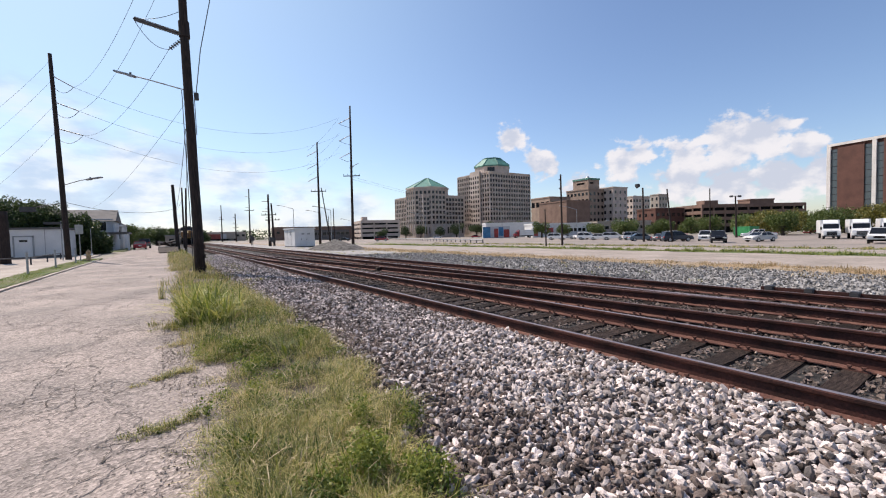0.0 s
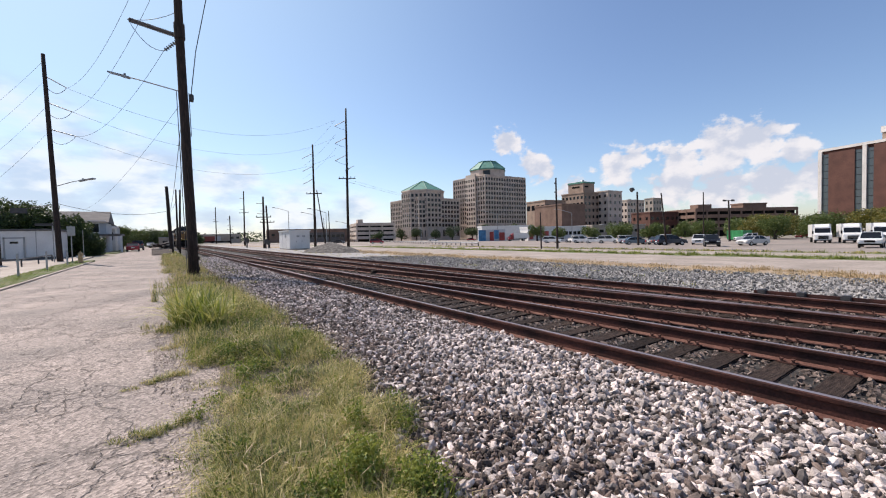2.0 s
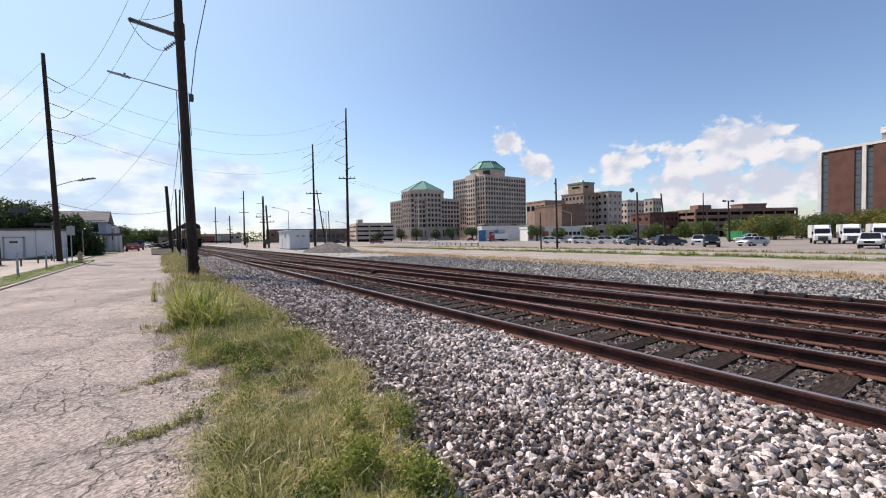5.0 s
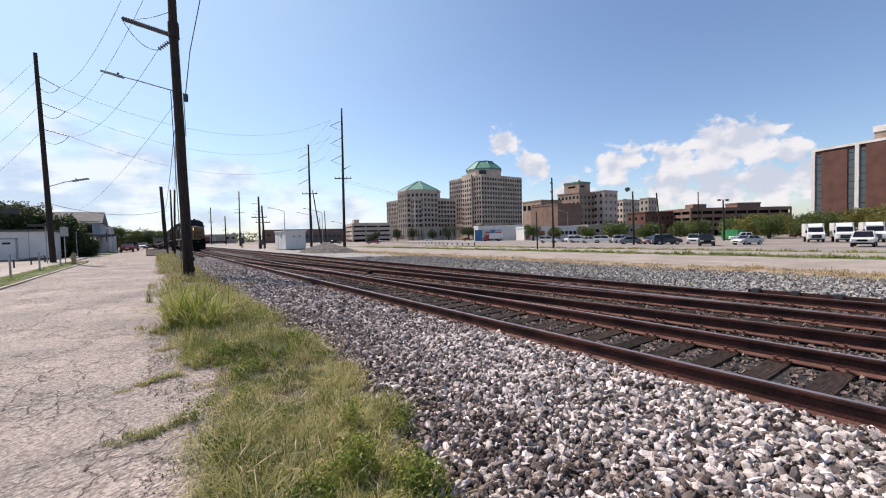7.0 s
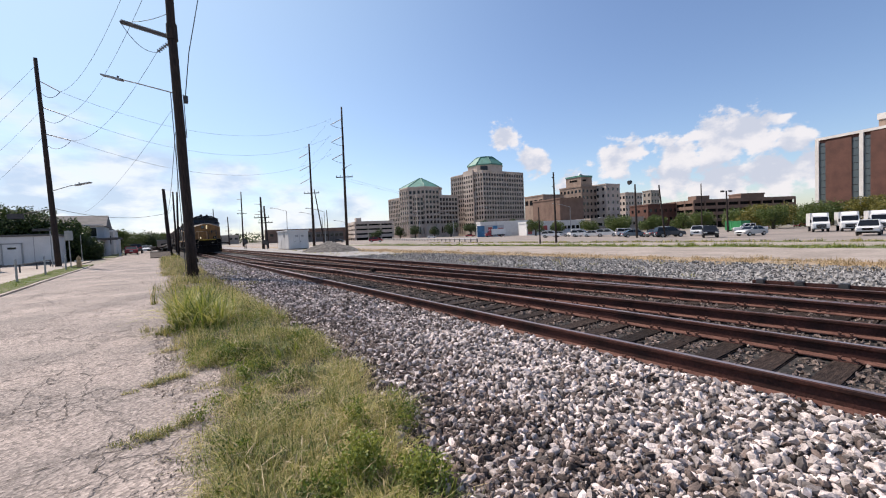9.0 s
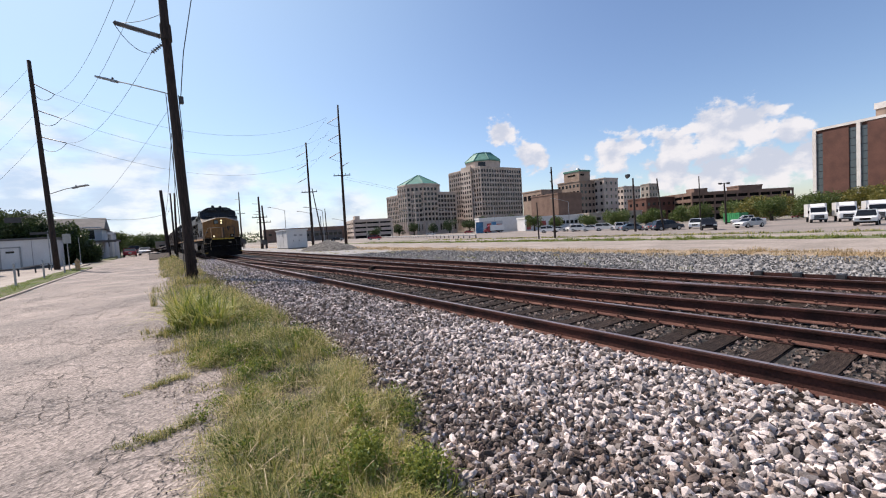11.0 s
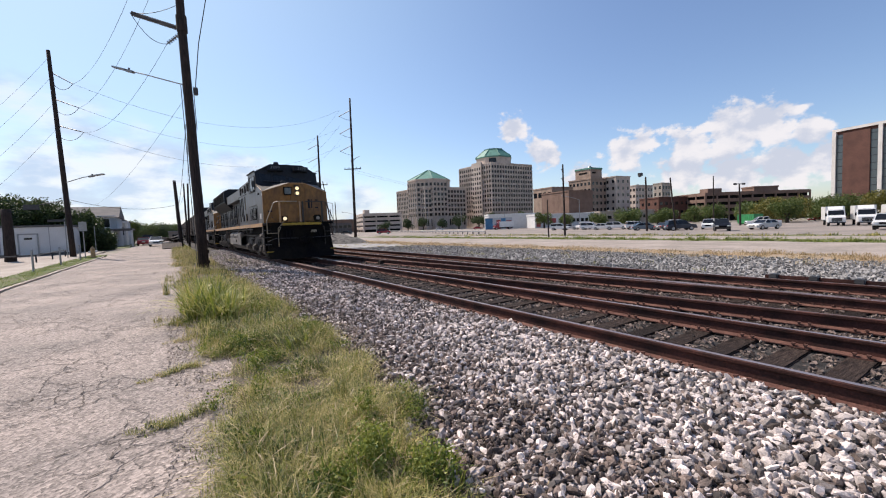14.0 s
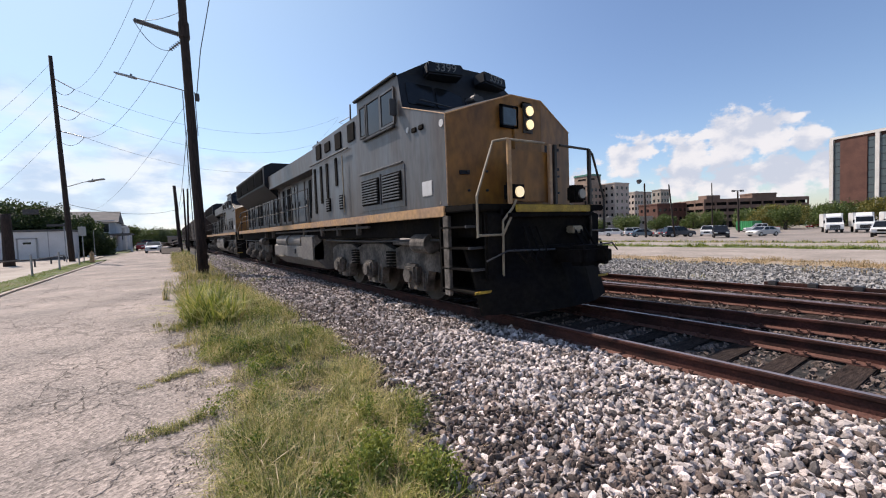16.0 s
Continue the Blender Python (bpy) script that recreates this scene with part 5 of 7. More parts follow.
house()
e = thing("hedge", "dense dark overgrown hedge and trees beside the garage", "hedge")
part("trunk", rod(rod(B(), (-16, 68.5, 0), (-16, 68.5, 4), 0.3, 0.15), (-11, 68, 0), (-11.5, 68.4, 3), 0.2, 0.1), M_BARK, e)
crown(e, [(-19.5, 68, 3.6, 4.2, 3, 3.2, 15000), (-15.5, 68, 3.9, 3.4, 3, 3.0, 14000), (-12.2, 68, 3.7, 2.8, 2.6, 2.8, 12000), (-26, 70, 4.6, 5, 4, 4.2, 9000), (-10.0, 67.5, 2.4, 2.1, 2.4, 2.5, 12000), (-8.6, 69, 1.4, 1.6, 2.6, 1.7, 9000), (-14, 67, 2.0, 4.5, 2.0, 2.2, 12000), (-20, 70, 5.2, 3, 3, 2.0, 6000), (-17, 69, 5.3, 2.4, 2.4, 1.6, 6000), (-13.4, 70, 5.0, 1.8, 2.0, 1.6, 5000), (-7.9, 72.5, 1.0, 1.3, 3.0, 1.2, 6000), (-11.0, 66.3, 1.6, 2.4, 1.6, 1.8, 9000), (-8.3, 67.5, 2.5, 1.9, 2.4, 2.4, 11000), (-6.9, 69.5, 1.2, 1.2, 2.2, 1.4, 7000)], 0.125, M_LEAFD, 11, hollow=0.25)

for x, y in ((-5.55, 27.8), (-5.42, 33.2), (-5.6, 22.5), (-5.3, 39)):
    p = thing("fence_post", "short grey metal post at the grass strip", "post", group="posts along the sidewalk")
    part("post", rod(B(), (x, y, 0.03), (x, y, 1.12), 0.045, n=10), M_STEEL, p)
    part("cap", rod(B(), (x, y, 1.12), (x, y, 1.16), 0.06, 0.03, n=10), M_STEEL, p)
p = thing("street_sign", "grey metal sign on a thin steel post", "sign")
part("post", rod(B(), (-5.6, 43.5, 0), (-5.6, 43.5, 3.0), 0.035), M_STEEL, p)
part("panel", bx(B(), -5.85, -5.35, 43.44, 43.47, 2.2, 2.95, 0.005), M_SIGN, p)
p = thing("street_sign", "plain metal street name blade on a pole", "sign")
part("post", rod(B(), (-7.05, 46.1, 0), (-7.05, 46.1, 3.35), 0.04), M_STEEL, p)
part("blade", bx(B(), -8.1, -7.0, 46.03, 46.06, 3.08, 3.28, 0.005), M_DARKSTEEL, p)
h = thing("fire_hydrant", "faded orange and white fire hydrant in the grass", "fire hydrant")
b = rod(B(), (-4.95, 42.1, 0.05), (-4.95, 42.1, 0.75), 0.15, n=14)
rod(b, (-4.95, 42.1, 0.75), (-4.95, 42.1, 0.92), 0.17, 0.06, n=14)
part("barrel", b, M_HYD, h)
part("nozzle", rod(B(), (-5.22, 42.1, 0.55), (-4.68, 42.1, 0.55), 0.08, n=10), M_WHITE, h)
part("flange", rod(B(), (-4.95, 42.1, 0.03), (-4.95, 42.1, 0.1), 0.21, n=14), M_HYD, h)
part("operating_nut", rod(B(), (-4.95, 42.1, 0.92), (-4.95, 42.1, 0.99), 0.035, n=5), M_HYD, h)
r = thing("pipe_rail", "low dark pipe rail beside the driveway", "railing")
part("rail", tube(B(), [(-14, 36, 0.55), (-7.9, 40.5, 0.55), (-7.8, 50, 0.6)], 0.05), M_DARKSTEEL, r)
for x, y in ((-14, 36), (-11, 38.2), (-7.9, 40.5), (-7.85, 45.2), (-7.8, 50)):
    part("post", rod(B(), (x, y, 0), (x, y, 0.58), 0.05), M_DARKSTEEL, r)

# trailer loaded with scrap at the roadside
j = thing("scrap_trailer", "flat trailer with ramp loaded with dark scrap timber", "trailer")
part("bed", bx(B(), -0.6, 1.5, 60.5, 66.5, 0.55, 0.7, 0.02), M_DARKSTEEL, j)
rp = part("ramp", bx(B(), -1.0, 1.0, -2.6, 0, -0.04, 0.04, 0.01), M_POLE, j)
rp.matrix_basis = pose(0.4, 60.5, 0.62, 13)
for y in (62.5, 64.0):
    for x in (-0.65, 1.4):
        part("wheel", rod(B(), (x, y, 0.36), (x + 0.2, y, 0.36), 0.36, n=16), M_BLACK, j)
rng = random.Random(5)
for k in range(16):
    p = part("timber", bx(B(), -0.12, 0.12, -1.6, 1.6, -0.08, 0.08, 0.01), M_TIE if k % 3 else M_CONC, j)
    p.matrix_basis = pose(rng.uniform(-0.3, 1.3), rng.uniform(62.2, 65), 0.82 + 0.11 * (k // 3), rng.uniform(-5, 5), 0, rng.uniform(-25, 25))
c = thing("site_cabin", "small pale site cabin beside the tracks", "cabin")
part("wall", bx(B(), 0.2, 2.6, 96, 101, -0.05, 2.3, 0.03), M_CONC, c)
part("roof", bx(B(), 0.1, 2.7, 95.9, 101.1, 2.3, 2.42, 0.03), M_STEEL, c)
part("window", bx(B(), 0.8, 1.7, 95.95, 96.0, 1.0, 1.7), M_GLASSD, c)
for k, (x, y, hh, ww) in enumerate(((-6, 150, 8, 9), (-2, 170, 8.5, 9), (-12, 140, 9, 9), (3, 185, 9, 9), (-20, 130, 10, 9), (8, 200, 8, 9), (-7, 125, 9.5, 6), (14, 215, 8, 10), (-1, 210, 10, 9))):
    tree(x, y, hh * 0.62, ww * 0.85, M_LEAFD if k % 3 else M_LEAF, 100 + k, "leafy dark green tree at the end of the street", 1.2, 0.1, "trees at the end of the street")
# ---- vehicles ----
def paint(name, c, rough=0.25):
    return mat(name, c, rough, 0.0, var=0.06, scale=1.0, fine=9, bump=0.0, spec=0.6)


M_TYRE = mat("tyre_rubber", (0.02, 0.02, 0.02), 0.85, var=0.2)
M_RIM = mat("alloy_rim", (0.4, 0.4, 0.41), 0.4, 0.8, var=0.1)
M_LAMPW = mat("lamp_glass", (0.75, 0.75, 0.72), 0.15, var=0.05, bump=0)
M_LAMPR = mat("tail_glass", (0.4, 0.02, 0.02), 0.2, var=0.05, bump=0)
PAINTS = {"white": paint("car_white", (0.75, 0.75, 0.75)), "silver": paint("car_silver", (0.45, 0.46, 0.47)), "black": paint("car_black", (0.015, 0.016, 0.02)), "blue": paint("car_blue_grey", (0.13, 0.18, 0.22)), "grey": paint("car_grey", (0.12, 0.12, 0.13)), "red": paint("car_dark_red", (0.28, 0.02, 0.035)), "navy": paint("car_navy", (0.03, 0.04, 0.06))}
SHAPES = {
    # side outlines (length, height) of body and of glass house, half width
    "sedan": ([(-2.3, 0.3), (-2.35, 0.72), (-2.2, 0.92), (-1.5, 0.98), (1.25, 0.98), (2.2, 0.80), (2.35, 0.55), (2.3, 0.3)], [(-1.75, 0.97), (-1.05, 1.42), (0.35, 1.45), (1.2, 0.97)], 0.9),
    "suv": ([(-2.35, 0.4), (-2.4, 0.85), (-2.3, 1.1), (1.2, 1.1), (2.2, 1.0), (2.4, 0.7), (2.35, 0.4)], [(-2.3, 1.08), (-2.05, 1.72), (0.4, 1.76), (1.25, 1.08)], 0.95),
    "pickup": ([(-2.8, 0.5), (-2.85, 1.12), (-0.9, 1.12), (1.4, 1.14), (2.65, 1.08), (2.8, 0.8), (2.75, 0.5)], [(-0.95, 1.1), (-0.8, 1.80), (0.65, 1.84), (1.45, 1.1)], 0.98),
}


def car(shape, color, label, m, group="cars in the parking lot"):
    e = thing("car" if shape != "pickup" else "pickup_truck", label, "car" if shape != "pickup" else "pickup truck", m, group)
    body, house_, hw = SHAPES[shape]
    p = PAINTS[color]
    bm = prism(B(), body, "y", -hw, hw)
    bmesh.ops.bevel(bm, geom=bm.edges[:], offset=0.07, segments=2, affect="EDGES")
    part("body", bm, p, e, smooth=False)
    bm = B()
    lo = [bm.verts.new((x, s * hw * 0.93, z)) for s in (-1, 1) for x, z in (house_[0], house_[3])]
    hi = [bm.verts.new((x, s * hw * 0.78, z)) for s in (-1, 1) for x, z in (house_[1], house_[2])]
    quads = [(lo[0], lo[1], hi[1], hi[0]), (lo[3], lo[2], hi[2], hi[3]), (lo[1], lo[3], hi[3], hi[1]), (lo[2], lo[0], hi[0], hi[2])]
    for q in quads:
        bm.faces.new(q)
    bm.faces.new((hi[0], hi[1], hi[3], hi[2])).material_index = 1
    part("glass_house", bm, [M_GLASSD, p], e, "dark car windows")
    b = B()
    (xa, za), (xb, zb) = house_[1], house_[2]
    bx(b, xa - 0.04, xb + 0.04, -hw * 0.79, hw * 0.79, min(za, zb) - 0.03, max(za, zb) + 0.02, 0.015)
    part("roof", b, p, e)
    b = B()
    for s in (-1, 1):
        for t, (x0, z0, x1, z1) in enumerate(((house_[0][0], house_[0][1], xa, za), (house_[3][0], house_[3][1], xb, zb), ((house_[0][0] + house_[3][0]) / 2, house_[0][1], (xa + xb) / 2, (za + zb) / 2))):
            rod(b, (x0, s * hw * 0.935, z0), (x1, s * hw * 0.79, z1), 0.035, n=6)
    part("pillar_frame", b, p, e)
    wx = body[0][0] * 0.62
    for x in (wx, -wx):
        for s in (-1, 1):
            r = 0.33 if shape == "sedan" else 0.38
            w = part("tyre", rod(B(), (x, s * (hw - 0.22), r), (x, s * (hw + 0.02), r), r, n=18), M_TYRE, e)
            part("rim", rod(B(), (x, s * (hw + 0.02), r), (x, s * (hw + 0.035), r), r * 0.62, n=14), M_RIM, w)
    fx, rx = body[-2][0], body[1][0]
    for s in (-1, 1):
        part("headlight", bx(B(), fx - 0.14, fx + 0.02, s * hw * 0.72 - 0.2, s * hw * 0.72 + 0.2, body[-2][1] + 0.02, body[-2][1] + 0.18, 0.03), M_LAMPW, e)
        part("tail_light", bx(B(), rx - 0.02, rx + 0.12, s * hw * 0.78 - 0.14, s * hw * 0.78 + 0.14, body[1][1] - 0.12, body[1][1] + 0.1, 0.03), M_LAMPR, e)
        part("wing_mirror", bx(B(), house_[3][0] - 0.35, house_[3][0] - 0.2, s * (hw + 0.02) - 0.08, s * (hw + 0.02) + 0.08, house_[0][1] + 0.02, house_[0][1] + 0.16, 0.02), p, e)
    part("grille", bx(B(), fx - 0.05, fx + 0.03, -hw * 0.45, hw * 0.45, body[-2][1] - 0.12, body[-2][1] + 0.12, 0.02), M_BLACK, e)
    part("bumper", bx(B(), fx - 0.06, fx + 0.05, -hw * 0.9, hw * 0.9, 0.34, 0.52, 0.03), p if shape != "pickup" else M_BLACK, e)
    part("number_plate", bx(B(), rx - 0.04, rx, -0.22, 0.22, 0.6, 0.75, 0.004), M_WHITE, e)
    if shape == "pickup":
        part("cargo_bed", bx(B(), -2.7, -1.05, -hw * 0.82, hw * 0.82, 0.9, 1.135), M_BLACK, e)
    return e


def on_lot(x, y, deg):
    return pose(x, y, gz(x, y) + 0.02, 0, 0, deg)


for sh, co, x, y, a, lab in (
        ("suv", "white", 84.3, 70.5, -62, "white sport utility vehicle parked in the lot"),
        ("sedan", "silver", 90.5, 72.5, -60, "silver sedan parked behind the white vehicle"),
        ("pickup", "white", 90.0, 67.5, -120, "white pickup parked in the lot"),
        ("suv", "white", 86.0, 62.5, -70, "white van-like vehicle parked in the lot"),
        ("sedan", "white", 84.6, 58.1, -70, "white sedan parked in the row"),
        ("suv", "white", 84.7, 54.6, -64, "white sport utility vehicle parked in the row"),
        ("suv", "silver", 88.5, 52.2, -62, "silver sport utility vehicle parked in the row"),
        ("suv", "white", 84.7, 49.8, -48, "white sport utility vehicle parked in the row"),
        ("sedan", "blue", 75.7, 43.0, -45, "blue-grey sedan parked in the lot"),
        ("sedan", "grey", 76.5, 39.0, -20, "dark grey sedan parked in the lot"),
        ("pickup", "silver", 84.0, 41.5, 150, "silver pickup parked behind the sedans"),
        ("suv", "navy", 72.6, 35.0, -40, "dark blue sport utility vehicle parked in the lot"),
        ("suv", "black", 67.4, 26.6, 205, "black sport utility vehicle parked facing the tracks"),
        ("suv", "white", 78.5, 33.0, 200, "white vehicle parked behind the black one"),
        ("sedan", "silver", 74.4, 23.7, 160, "silver hatchback parked near the green container"),
        ("pickup", "white", 98.0, 31.5, 120, "white pickup parked far back in the lot"),
        ("pickup", "white", 68.6, 10.2, 185, "white pickup with black grille facing the tracks"),
        ("sedan", "red", 128.0, 158.0, -30, "dark red sedan on the far street"),
        ("sedan", "white", 113.0, 170.0, -30, "white sedan on the far street"),
        ("sedan", "white", 135.0, 150.0, -30, "white sedan on the far street"),
        ("sedan", "black", 60.0, 158.0, -30, "black sedan on the far street"),
        ("suv", "red", 62.0, 128.0, -30, "red vehicle on the far street"),
        ("sedan", "red", 170.0, 41.0, 170, "red sedan far back in the lot")):
    car(sh, co, lab, on_lot(x, y, a))
car("sedan", "red", "dark red sedan parked at the curb of the street", pose(-3.5, 88, 0, 0, 0, 92), "cars on the street")
car("pickup", "grey", "grey pickup parked behind the red sedan", pose(-3.2, 99, 0, 0, 0, 90), "cars on the street")
street_car = car("sedan", "white", "white sedan driving along the street", pose(-1.5, 100, 0, 0, 0, -90), "cars on the street")


def box_truck(x, y, deg, label, cab_paint="white", group="box trucks in the lot", s=1.0):
    e = thing("box_truck", label, "truck", on_lot(x, y, deg), group)
    p = PAINTS[cab_paint]
    part("cargo_box", bx(B(), -5.2, 0.6, -1.2, 1.2, 0.95, 3.2, 0.04), PAINTS["white"], e)
    part("frame", bx(B(), -5.1, 2.4, -0.45, 0.45, 0.6, 0.95), M_BLACK, e)
    bm = prism(B(), [(0.75, 0.55), (0.75, 2.6), (1.5, 2.65), (2.0, 1.7), (2.9, 1.45), (3.0, 0.55)], "y", -1.08, 1.08)
    bmesh.ops.bevel(bm, geom=bm.edges[:], offset=0.08, segments=2, affect="EDGES")
    part("cab", bm, p, e)
    w = part("windshield", bx(B(), -0.03, 0.03, -0.95, 0.95, 0, 0.9, 0.02), M_GLASSD, e)
    w.matrix_basis = pose(2.03, 0, 1.74, 0, -29)
    part("grille", bx(B(), 2.95, 3.04, -0.62, 0.62, 0.72, 1.28, 0.02), M_BLACK, e)
    part("grille_bar", bx(bx(B(), 3.03, 3.06, -0.6, 0.6, 0.88, 0.93), 3.03, 3.06, -0.6, 0.6, 1.06, 1.11), M_STEEL, e)
    part("bumper", bx(B(), 2.9, 3.1, -1.02, 1.02, 0.45, 0.65, 0.03), M_DARKSTEEL, e)
    part("wind_deflector", prism(B(), [(0.8, 2.65), (0.7, 3.2), (1.45, 2.67)], "y", -0.9, 0.9), p, e)
    for sgn in (-1, 1):
        part("side_window", bx(B(), 0.95, 1.6, sgn * 1.0 - 0.02, sgn * 1.0 + 0.02, 1.6, 2.2, 0.02), M_GLASSD, e)
        part("headlight", bx(B(), 2.9, 3.05, sgn * 0.78 - 0.16, sgn * 0.78 + 0.16, 0.8, 1.05, 0.03), M_LAMPW, e)
        part("wing_mirror", bx(B(), 1.9, 2.0, sgn * 1.22 - 0.1, sgn * 1.22 + 0.1, 1.6, 2.1, 0.02), M_BLACK, e)
        for x0 in (1.9, -3.6):
            t = part("tyre", rod(B(), (x0, sgn * 0.75, 0.46), (x0, sgn * 1.05, 0.46), 0.46, n=18), M_TYRE, e)
            part("rim", rod(B(), (x0, sgn * 1.05, 0.46), (x0, sgn * 1.07, 0.46), 0.26, n=12), M_RIM, t)
    return e


box_truck(93.0, 19.9, 198, "white box truck parked facing the tracks")
box_truck(92.5, 16.2, 196, "white box truck parked facing the tracks")
box_truck(93.5, 12.9, 194, "white box truck parked facing the tracks")
haul_truck = box_truck(122, 133, 150, "white box truck with a red cab on the far street", "red", "trucks on the far street")

M_GREEN = mat("green_container_paint", (0.03, 0.26, 0.09), 0.5, var=0.2, scale=1)
M_REDC = mat("red_container_paint", (0.24, 0.05, 0.04), 0.7, var=0.25, scale=0.6)
d = thing("dumpster", "green ribbed steel waste container in the lot", "dumpster", on_lot(122, 41.8, 60))
part("body", bx(B(), -2.6, 2.6, -1.2, 1.2, 0.25, 2.5, 0.03), M_GREEN, d)
for k in range(9):
    part("rib", bx(B(), -2.5 + k * 0.6, -2.38 + k * 0.6, -1.28, 1.28, 0.3, 2.45), M_GREEN, d)
part("skid", bx(B(), -2.6, 2.6, -0.8, 0.8, 0.0, 0.25), M_BLACK, d)
part("rim", bx(B(), -2.65, 2.65, -1.25, 1.25, 2.45, 2.56, 0.02), M_GREEN, d)

# ---- white equipment shed and yard things ----
s = thing("equipment_shed", "pale grey metal equipment shed with double doors", "shed", pose(16.4, 63.4, -0.1, 0, 0, 0))
part("wall", bx(B(), -0.1, 2.9, 0, 6.4, 0.12, 2.75, 0.02), M_WHITE, s)
part("roof", bx(B(), -0.25, 3.05, -0.15, 6.55, 2.75, 2.95, 0.04), M_WHITE, s)
part("base", bx(B(), -0.05, 2.85, 0.05, 6.35, -0.1, 0.12), M_SHINGLE, s)
for x in (0.7, 1.55):
    d = part("door", bx(B(), x, x + 0.82, -0.04, 0, 0.2, 2.35, 0.01), M_WHITE, s)
    part("door_handle", bx(B(), x + 0.1, x + 0.16, -0.08, -0.04, 1.1, 1.3), M_DARKSTEEL, d)
    part("door_vent", bx(B(), x + 0.2, x + 0.62, -0.06, -0.04, 1.9, 2.15), M_STEEL, d)
part("vent", bx(B(), -0.14, -0.1, 2, 2.8, 1.9, 2.4), M_STEEL, s)
part("side_seam", bx(bx(B(), -0.12, -0.1, 2.1, 2.16, 0.15, 2.7), -0.12, -0.1, 4.2, 4.26, 0.15, 2.7), M_STEEL, s)

M_PILE = mat("gravel_pile", (0.15, 0.14, 0.13), 0.95, var=0.5, scale=3, fine=12, bump=1.0, bscale=9)


def gravel_pile():
    bm = B()
    n = 26
    for j in range(n + 1):
        for i in range(n + 1):
            u, v = i / n * 2 - 1, j / n * 2 - 1
            r = math.hypot(u, v)
            h = max(0, 1 - r) ** 0.85 * 1.25 + 0.15 * noise.noise(Vector((u * 4, v * 4, 1))) * (1 if r < 0.95 else 0)
            bm.verts.new((16.4 + u * 3.2, 46 + v * 4.5, -0.12 + max(0, h)))
    bm.verts.ensure_lookup_table()
    for j in range(n):
        for i in range(n):
            a = j * (n + 1) + i
            bm.faces.new((bm.verts[a], bm.verts[a + 1], bm.verts[a + n + 2], bm.verts[a + n + 1]))
    tagged(part("gravel_mound", bm, M_PILE), "low heap of dark gravel beside the tracks", "mound")


gravel_pile()
for x, y, ln, c, lab in ((21.5, 290, 14, M_REDC, "red-brown boxcar standing in the distant yard"), (27, 300, 12, M_SIDING, "grey boxcar standing in the distant yard"), (33, 300, 12, M_CONC, "pale boxcar standing in the distant yard")):
    e = thing("boxcar", lab, "freight car", pose(x, y, 0, 0, 0, -12), "cars in the distant yard")
    part("body", bx(B(), 0, ln * 0.55, 0, 3, 1.1, 4.1, 0.05), c, e)
    part("underframe", bx(B(), 0.2, ln * 0.55 - 0.2, 0.2, 2.8, 0.5, 1.1), M_BLACK, e)
    for k in range(5):
        part("rib", bx(B(), 0.4 + k * ln * 0.12, 0.55 + k * ln * 0.12, -0.06, 0, 1.2, 4.0), c, e)
    for xx in (0.8, ln * 0.55 - 1.4):
        part("truck", bx(B(), xx, xx + 0.7, 0.4, 2.6, 0.0, 0.6, 0.1), M_BLACK, e)
for x, y, h in ((15.5, 76, 0.9), (16.2, 77.5, 0.7), (14.6, 90, 1.3), (15, 91, 1.0)):
    b = thing("signal_box", "small dark trackside equipment box on a post", "equipment box", group="trackside boxes")
    part("post", rod(B(), (x, y, -0.1), (x, y, h), 0.08), M_DARKSTEEL, b)
    part("box", bx(B(), x - 0.3, x + 0.3, y - 0.25, y + 0.25, h - 0.1, h + 0.7, 0.03), M_DARKSTEEL, b)

# ---- town buildings ----


def windows(parent, face, w, z0, z1, rows, cols, ww, wh, depth=0.12, trim=None, glass=None, skip=()):
    """Grid of recessed-look windows on a face of a unit block; face 'f' looks to -y, 's' to -x."""
    for r in range(rows):
        z = z0 + (z1 - z0) * (r + 0.5) / rows
        for c in range(cols):
            if c in skip:
                continue
            u = w * (c + 0.5) / cols
            if face == "f":
                b = bx(B(), u - ww / 2, u + ww / 2, -0.06, 0.05, z - wh / 2, z + wh / 2)
            else:
                b = bx(B(), -0.06, 0.05, u - ww / 2, u + ww / 2, z - wh / 2, z + wh / 2)
            part("window", b, glass or M_GLASSD, parent)


def block(parent, name, x0, x1, y0, y1, z0, z1, material, cornice=None):
    p = part(name, bx(B(), x0, x1, y0, y1, z0, z1), material, parent)
    if cornice:
        part("cornice", bx(B(), x0 - 0.25, x1 + 0.25, y0 - 0.25, y1 + 0.25, z1, z1 + 0.7), cornice, parent)
    return p


def ribbed(parent, face, w, z0, z1, n, material, d=0.4, t=0.45):
    """Projecting vertical piers between window bays."""
    for i in range(n + 1):
        u = w * i / n
        b = bx(B(), u - t / 2, u + t / 2, -d, 0.02, z0, z1) if face == "f" else bx(B(), -d, 0.02, u - t / 2, u + t / 2, z0, z1)
        part("pier", b, material, parent)


def octagon(r, cx, cy):
    return [(cx + r * math.cos(math.pi / 8 + k * math.pi / 4), cy + r * math.sin(math.pi / 8 + k * math.pi / 4)) for k in range(8)]


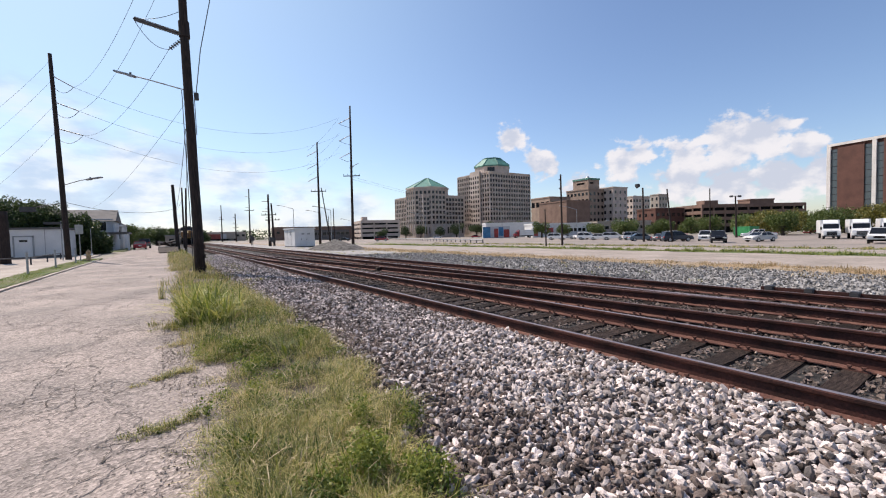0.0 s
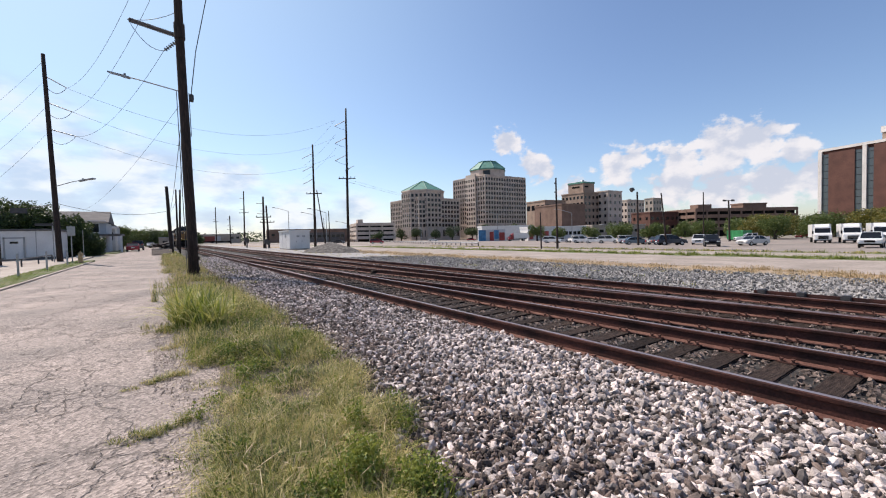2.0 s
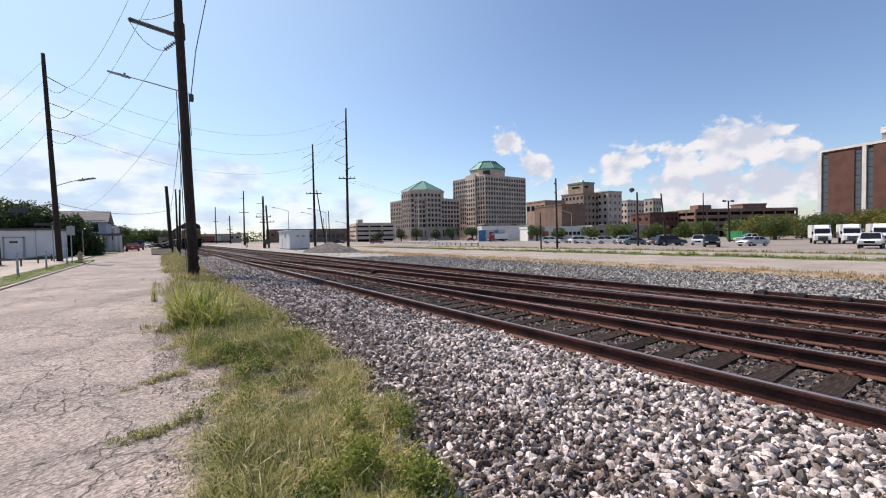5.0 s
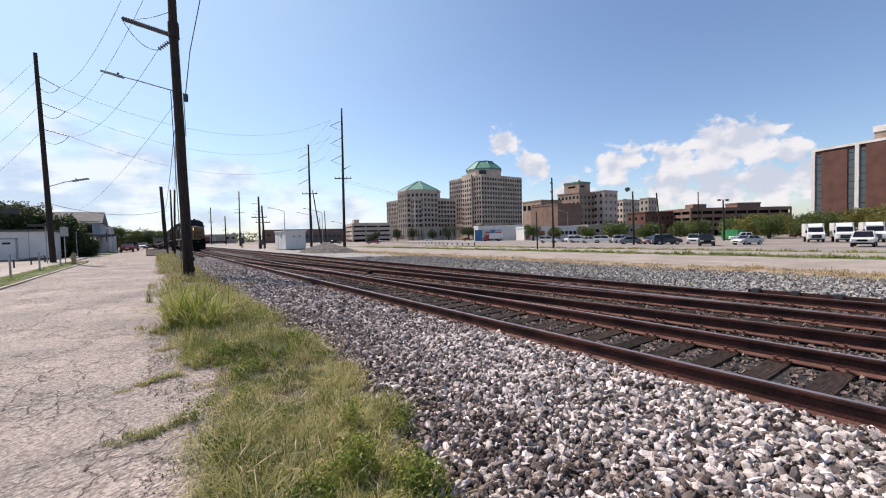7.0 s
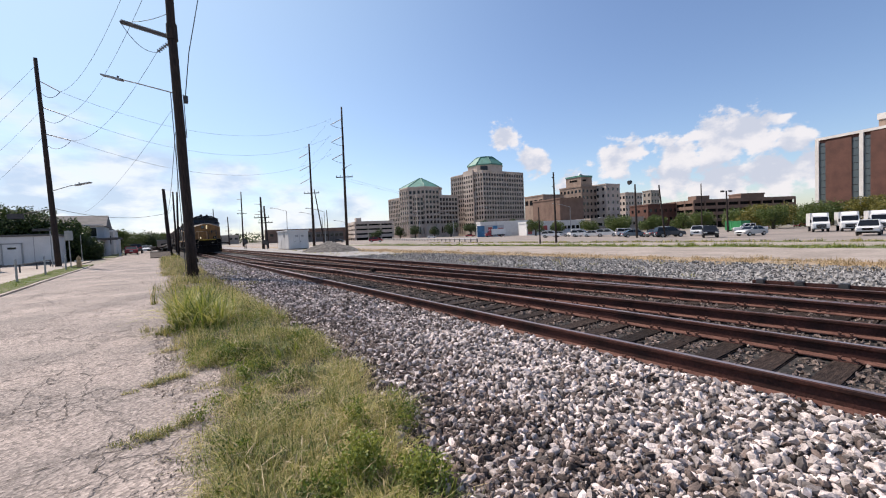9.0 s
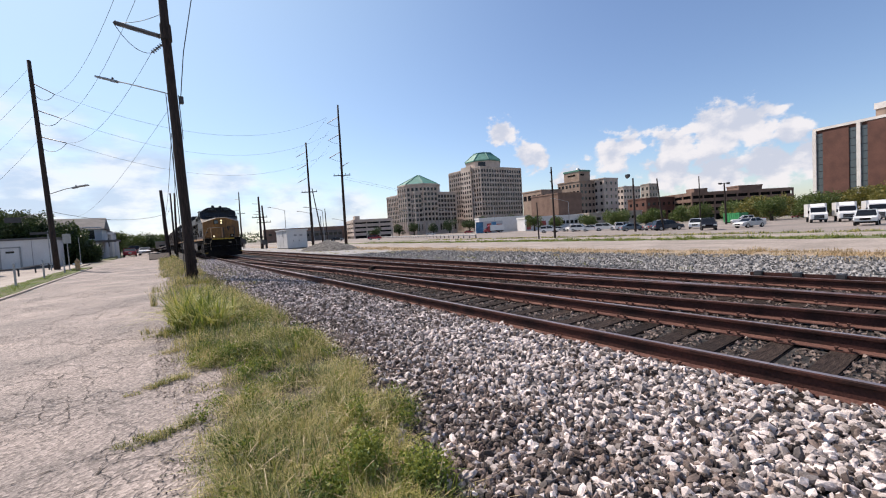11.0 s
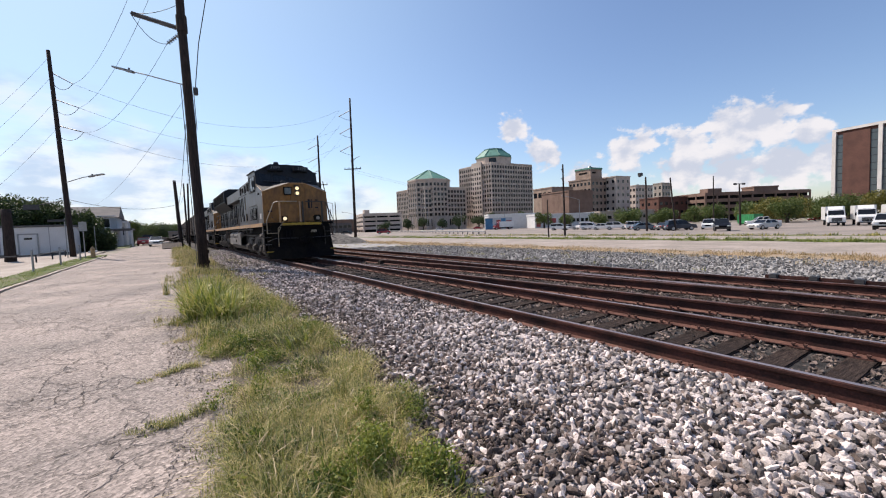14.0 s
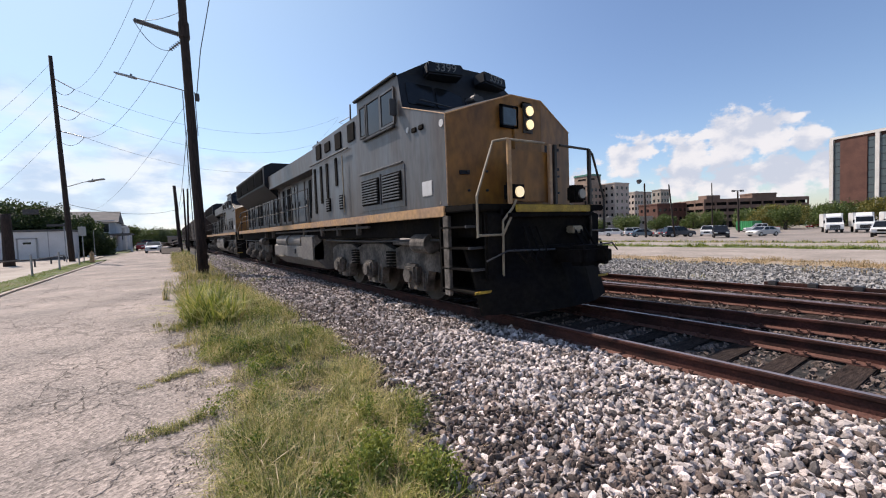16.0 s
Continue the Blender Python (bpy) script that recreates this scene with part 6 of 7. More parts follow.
def copper_roof(parent, cx, cy, r, z0, z1, top):
    bm = B()
    a = [bm.verts.new((x, y, z0)) for x, y in octagon(r, cx, cy)]
    b = [bm.verts.new((x, y, z1)) for x, y in octagon(top, cx, cy)]
    for k in range(8):
        bm.faces.new((a[k], a[(k + 1) % 8], b[(k + 1) % 8], b[k]))
    bm.faces.new(b)
    bm.faces.new(a[::-1])
    rf = part("roof", bm, M_COPPER, parent, "green copper hipped roof")
    for k in range(8):
        p, q = octagon(r, cx, cy)[k], octagon(top, cx, cy)[k]
        part("ridge", rod(B(), (*p, z0 + 0.1), (*q, z1 + 0.1), 0.3, n=6), M_COPPER, rf)


def office_low():
    e = thing("office_building", "stone office building with green pyramid roof tower", "building", pose(146, 236, 0))
    W, L, H = 34.5, 40.0, 27.0
    block(e, "wall", 0, W, 0, L, -2, H, M_LIME, M_LIME)
    windows(e, "f", W, 7, H - 0.8, 6, 13, 1.8, 2.0)
    windows(e, "s", L, 7, H - 0.8, 6, 16, 1.75, 2.0)
    ribbed(e, "f", W, 0, H, 13, M_LIME)
    ribbed(e, "s", L, 0, H, 16, M_LIME)
    windows(e, "f", W, 0, 6.2, 1, 9, 2.4, 4.6)
    windows(e, "s", L, 0, 6.2, 1, 12, 2.6, 4.6)
    cx, cy, r = 12.0, 13.0, 15.2
    part("tower", prism(B(), octagon(r, cx, cy), "z", -2, 32.4), M_LIME, e)
    for k in range(8):
        p, q = octagon(r + 0.1, cx, cy)[k], octagon(r + 0.1, cx, cy)[(k + 1) % 8]
        d = Vector((q[0] - p[0], q[1] - p[1], 0))
        if (p[1] + q[1]) / 2 < cy + 8 and (p[0] + q[0]) / 2 < cx + 8:
            for row in range(7):
                for c in range(4):
                    s = part("window", bx(B(), -0.8, 0.8, -0.08, 0.08, -1.0, 1.0), M_GLASSD, e)
                    s.matrix_basis = Matrix.Translation((p[0] + d.x * (c + 0.5) / 4, p[1] + d.y * (c + 0.5) / 4, 8.8 + row * 3.45)) @ pose(0, 0, 0, 0, 0, math.degrees(math.atan2(d.y, d.x)))
            for c in range(5):
                s = part("pier", bx(B(), -0.3, 0.3, -0.4, 0.4, 0, 31.6), M_LIME, e)
                s.matrix_basis = Matrix.Translation((p[0] + d.x * c / 4, p[1] + d.y * c / 4, 0)) @ pose(0, 0, 0, 0, 0, math.degrees(math.atan2(d.y, d.x)))
    part("tower_cornice", prism(B(), octagon(r + 0.6, cx, cy), "z", 32.4, 33.3), M_LIME, e)
    copper_roof(e, cx, cy, r + 0.4, 33.3, 40.6, 0.8)


def office_tall():
    e = thing("office_tower", "tall stone office tower with green copper crown", "building", pose(191.9, 220.1, 0))
    W, L, H = 40.5, 37.3, 43.5
    block(e, "wall", 0, W, 0, L, -2.5, H, M_LIME, M_LIME)
    windows(e, "f", W, 9, H - 0.6, 10, 16, 1.7, 2.0)
    windows(e, "s", L, 9, H - 0.6, 10, 14, 1.75, 2.0)
    ribbed(e, "f", W, 0, H, 16, M_LIME, 0.5, 0.5)
    ribbed(e, "s", L, 0, H, 14, M_LIME, 0.5, 0.5)
    part("band", bx(bx(B(), -0.6, W + 0.2, -0.6, 0, 8.2, 9.0), -0.6, 0, -0.6, L, 8.2, 9.0), M_LIME, e)
    windows(e, "f", W, 4.4, 8.0, 1, 16, 1.4, 2.2)
    windows(e, "s", L, 4.4, 8.0, 1, 14, 1.4, 2.2)
    cx, cy = 15.5, 14.5
    part("penthouse", prism(B(), octagon(13.6, cx, cy), "z", H, 49.0), M_LIME, e)
    for k in range(8):
        p, q = octagon(13.75, cx, cy)[k], octagon(13.75, cx, cy)[(k + 1) % 8]
        d = Vector((q[0] - p[0], q[1] - p[1], 0))
        if k % 2 == 0:
            s = part("window", bx(B(), -2.6, 2.6, -0.1, 0.1, 0, 3.8), M_GLASSD, e)
            s.matrix_basis = Matrix.Translation((p[0] + d.x / 2, p[1] + d.y / 2, H + 0.9)) @ pose(0, 0, 0, 0, 0, math.degrees(math.atan2(d.y, d.x)))
    part("crown_cornice", prism(B(), octagon(14.2, cx, cy), "z", 49.0, 49.8), M_COPPER, e)
    copper_roof(e, cx, cy, 14.2, 49.8, 55.6, 7.0)
    part("roof_cap", prism(B(), octagon(7.2, cx, cy), "z", 55.6, 56.2), M_COPPER, e)
    # centre bay on the sunny side
    part("bay", bx(B(), -1.3, 0, 9.5, 20.5, -2, 45.5), M_LIME, e)
    for r in range(11):
        for c in range(4):
            part("window", bx(B(), -1.37, -1.25, 10.4 + c * 2.65, 11.7 + c * 2.65, 5.4 + r * 3.45, 7.3 + r * 3.45), M_GLASSD, e)


def plain_block(name, label, x, y, deg, w, l, h, material, rows, cols, side_cols, ww=1.4, wh=1.6, cornice=True, z0=1.0, extra=None):
    e = thing(name, label, "building", pose(x, y, 0, 0, 0, deg))
    block(e, "wall", 0, w, 0, l, -2.8, h, material, material if cornice else None)
    if rows:
        windows(e, "f", w, z0, h - 0.5, rows, cols, ww, wh)
        if side_cols:
            windows(e, "s", l, z0, h - 0.5, rows, side_cols, ww, wh)
    if extra:
        extra(e, w, l, h)
    return e


def hvac(e, w, l, h):
    rng = random.Random(int(w * 10))
    for k in range(4):
        x, y = rng.uniform(0.1, 0.8) * w, rng.uniform(0.1, 0.7) * l
        part("roof_unit", bx(B(), x, x + 1.8, y, y + 1.6, h, h + rng.uniform(0.8, 1.8), 0.05), M_STEEL, e)


def c2_extra(e, w, l, h):
    block(e, "penthouse", 1.0, 11.0, 1.0, 13.0, h, 31.8, M_BRICKT)
    part("penthouse_roof", bx(B(), 0.7, 11.3, 0.7, 13.3, 31.8, 32.8), M_COPPER, e)
    part("roof_dish", rod(B(), (5, 5, 32.8), (5, 5, 34.2), 1.6, 0.8, n=14), M_STEEL, e)
    part("sign_band", bx(B(), 2.2, 5.4, 0.9, 1.0, 29.2, 30.2), M_BLACK, e)
    part("sign_band", bx(B(), 0.9, 1.0, 4.0, 10.0, 29.2, 30.2), M_BLACK, e)


office_low()
office_tall()
plain_block("brick_building", "tan brick low block without windows", 183.7, 146.9, -9.4, 17.4, 23.5, 16.9, M_BRICKB, 0, 0, 0, extra=hvac)
plain_block("brick_building", "tan brick block with dark roof screen", 191.0, 165.0, -9.4, 16.0, 18.0, 20.7, M_BRICKT, 1, 3, 4, 3.0, 3.0, z0=14)
plain_block("office_building", "tan brick tower block with penthouse", 215.3, 155.5, -4.4, 21.1, 17.7, 25.5, M_BRICKT, 6, 6, 6, 1.5, 1.8, extra=c2_extra)
plain_block("office_building", "grey-tan stone block with pilasters", 228.5, 147.5, -4.4, 13.5, 12.0, 26.3, M_LIME, 6, 3, 3, 1.4, 1.8)
plain_block("old_building", "pale old masonry building with cornice", 285.1, 168.3, -9.4, 18.1, 9, 24.0, M_LIME, 5, 6, 3, 1.6, 2.0, extra=hvac)
plain_block("clock_tower", "pale masonry tower with open lantern stage", 331.0, 173.2, -9.4, 10.2, 8, 27.4, M_CONC, 5, 3, 2, 1.6, 2.4, extra=hvac)
plain_block("brick_building", "long low red brick building", 219.2, 116.5, -22.4, 32, 15, 11.0, M_BRICKD, 2, 10, 3, 1.6, 1.6, extra=hvac)
plain_block("brick_building", "low pale commercial building", 170.0, 118.0, -20, 30, 12, 4.2, M_CONC, 1, 9, 2, 2.2, 1.4, z0=0.0, extra=hvac)
low_white = plain_block("commercial_building", "low white building with red painted fields", 128.0, 120.0, -26.4, 26, 10, 3.6, M_WHITE, 0, 0, 0)
M_REDP = mat("faded_red_paint", (0.45, 0.09, 0.08), 0.7, var=0.3, scale=0.5)
for u0, u1, z0, z1 in ((0.6, 2.4, -1.0, 2.6), (3.6, 4.4, -1.0, 2.0), (6.5, 9.2, 0.4, 2.4), (15.0, 15.5, -1.0, 3.2)):
    part("painted_field", bx(B(), u0, u1, -0.05, 0.0, z0, z1), M_REDP, low_white)
for k in range(5):
    part("window", bx(B(), 16.5 + 1.9 * k, 17.9 + 1.9 * k, -0.06, 0.0, 0.6, 2.0), M_GLASSD, low_white)
plain_block("commercial_building", "long low white flat-roofed building", 119.5, 139.7, -26.4, 24, 8, 4.6, M_WHITE, 0, 0, 0)
M_BLUEW = mat("blue_mural", (0.06, 0.22, 0.42), 0.7, var=0.3, scale=0.5)
M_REDW = mat("red_mural", (0.42, 0.06, 0.05), 0.7, var=0.3, scale=0.5)
e = thing("mural_wall", "low wall painted with blue and red colour fields", "wall", pose(110.5, 131.5, 0, 0, 0, -26.4))
part("wall", bx(B(), 0, 11.7, 0, 0.6, -1.5, 3.5), M_SIDING, e)
for k, (a, b_, z0, z1, m_) in enumerate(((0.0, 3.2, -1.2, 3.3, M_BLUEW), (3.2, 4.6, 0.5, 3.3, M_SIDING), (4.8, 6.6, -1.2, 2.6, M_REDW), (6.8, 8.8, -0.5, 3.2, M_BLUEW), (9.0, 11.4, -1.2, 2.2, M_REDW))):
    part("colour_field", bx(B(), a, b_, -0.03 - 0.004 * k, 0, z0, z1), m_, e)


def garage_decks(name, label, x, y, deg, w, l, floors, fh, material):
    e = thing(name, label, "parking garage", pose(x, y, 0, 0, 0, deg))
    # black box painted in for the shade inside the open decks
    part("core", bx(B(), 0.8, w - 0.8, 0.8, l - 0.8, -2.5, floors * fh - 1.6), M_BLACK, e)
    for k in range(floors):
        part("parapet", bx(B(), 0, w, 0, l, k * fh + fh - 1.5 - 0.9, k * fh + fh - 0.9 + 0.2), material, e)
    n = int(w / 6)
    for i in range(n + 1):
        u = w * i / n
        part("column", bx(B(), u - 0.3, u + 0.3, -0.15, 0.5, -2.5, floors * fh - 0.9), material, e)
    for i in range(int(l / 7) + 1):
        part("column", bx(B(), -0.15, 0.5, i * 7 - 0.3, i * 7 + 0.3, -2.5, floors * fh - 0.9), material, e)
    part("stair_tower", bx(B(), w * 0.05, w * 0.18, 2, 8, floors * fh - 0.9, floors * fh + 1.4), material, e)
    return e


garage_decks("parking_garage", "pale concrete parking garage with open decks", 96.0, 225.0, -14, 23, 30, 4, 2.65, M_LIME)
garage_decks("parking_garage", "dark long concrete parking garage behind trees", 228.9, 97.7, -29.4, 58, 25, 4, 3.3, M_BRICKB)
plain_block("penthouse", "dark penthouse on the garage roof", 256.0, 86.0, -29.4, 13.6, 8, 14.4, M_BRICKB, 0, 0, 0)


def brick_slab():
    e = thing("apartment_building", "tall dark red brick slab building with pale concrete frame", "building", pose(201.5, 43.7, 0, 0, 0, -107))
    W, L, H = 40.0, 16.0, 29.0
    part("wall", bx(B(), 0, W, 0.4, L, -2.5, H), M_BRICKD, e)
    part("parapet", bx(B(), -0.2, W + 0.2, -0.3, L, H, H + 0.9), M_PALE, e)
    for x0, x1 in ((-0.25, 0.9), (12.5, 13.6), (25.2, 26.4)):
        part("pier", bx(B(), x0, x1, -0.4, 1.5, -2.5, H), M_PALE, e)
    for x0, x1, d in ((2.9, 10.4, 0.8), (15.4, 23.4, 0.3), (28, 38, 0.3)):
        part("brick_panel", bx(B(), x0, x1, -0.25, 0.4, -2.5, H - d), M_BRICKD, e)
    for x0, x1 in ((0.9, 2.9), (10.45, 12.5), (13.6, 15.4), (23.4, 25.2), (26.4, 28.0)):
        part("window_strip", bx(B(), x0, x1, 0.05, 0.4, 1.0, H - 1.2), M_GLASSB, e)
        for k in range(11):
            z = 1.6 + k * 2.5
            part("spandrel", bx(B(), x0, x1, 0.0, 0.3, z, z + 0.16), M_GLASSD, e)
    part("roof_tower", bx(B(), 15.5, 26, 4, 12, H + 0.9, H + 3.8), M_BRICKT, e)
    part("roof_band", bx(B(), 15.2, 26.3, 3.7, 12.3, H + 3.8, H + 5.8), M_PALE, e)


brick_slab()
rng = random.Random(3)
spots = [(150, 50, 7, 11, M_LEAF), (142, 43, 6.8, 10, M_LEAFY), (156, 44, 7, 11, M_LEAFY), (135, 38, 6, 7, M_LEAF), (170, 38, 7, 10, M_LEAF), (185, 36, 7, 12, M_LEAF), (178, 27, 8, 12, M_LEAFY), (172, 20, 8, 12, M_LEAFY), (160, 16, 8, 11, M_LEAFY), (150, 9, 8.5, 11, M_LEAFY), (190, 44, 8, 10, M_LEAF),
         (150, 92, 6, 8, M_LEAF), (158, 98, 6.5, 8, M_LEAF), (140, 98, 6, 7, M_LEAF), (128, 104, 6.5, 6, M_LEAF), (165, 88, 6.5, 8, M_LEAF), (180, 92, 7.5, 8, M_LEAF), (172, 104, 7, 8, M_LEAF), (118, 106, 7, 6, M_LEAF), (190, 78, 7, 10, M_LEAF),
         (163, 200, 9, 10, M_LEAFD), (170, 192, 9.5, 9, M_LEAFD), (178, 185, 8.5, 9, M_LEAFD), (156, 212, 9, 9, M_LEAFD), (190, 190, 10, 10, M_LEAF), (200, 182, 11, 10, M_LEAF), (150, 222, 8, 7, M_LEAFD), (140, 230, 9, 8, M_LEAFD), (132, 236, 8, 7, M_LEAFD), (100, 205, 6, 7, M_LEAFD), (200, 90, 7, 10, M_LEAF), (212, 70, 7, 12, M_LEAF)]
for k, (x, y, h, w, m_) in enumerate(spots):
    tree(x, y, h, w, m_, 300 + k, {M_LEAFY: "yellowing broad tree behind the parking lot", M_LEAF: "leafy green street tree near the buildings", M_LEAFD: "dark green street tree before the offices"}[m_], 0.9, 0.12, "town trees")


def far_woods():
    """Low wooded skyline all round the place, one mass of leaves."""
    rng = np.random.default_rng(9)
    blobs = []
    for k in range(90):
        a = math.radians(-40 + 170 * k / 89 + rng.uniform(-1, 1))
        r = rng.uniform(430, 560)
        x, y = r * math.sin(a), r * math.cos(a)
        s = rng.uniform(14, 22)
        blobs.append((x, y, 2.0, s, s, rng.uniform(6, 10), 420))
    tagged(crown(None, blobs, 1.0, M_LEAFD, 77, "far_woods"), "dark green wooded skyline in the distance", "trees", kind="stuff")


far_woods()
g = thing("guard_rail", "long low grey guard rail along the far street", "guard rail")
ga, gb = Vector((52, 62, 0)), Vector((98, 196, 0))
for k in range(40):
    p = ga.lerp(gb, k / 39)
    part("post", bx(B(), p.x - 0.08, p.x + 0.08, p.y - 0.08, p.y + 0.08, gz(p.x, p.y) - 0.1, gz(p.x, p.y) + 0.75), M_DARKSTEEL, g)
    if k < 39:
        q = ga.lerp(gb, (k + 1) / 39)
        part("beam", rod(B(), (p.x, p.y, gz(p.x, p.y) + 0.62), (q.x, q.y, gz(q.x, q.y) + 0.62), 0.13, n=6), M_STEEL, g)
for k, (x, y, w, l, h, a, m_) in enumerate(((60, 290, 60, 20, 8, -10, M_BRICKB), (20, 330, 30, 15, 6, 0, M_CONC), (75, 250, 22, 12, 5, -15, M_SHINGLE), (330, 60, 60, 25, 9, -40, M_BRICKB), (290, 100, 40, 25, 11, -25, M_BRICKT))):
    plain_block("warehouse", "low dark warehouse in the distance", x, y, a, w, l, h, m_, 1, 8, 3, 2, 1.5, False)
# ---- grass, weeds and stones ----


M_BLADE = blade_material("grass_blade", ((0.0, (0.028, 0.050, 0.008)), (0.33, (0.105, 0.140, 0.019)), (0.66, (0.27, 0.27, 0.050)), (0.98, (0.54, 0.44, 0.20))), 0.28)
M_LAWN = blade_material("lawn_blade", ((0.0, (0.08, 0.15, 0.02)), (0.5, (0.13, 0.20, 0.03)), (1.0, (0.24, 0.25, 0.07))))
M_STRAW = blade_material("straw_blade", ((0.0, (0.20, 0.15, 0.07)), (0.4, (0.34, 0.25, 0.13)), (1.0, (0.52, 0.40, 0.24))))
M_THATCH = blade_material("thatch_blade", ((0.0, (0.10, 0.075, 0.045)), (0.5, (0.25, 0.19, 0.115)), (1.0, (0.44, 0.35, 0.23))), 0.1)
M_WEED = blade_material("weed_leaf", ((0.0, (0.030, 0.062, 0.010)), (0.5, (0.10, 0.155, 0.020)), (1.0, (0.27, 0.29, 0.055))))
M_CANE = blade_material("cane_grass_leaf", ((0.0, (0.07, 0.11, 0.015)), (0.5, (0.19, 0.23, 0.032)), (1.0, (0.44, 0.41, 0.12))), 0.35)
M_SEED = blade_material("seed_head", ((0.0, (0.22, 0.17, 0.09)), (0.5, (0.40, 0.31, 0.17)), (1.0, (0.58, 0.48, 0.30))), 0.35)
M_VERGE = mat("verge_litter", (0.17, 0.135, 0.10), 0.95, var=0.55, scale=3.5, fine=40, bump=0.9, tint=(0.08, 0.065, 0.045))
strip("verge_soil", 0.40, 1.6, -4, 110, M_VERGE, 0.008, "dry soil and grass litter of the verge", wob=0.24, step=0.2)


def value_noise(x, y, cell, seed):
    """Smooth random field between 0 and 1 with features of the given size."""
    u, v = x / cell, y / cell
    i, j = np.floor(u), np.floor(v)
    f, g = u - i, v - j
    f, g = f * f * (3 - 2 * f), g * g * (3 - 2 * g)

    def h(p, q):
        w = np.sin(p * 127.1 + q * 311.7 + seed * 74.7) * 43758.5453
        return w - np.floor(w)
    return (h(i, j) * (1 - f) + h(i + 1, j) * f) * (1 - g) + (h(i, j + 1) * (1 - f) + h(i + 1, j + 1) * f) * g


def ribbons(x, y, z, length, width, rng, lean, segs=2, t0=0.0, t1=1.0):
    """Curved tapered ribbons (blades, stalks or seed heads) at the given feet."""
    n = len(x)
    a = rng.random(n) * math.tau
    d = np.stack([np.cos(a), np.sin(a), np.zeros(n)], 1)
    side = np.stack([-np.sin(a), np.cos(a), np.zeros(n)], 1)
    k = np.clip(lean * (0.25 + 1.5 * rng.random(n)), 0.05, 2.4)[:, None]
    base = np.stack([x, y, z], 1)
    ln = length[:, None]
    rows = []
    for q in range(segs + 1):
        t = t0 + (t1 - t0) * q / segs
        c = base + d * ln * 0.62 * k * t ** 1.6
        c[:, 2] += (ln * (t - 0.36 * np.minimum(k, 2.0) * t * t))[:, 0]
        c[:, 2] = np.maximum(c[:, 2], z + 0.004)
        w = (width * 0.5 * ((1 - 0.92 * (q / segs) ** 2) if t0 == 0 else (0.35, 1.0, 0.15)[min(2, q)]))[:, None]
        rows += [c - side * w, c + side * w]
    v = np.stack(rows, 1).reshape(-1, 3)
    m = 2 * (segs + 1)
    f = (np.arange(n) * m)[:, None, None] + np.array([[2 * q, 2 * q + 1, 2 * q + 3, 2 * q + 2] for q in range(segs)])[None]
    return v, f.reshape(-1, 4)


def blades(x, y, z, length, width, rng, lean=0.5):
    v, f = ribbons(x, y, z, length, width, rng, lean)
    return v.tolist(), f.tolist()


def edge_r(y):
    return np.interp(y, [-3, 1.0, 2.2, 3.8, 5.7, 9.8, 18, 40, 90], [1.25, 1.40, 1.62, 1.98, 2.05, 2.12, 2.2, 2.2, 2.2])


def edge_l(y):
    return np.interp(y, [-3, 3, 5, 9, 14, 30, 90], [0.10, 0.08, 0.10, 0.0, 0.0, 0.1, 0.2])


def growth(x, y):
    """Height of the growth, 0 to about 1.2: mounds, hollows, ragged sides."""
    mound = 0.62 * value_noise(x, y, 0.62, 3) + 0.38 * value_noise(x, y, 0.21, 5)
    h = np.clip((mound - 0.34) * 2.6, 0.0, 1.25)
    ragged = 0.30 * (value_noise(x * 0.3, y, 0.45, 9) - 0.5) + 0.16 * (value_noise(x * 0.3, y, 0.14, 12) - 0.5)
    h *= np.clip((x - edge_l(y) + ragged) / 0.36, 0, 1) * np.clip((edge_r(y) - x + ragged) / 0.38, 0, 1)
    return h * np.clip(((x - 1.12) / 0.34) ** 2 + ((y - 4.15) / 0.42) ** 2, 0.06, 1)


def field(seed, count, y0, y1, lmin, lmax, wmin, wmax, lean, material, name, label, lush=1.0, rim=0.0, stalk=False):
    """Ribbons over the verge; rim spreads them thinly past the growth, stalk adds seed heads."""
    rng = np.random.default_rng(seed)
    y = y0 + (y1 - y0) * rng.random(count)
    x = edge_l(y) - 0.2 + (edge_r(y) - edge_l(y) + 0.45) * rng.random(count)
    h = growth(x, y)
    keep = rng.random(count) < np.clip(h * lush + rim * (value_noise(x, y, 0.3, 21) > 0.45), 0, 1)
    x, y, h = x[keep], y[keep], h[keep]
    n = len(x)
    z = np.full(n, -0.005) + (0.02 if rim else 0.0)
    ln = (lmin + (lmax - lmin) * rng.random(n) ** 1.5) * (0.40 + 0.85 * h)
    w = wmin + (wmax - wmin) * rng.random(n)
    if stalk:
        twin = np.random.default_rng(seed + 500)
        v, f = ribbons(x, y, z, ln, np.full(n, 0.0065) * (0.5 + 0.7 * rng.random(n)), twin, lean, 2, 0.82, 1.04)
        tagged(raw("seed_heads", v.tolist(), f.tolist(), M_SEED), "pale nodding seed heads over the verge grass", "grass", kind="stuff")
        rng = np.random.default_rng(seed + 500)
    v, f = ribbons(x, y, z, ln, w, rng, lean, 3 if stalk else 2)
    tagged(raw(name, v.tolist(), f.tolist(), material), label, "grass", kind="stuff")


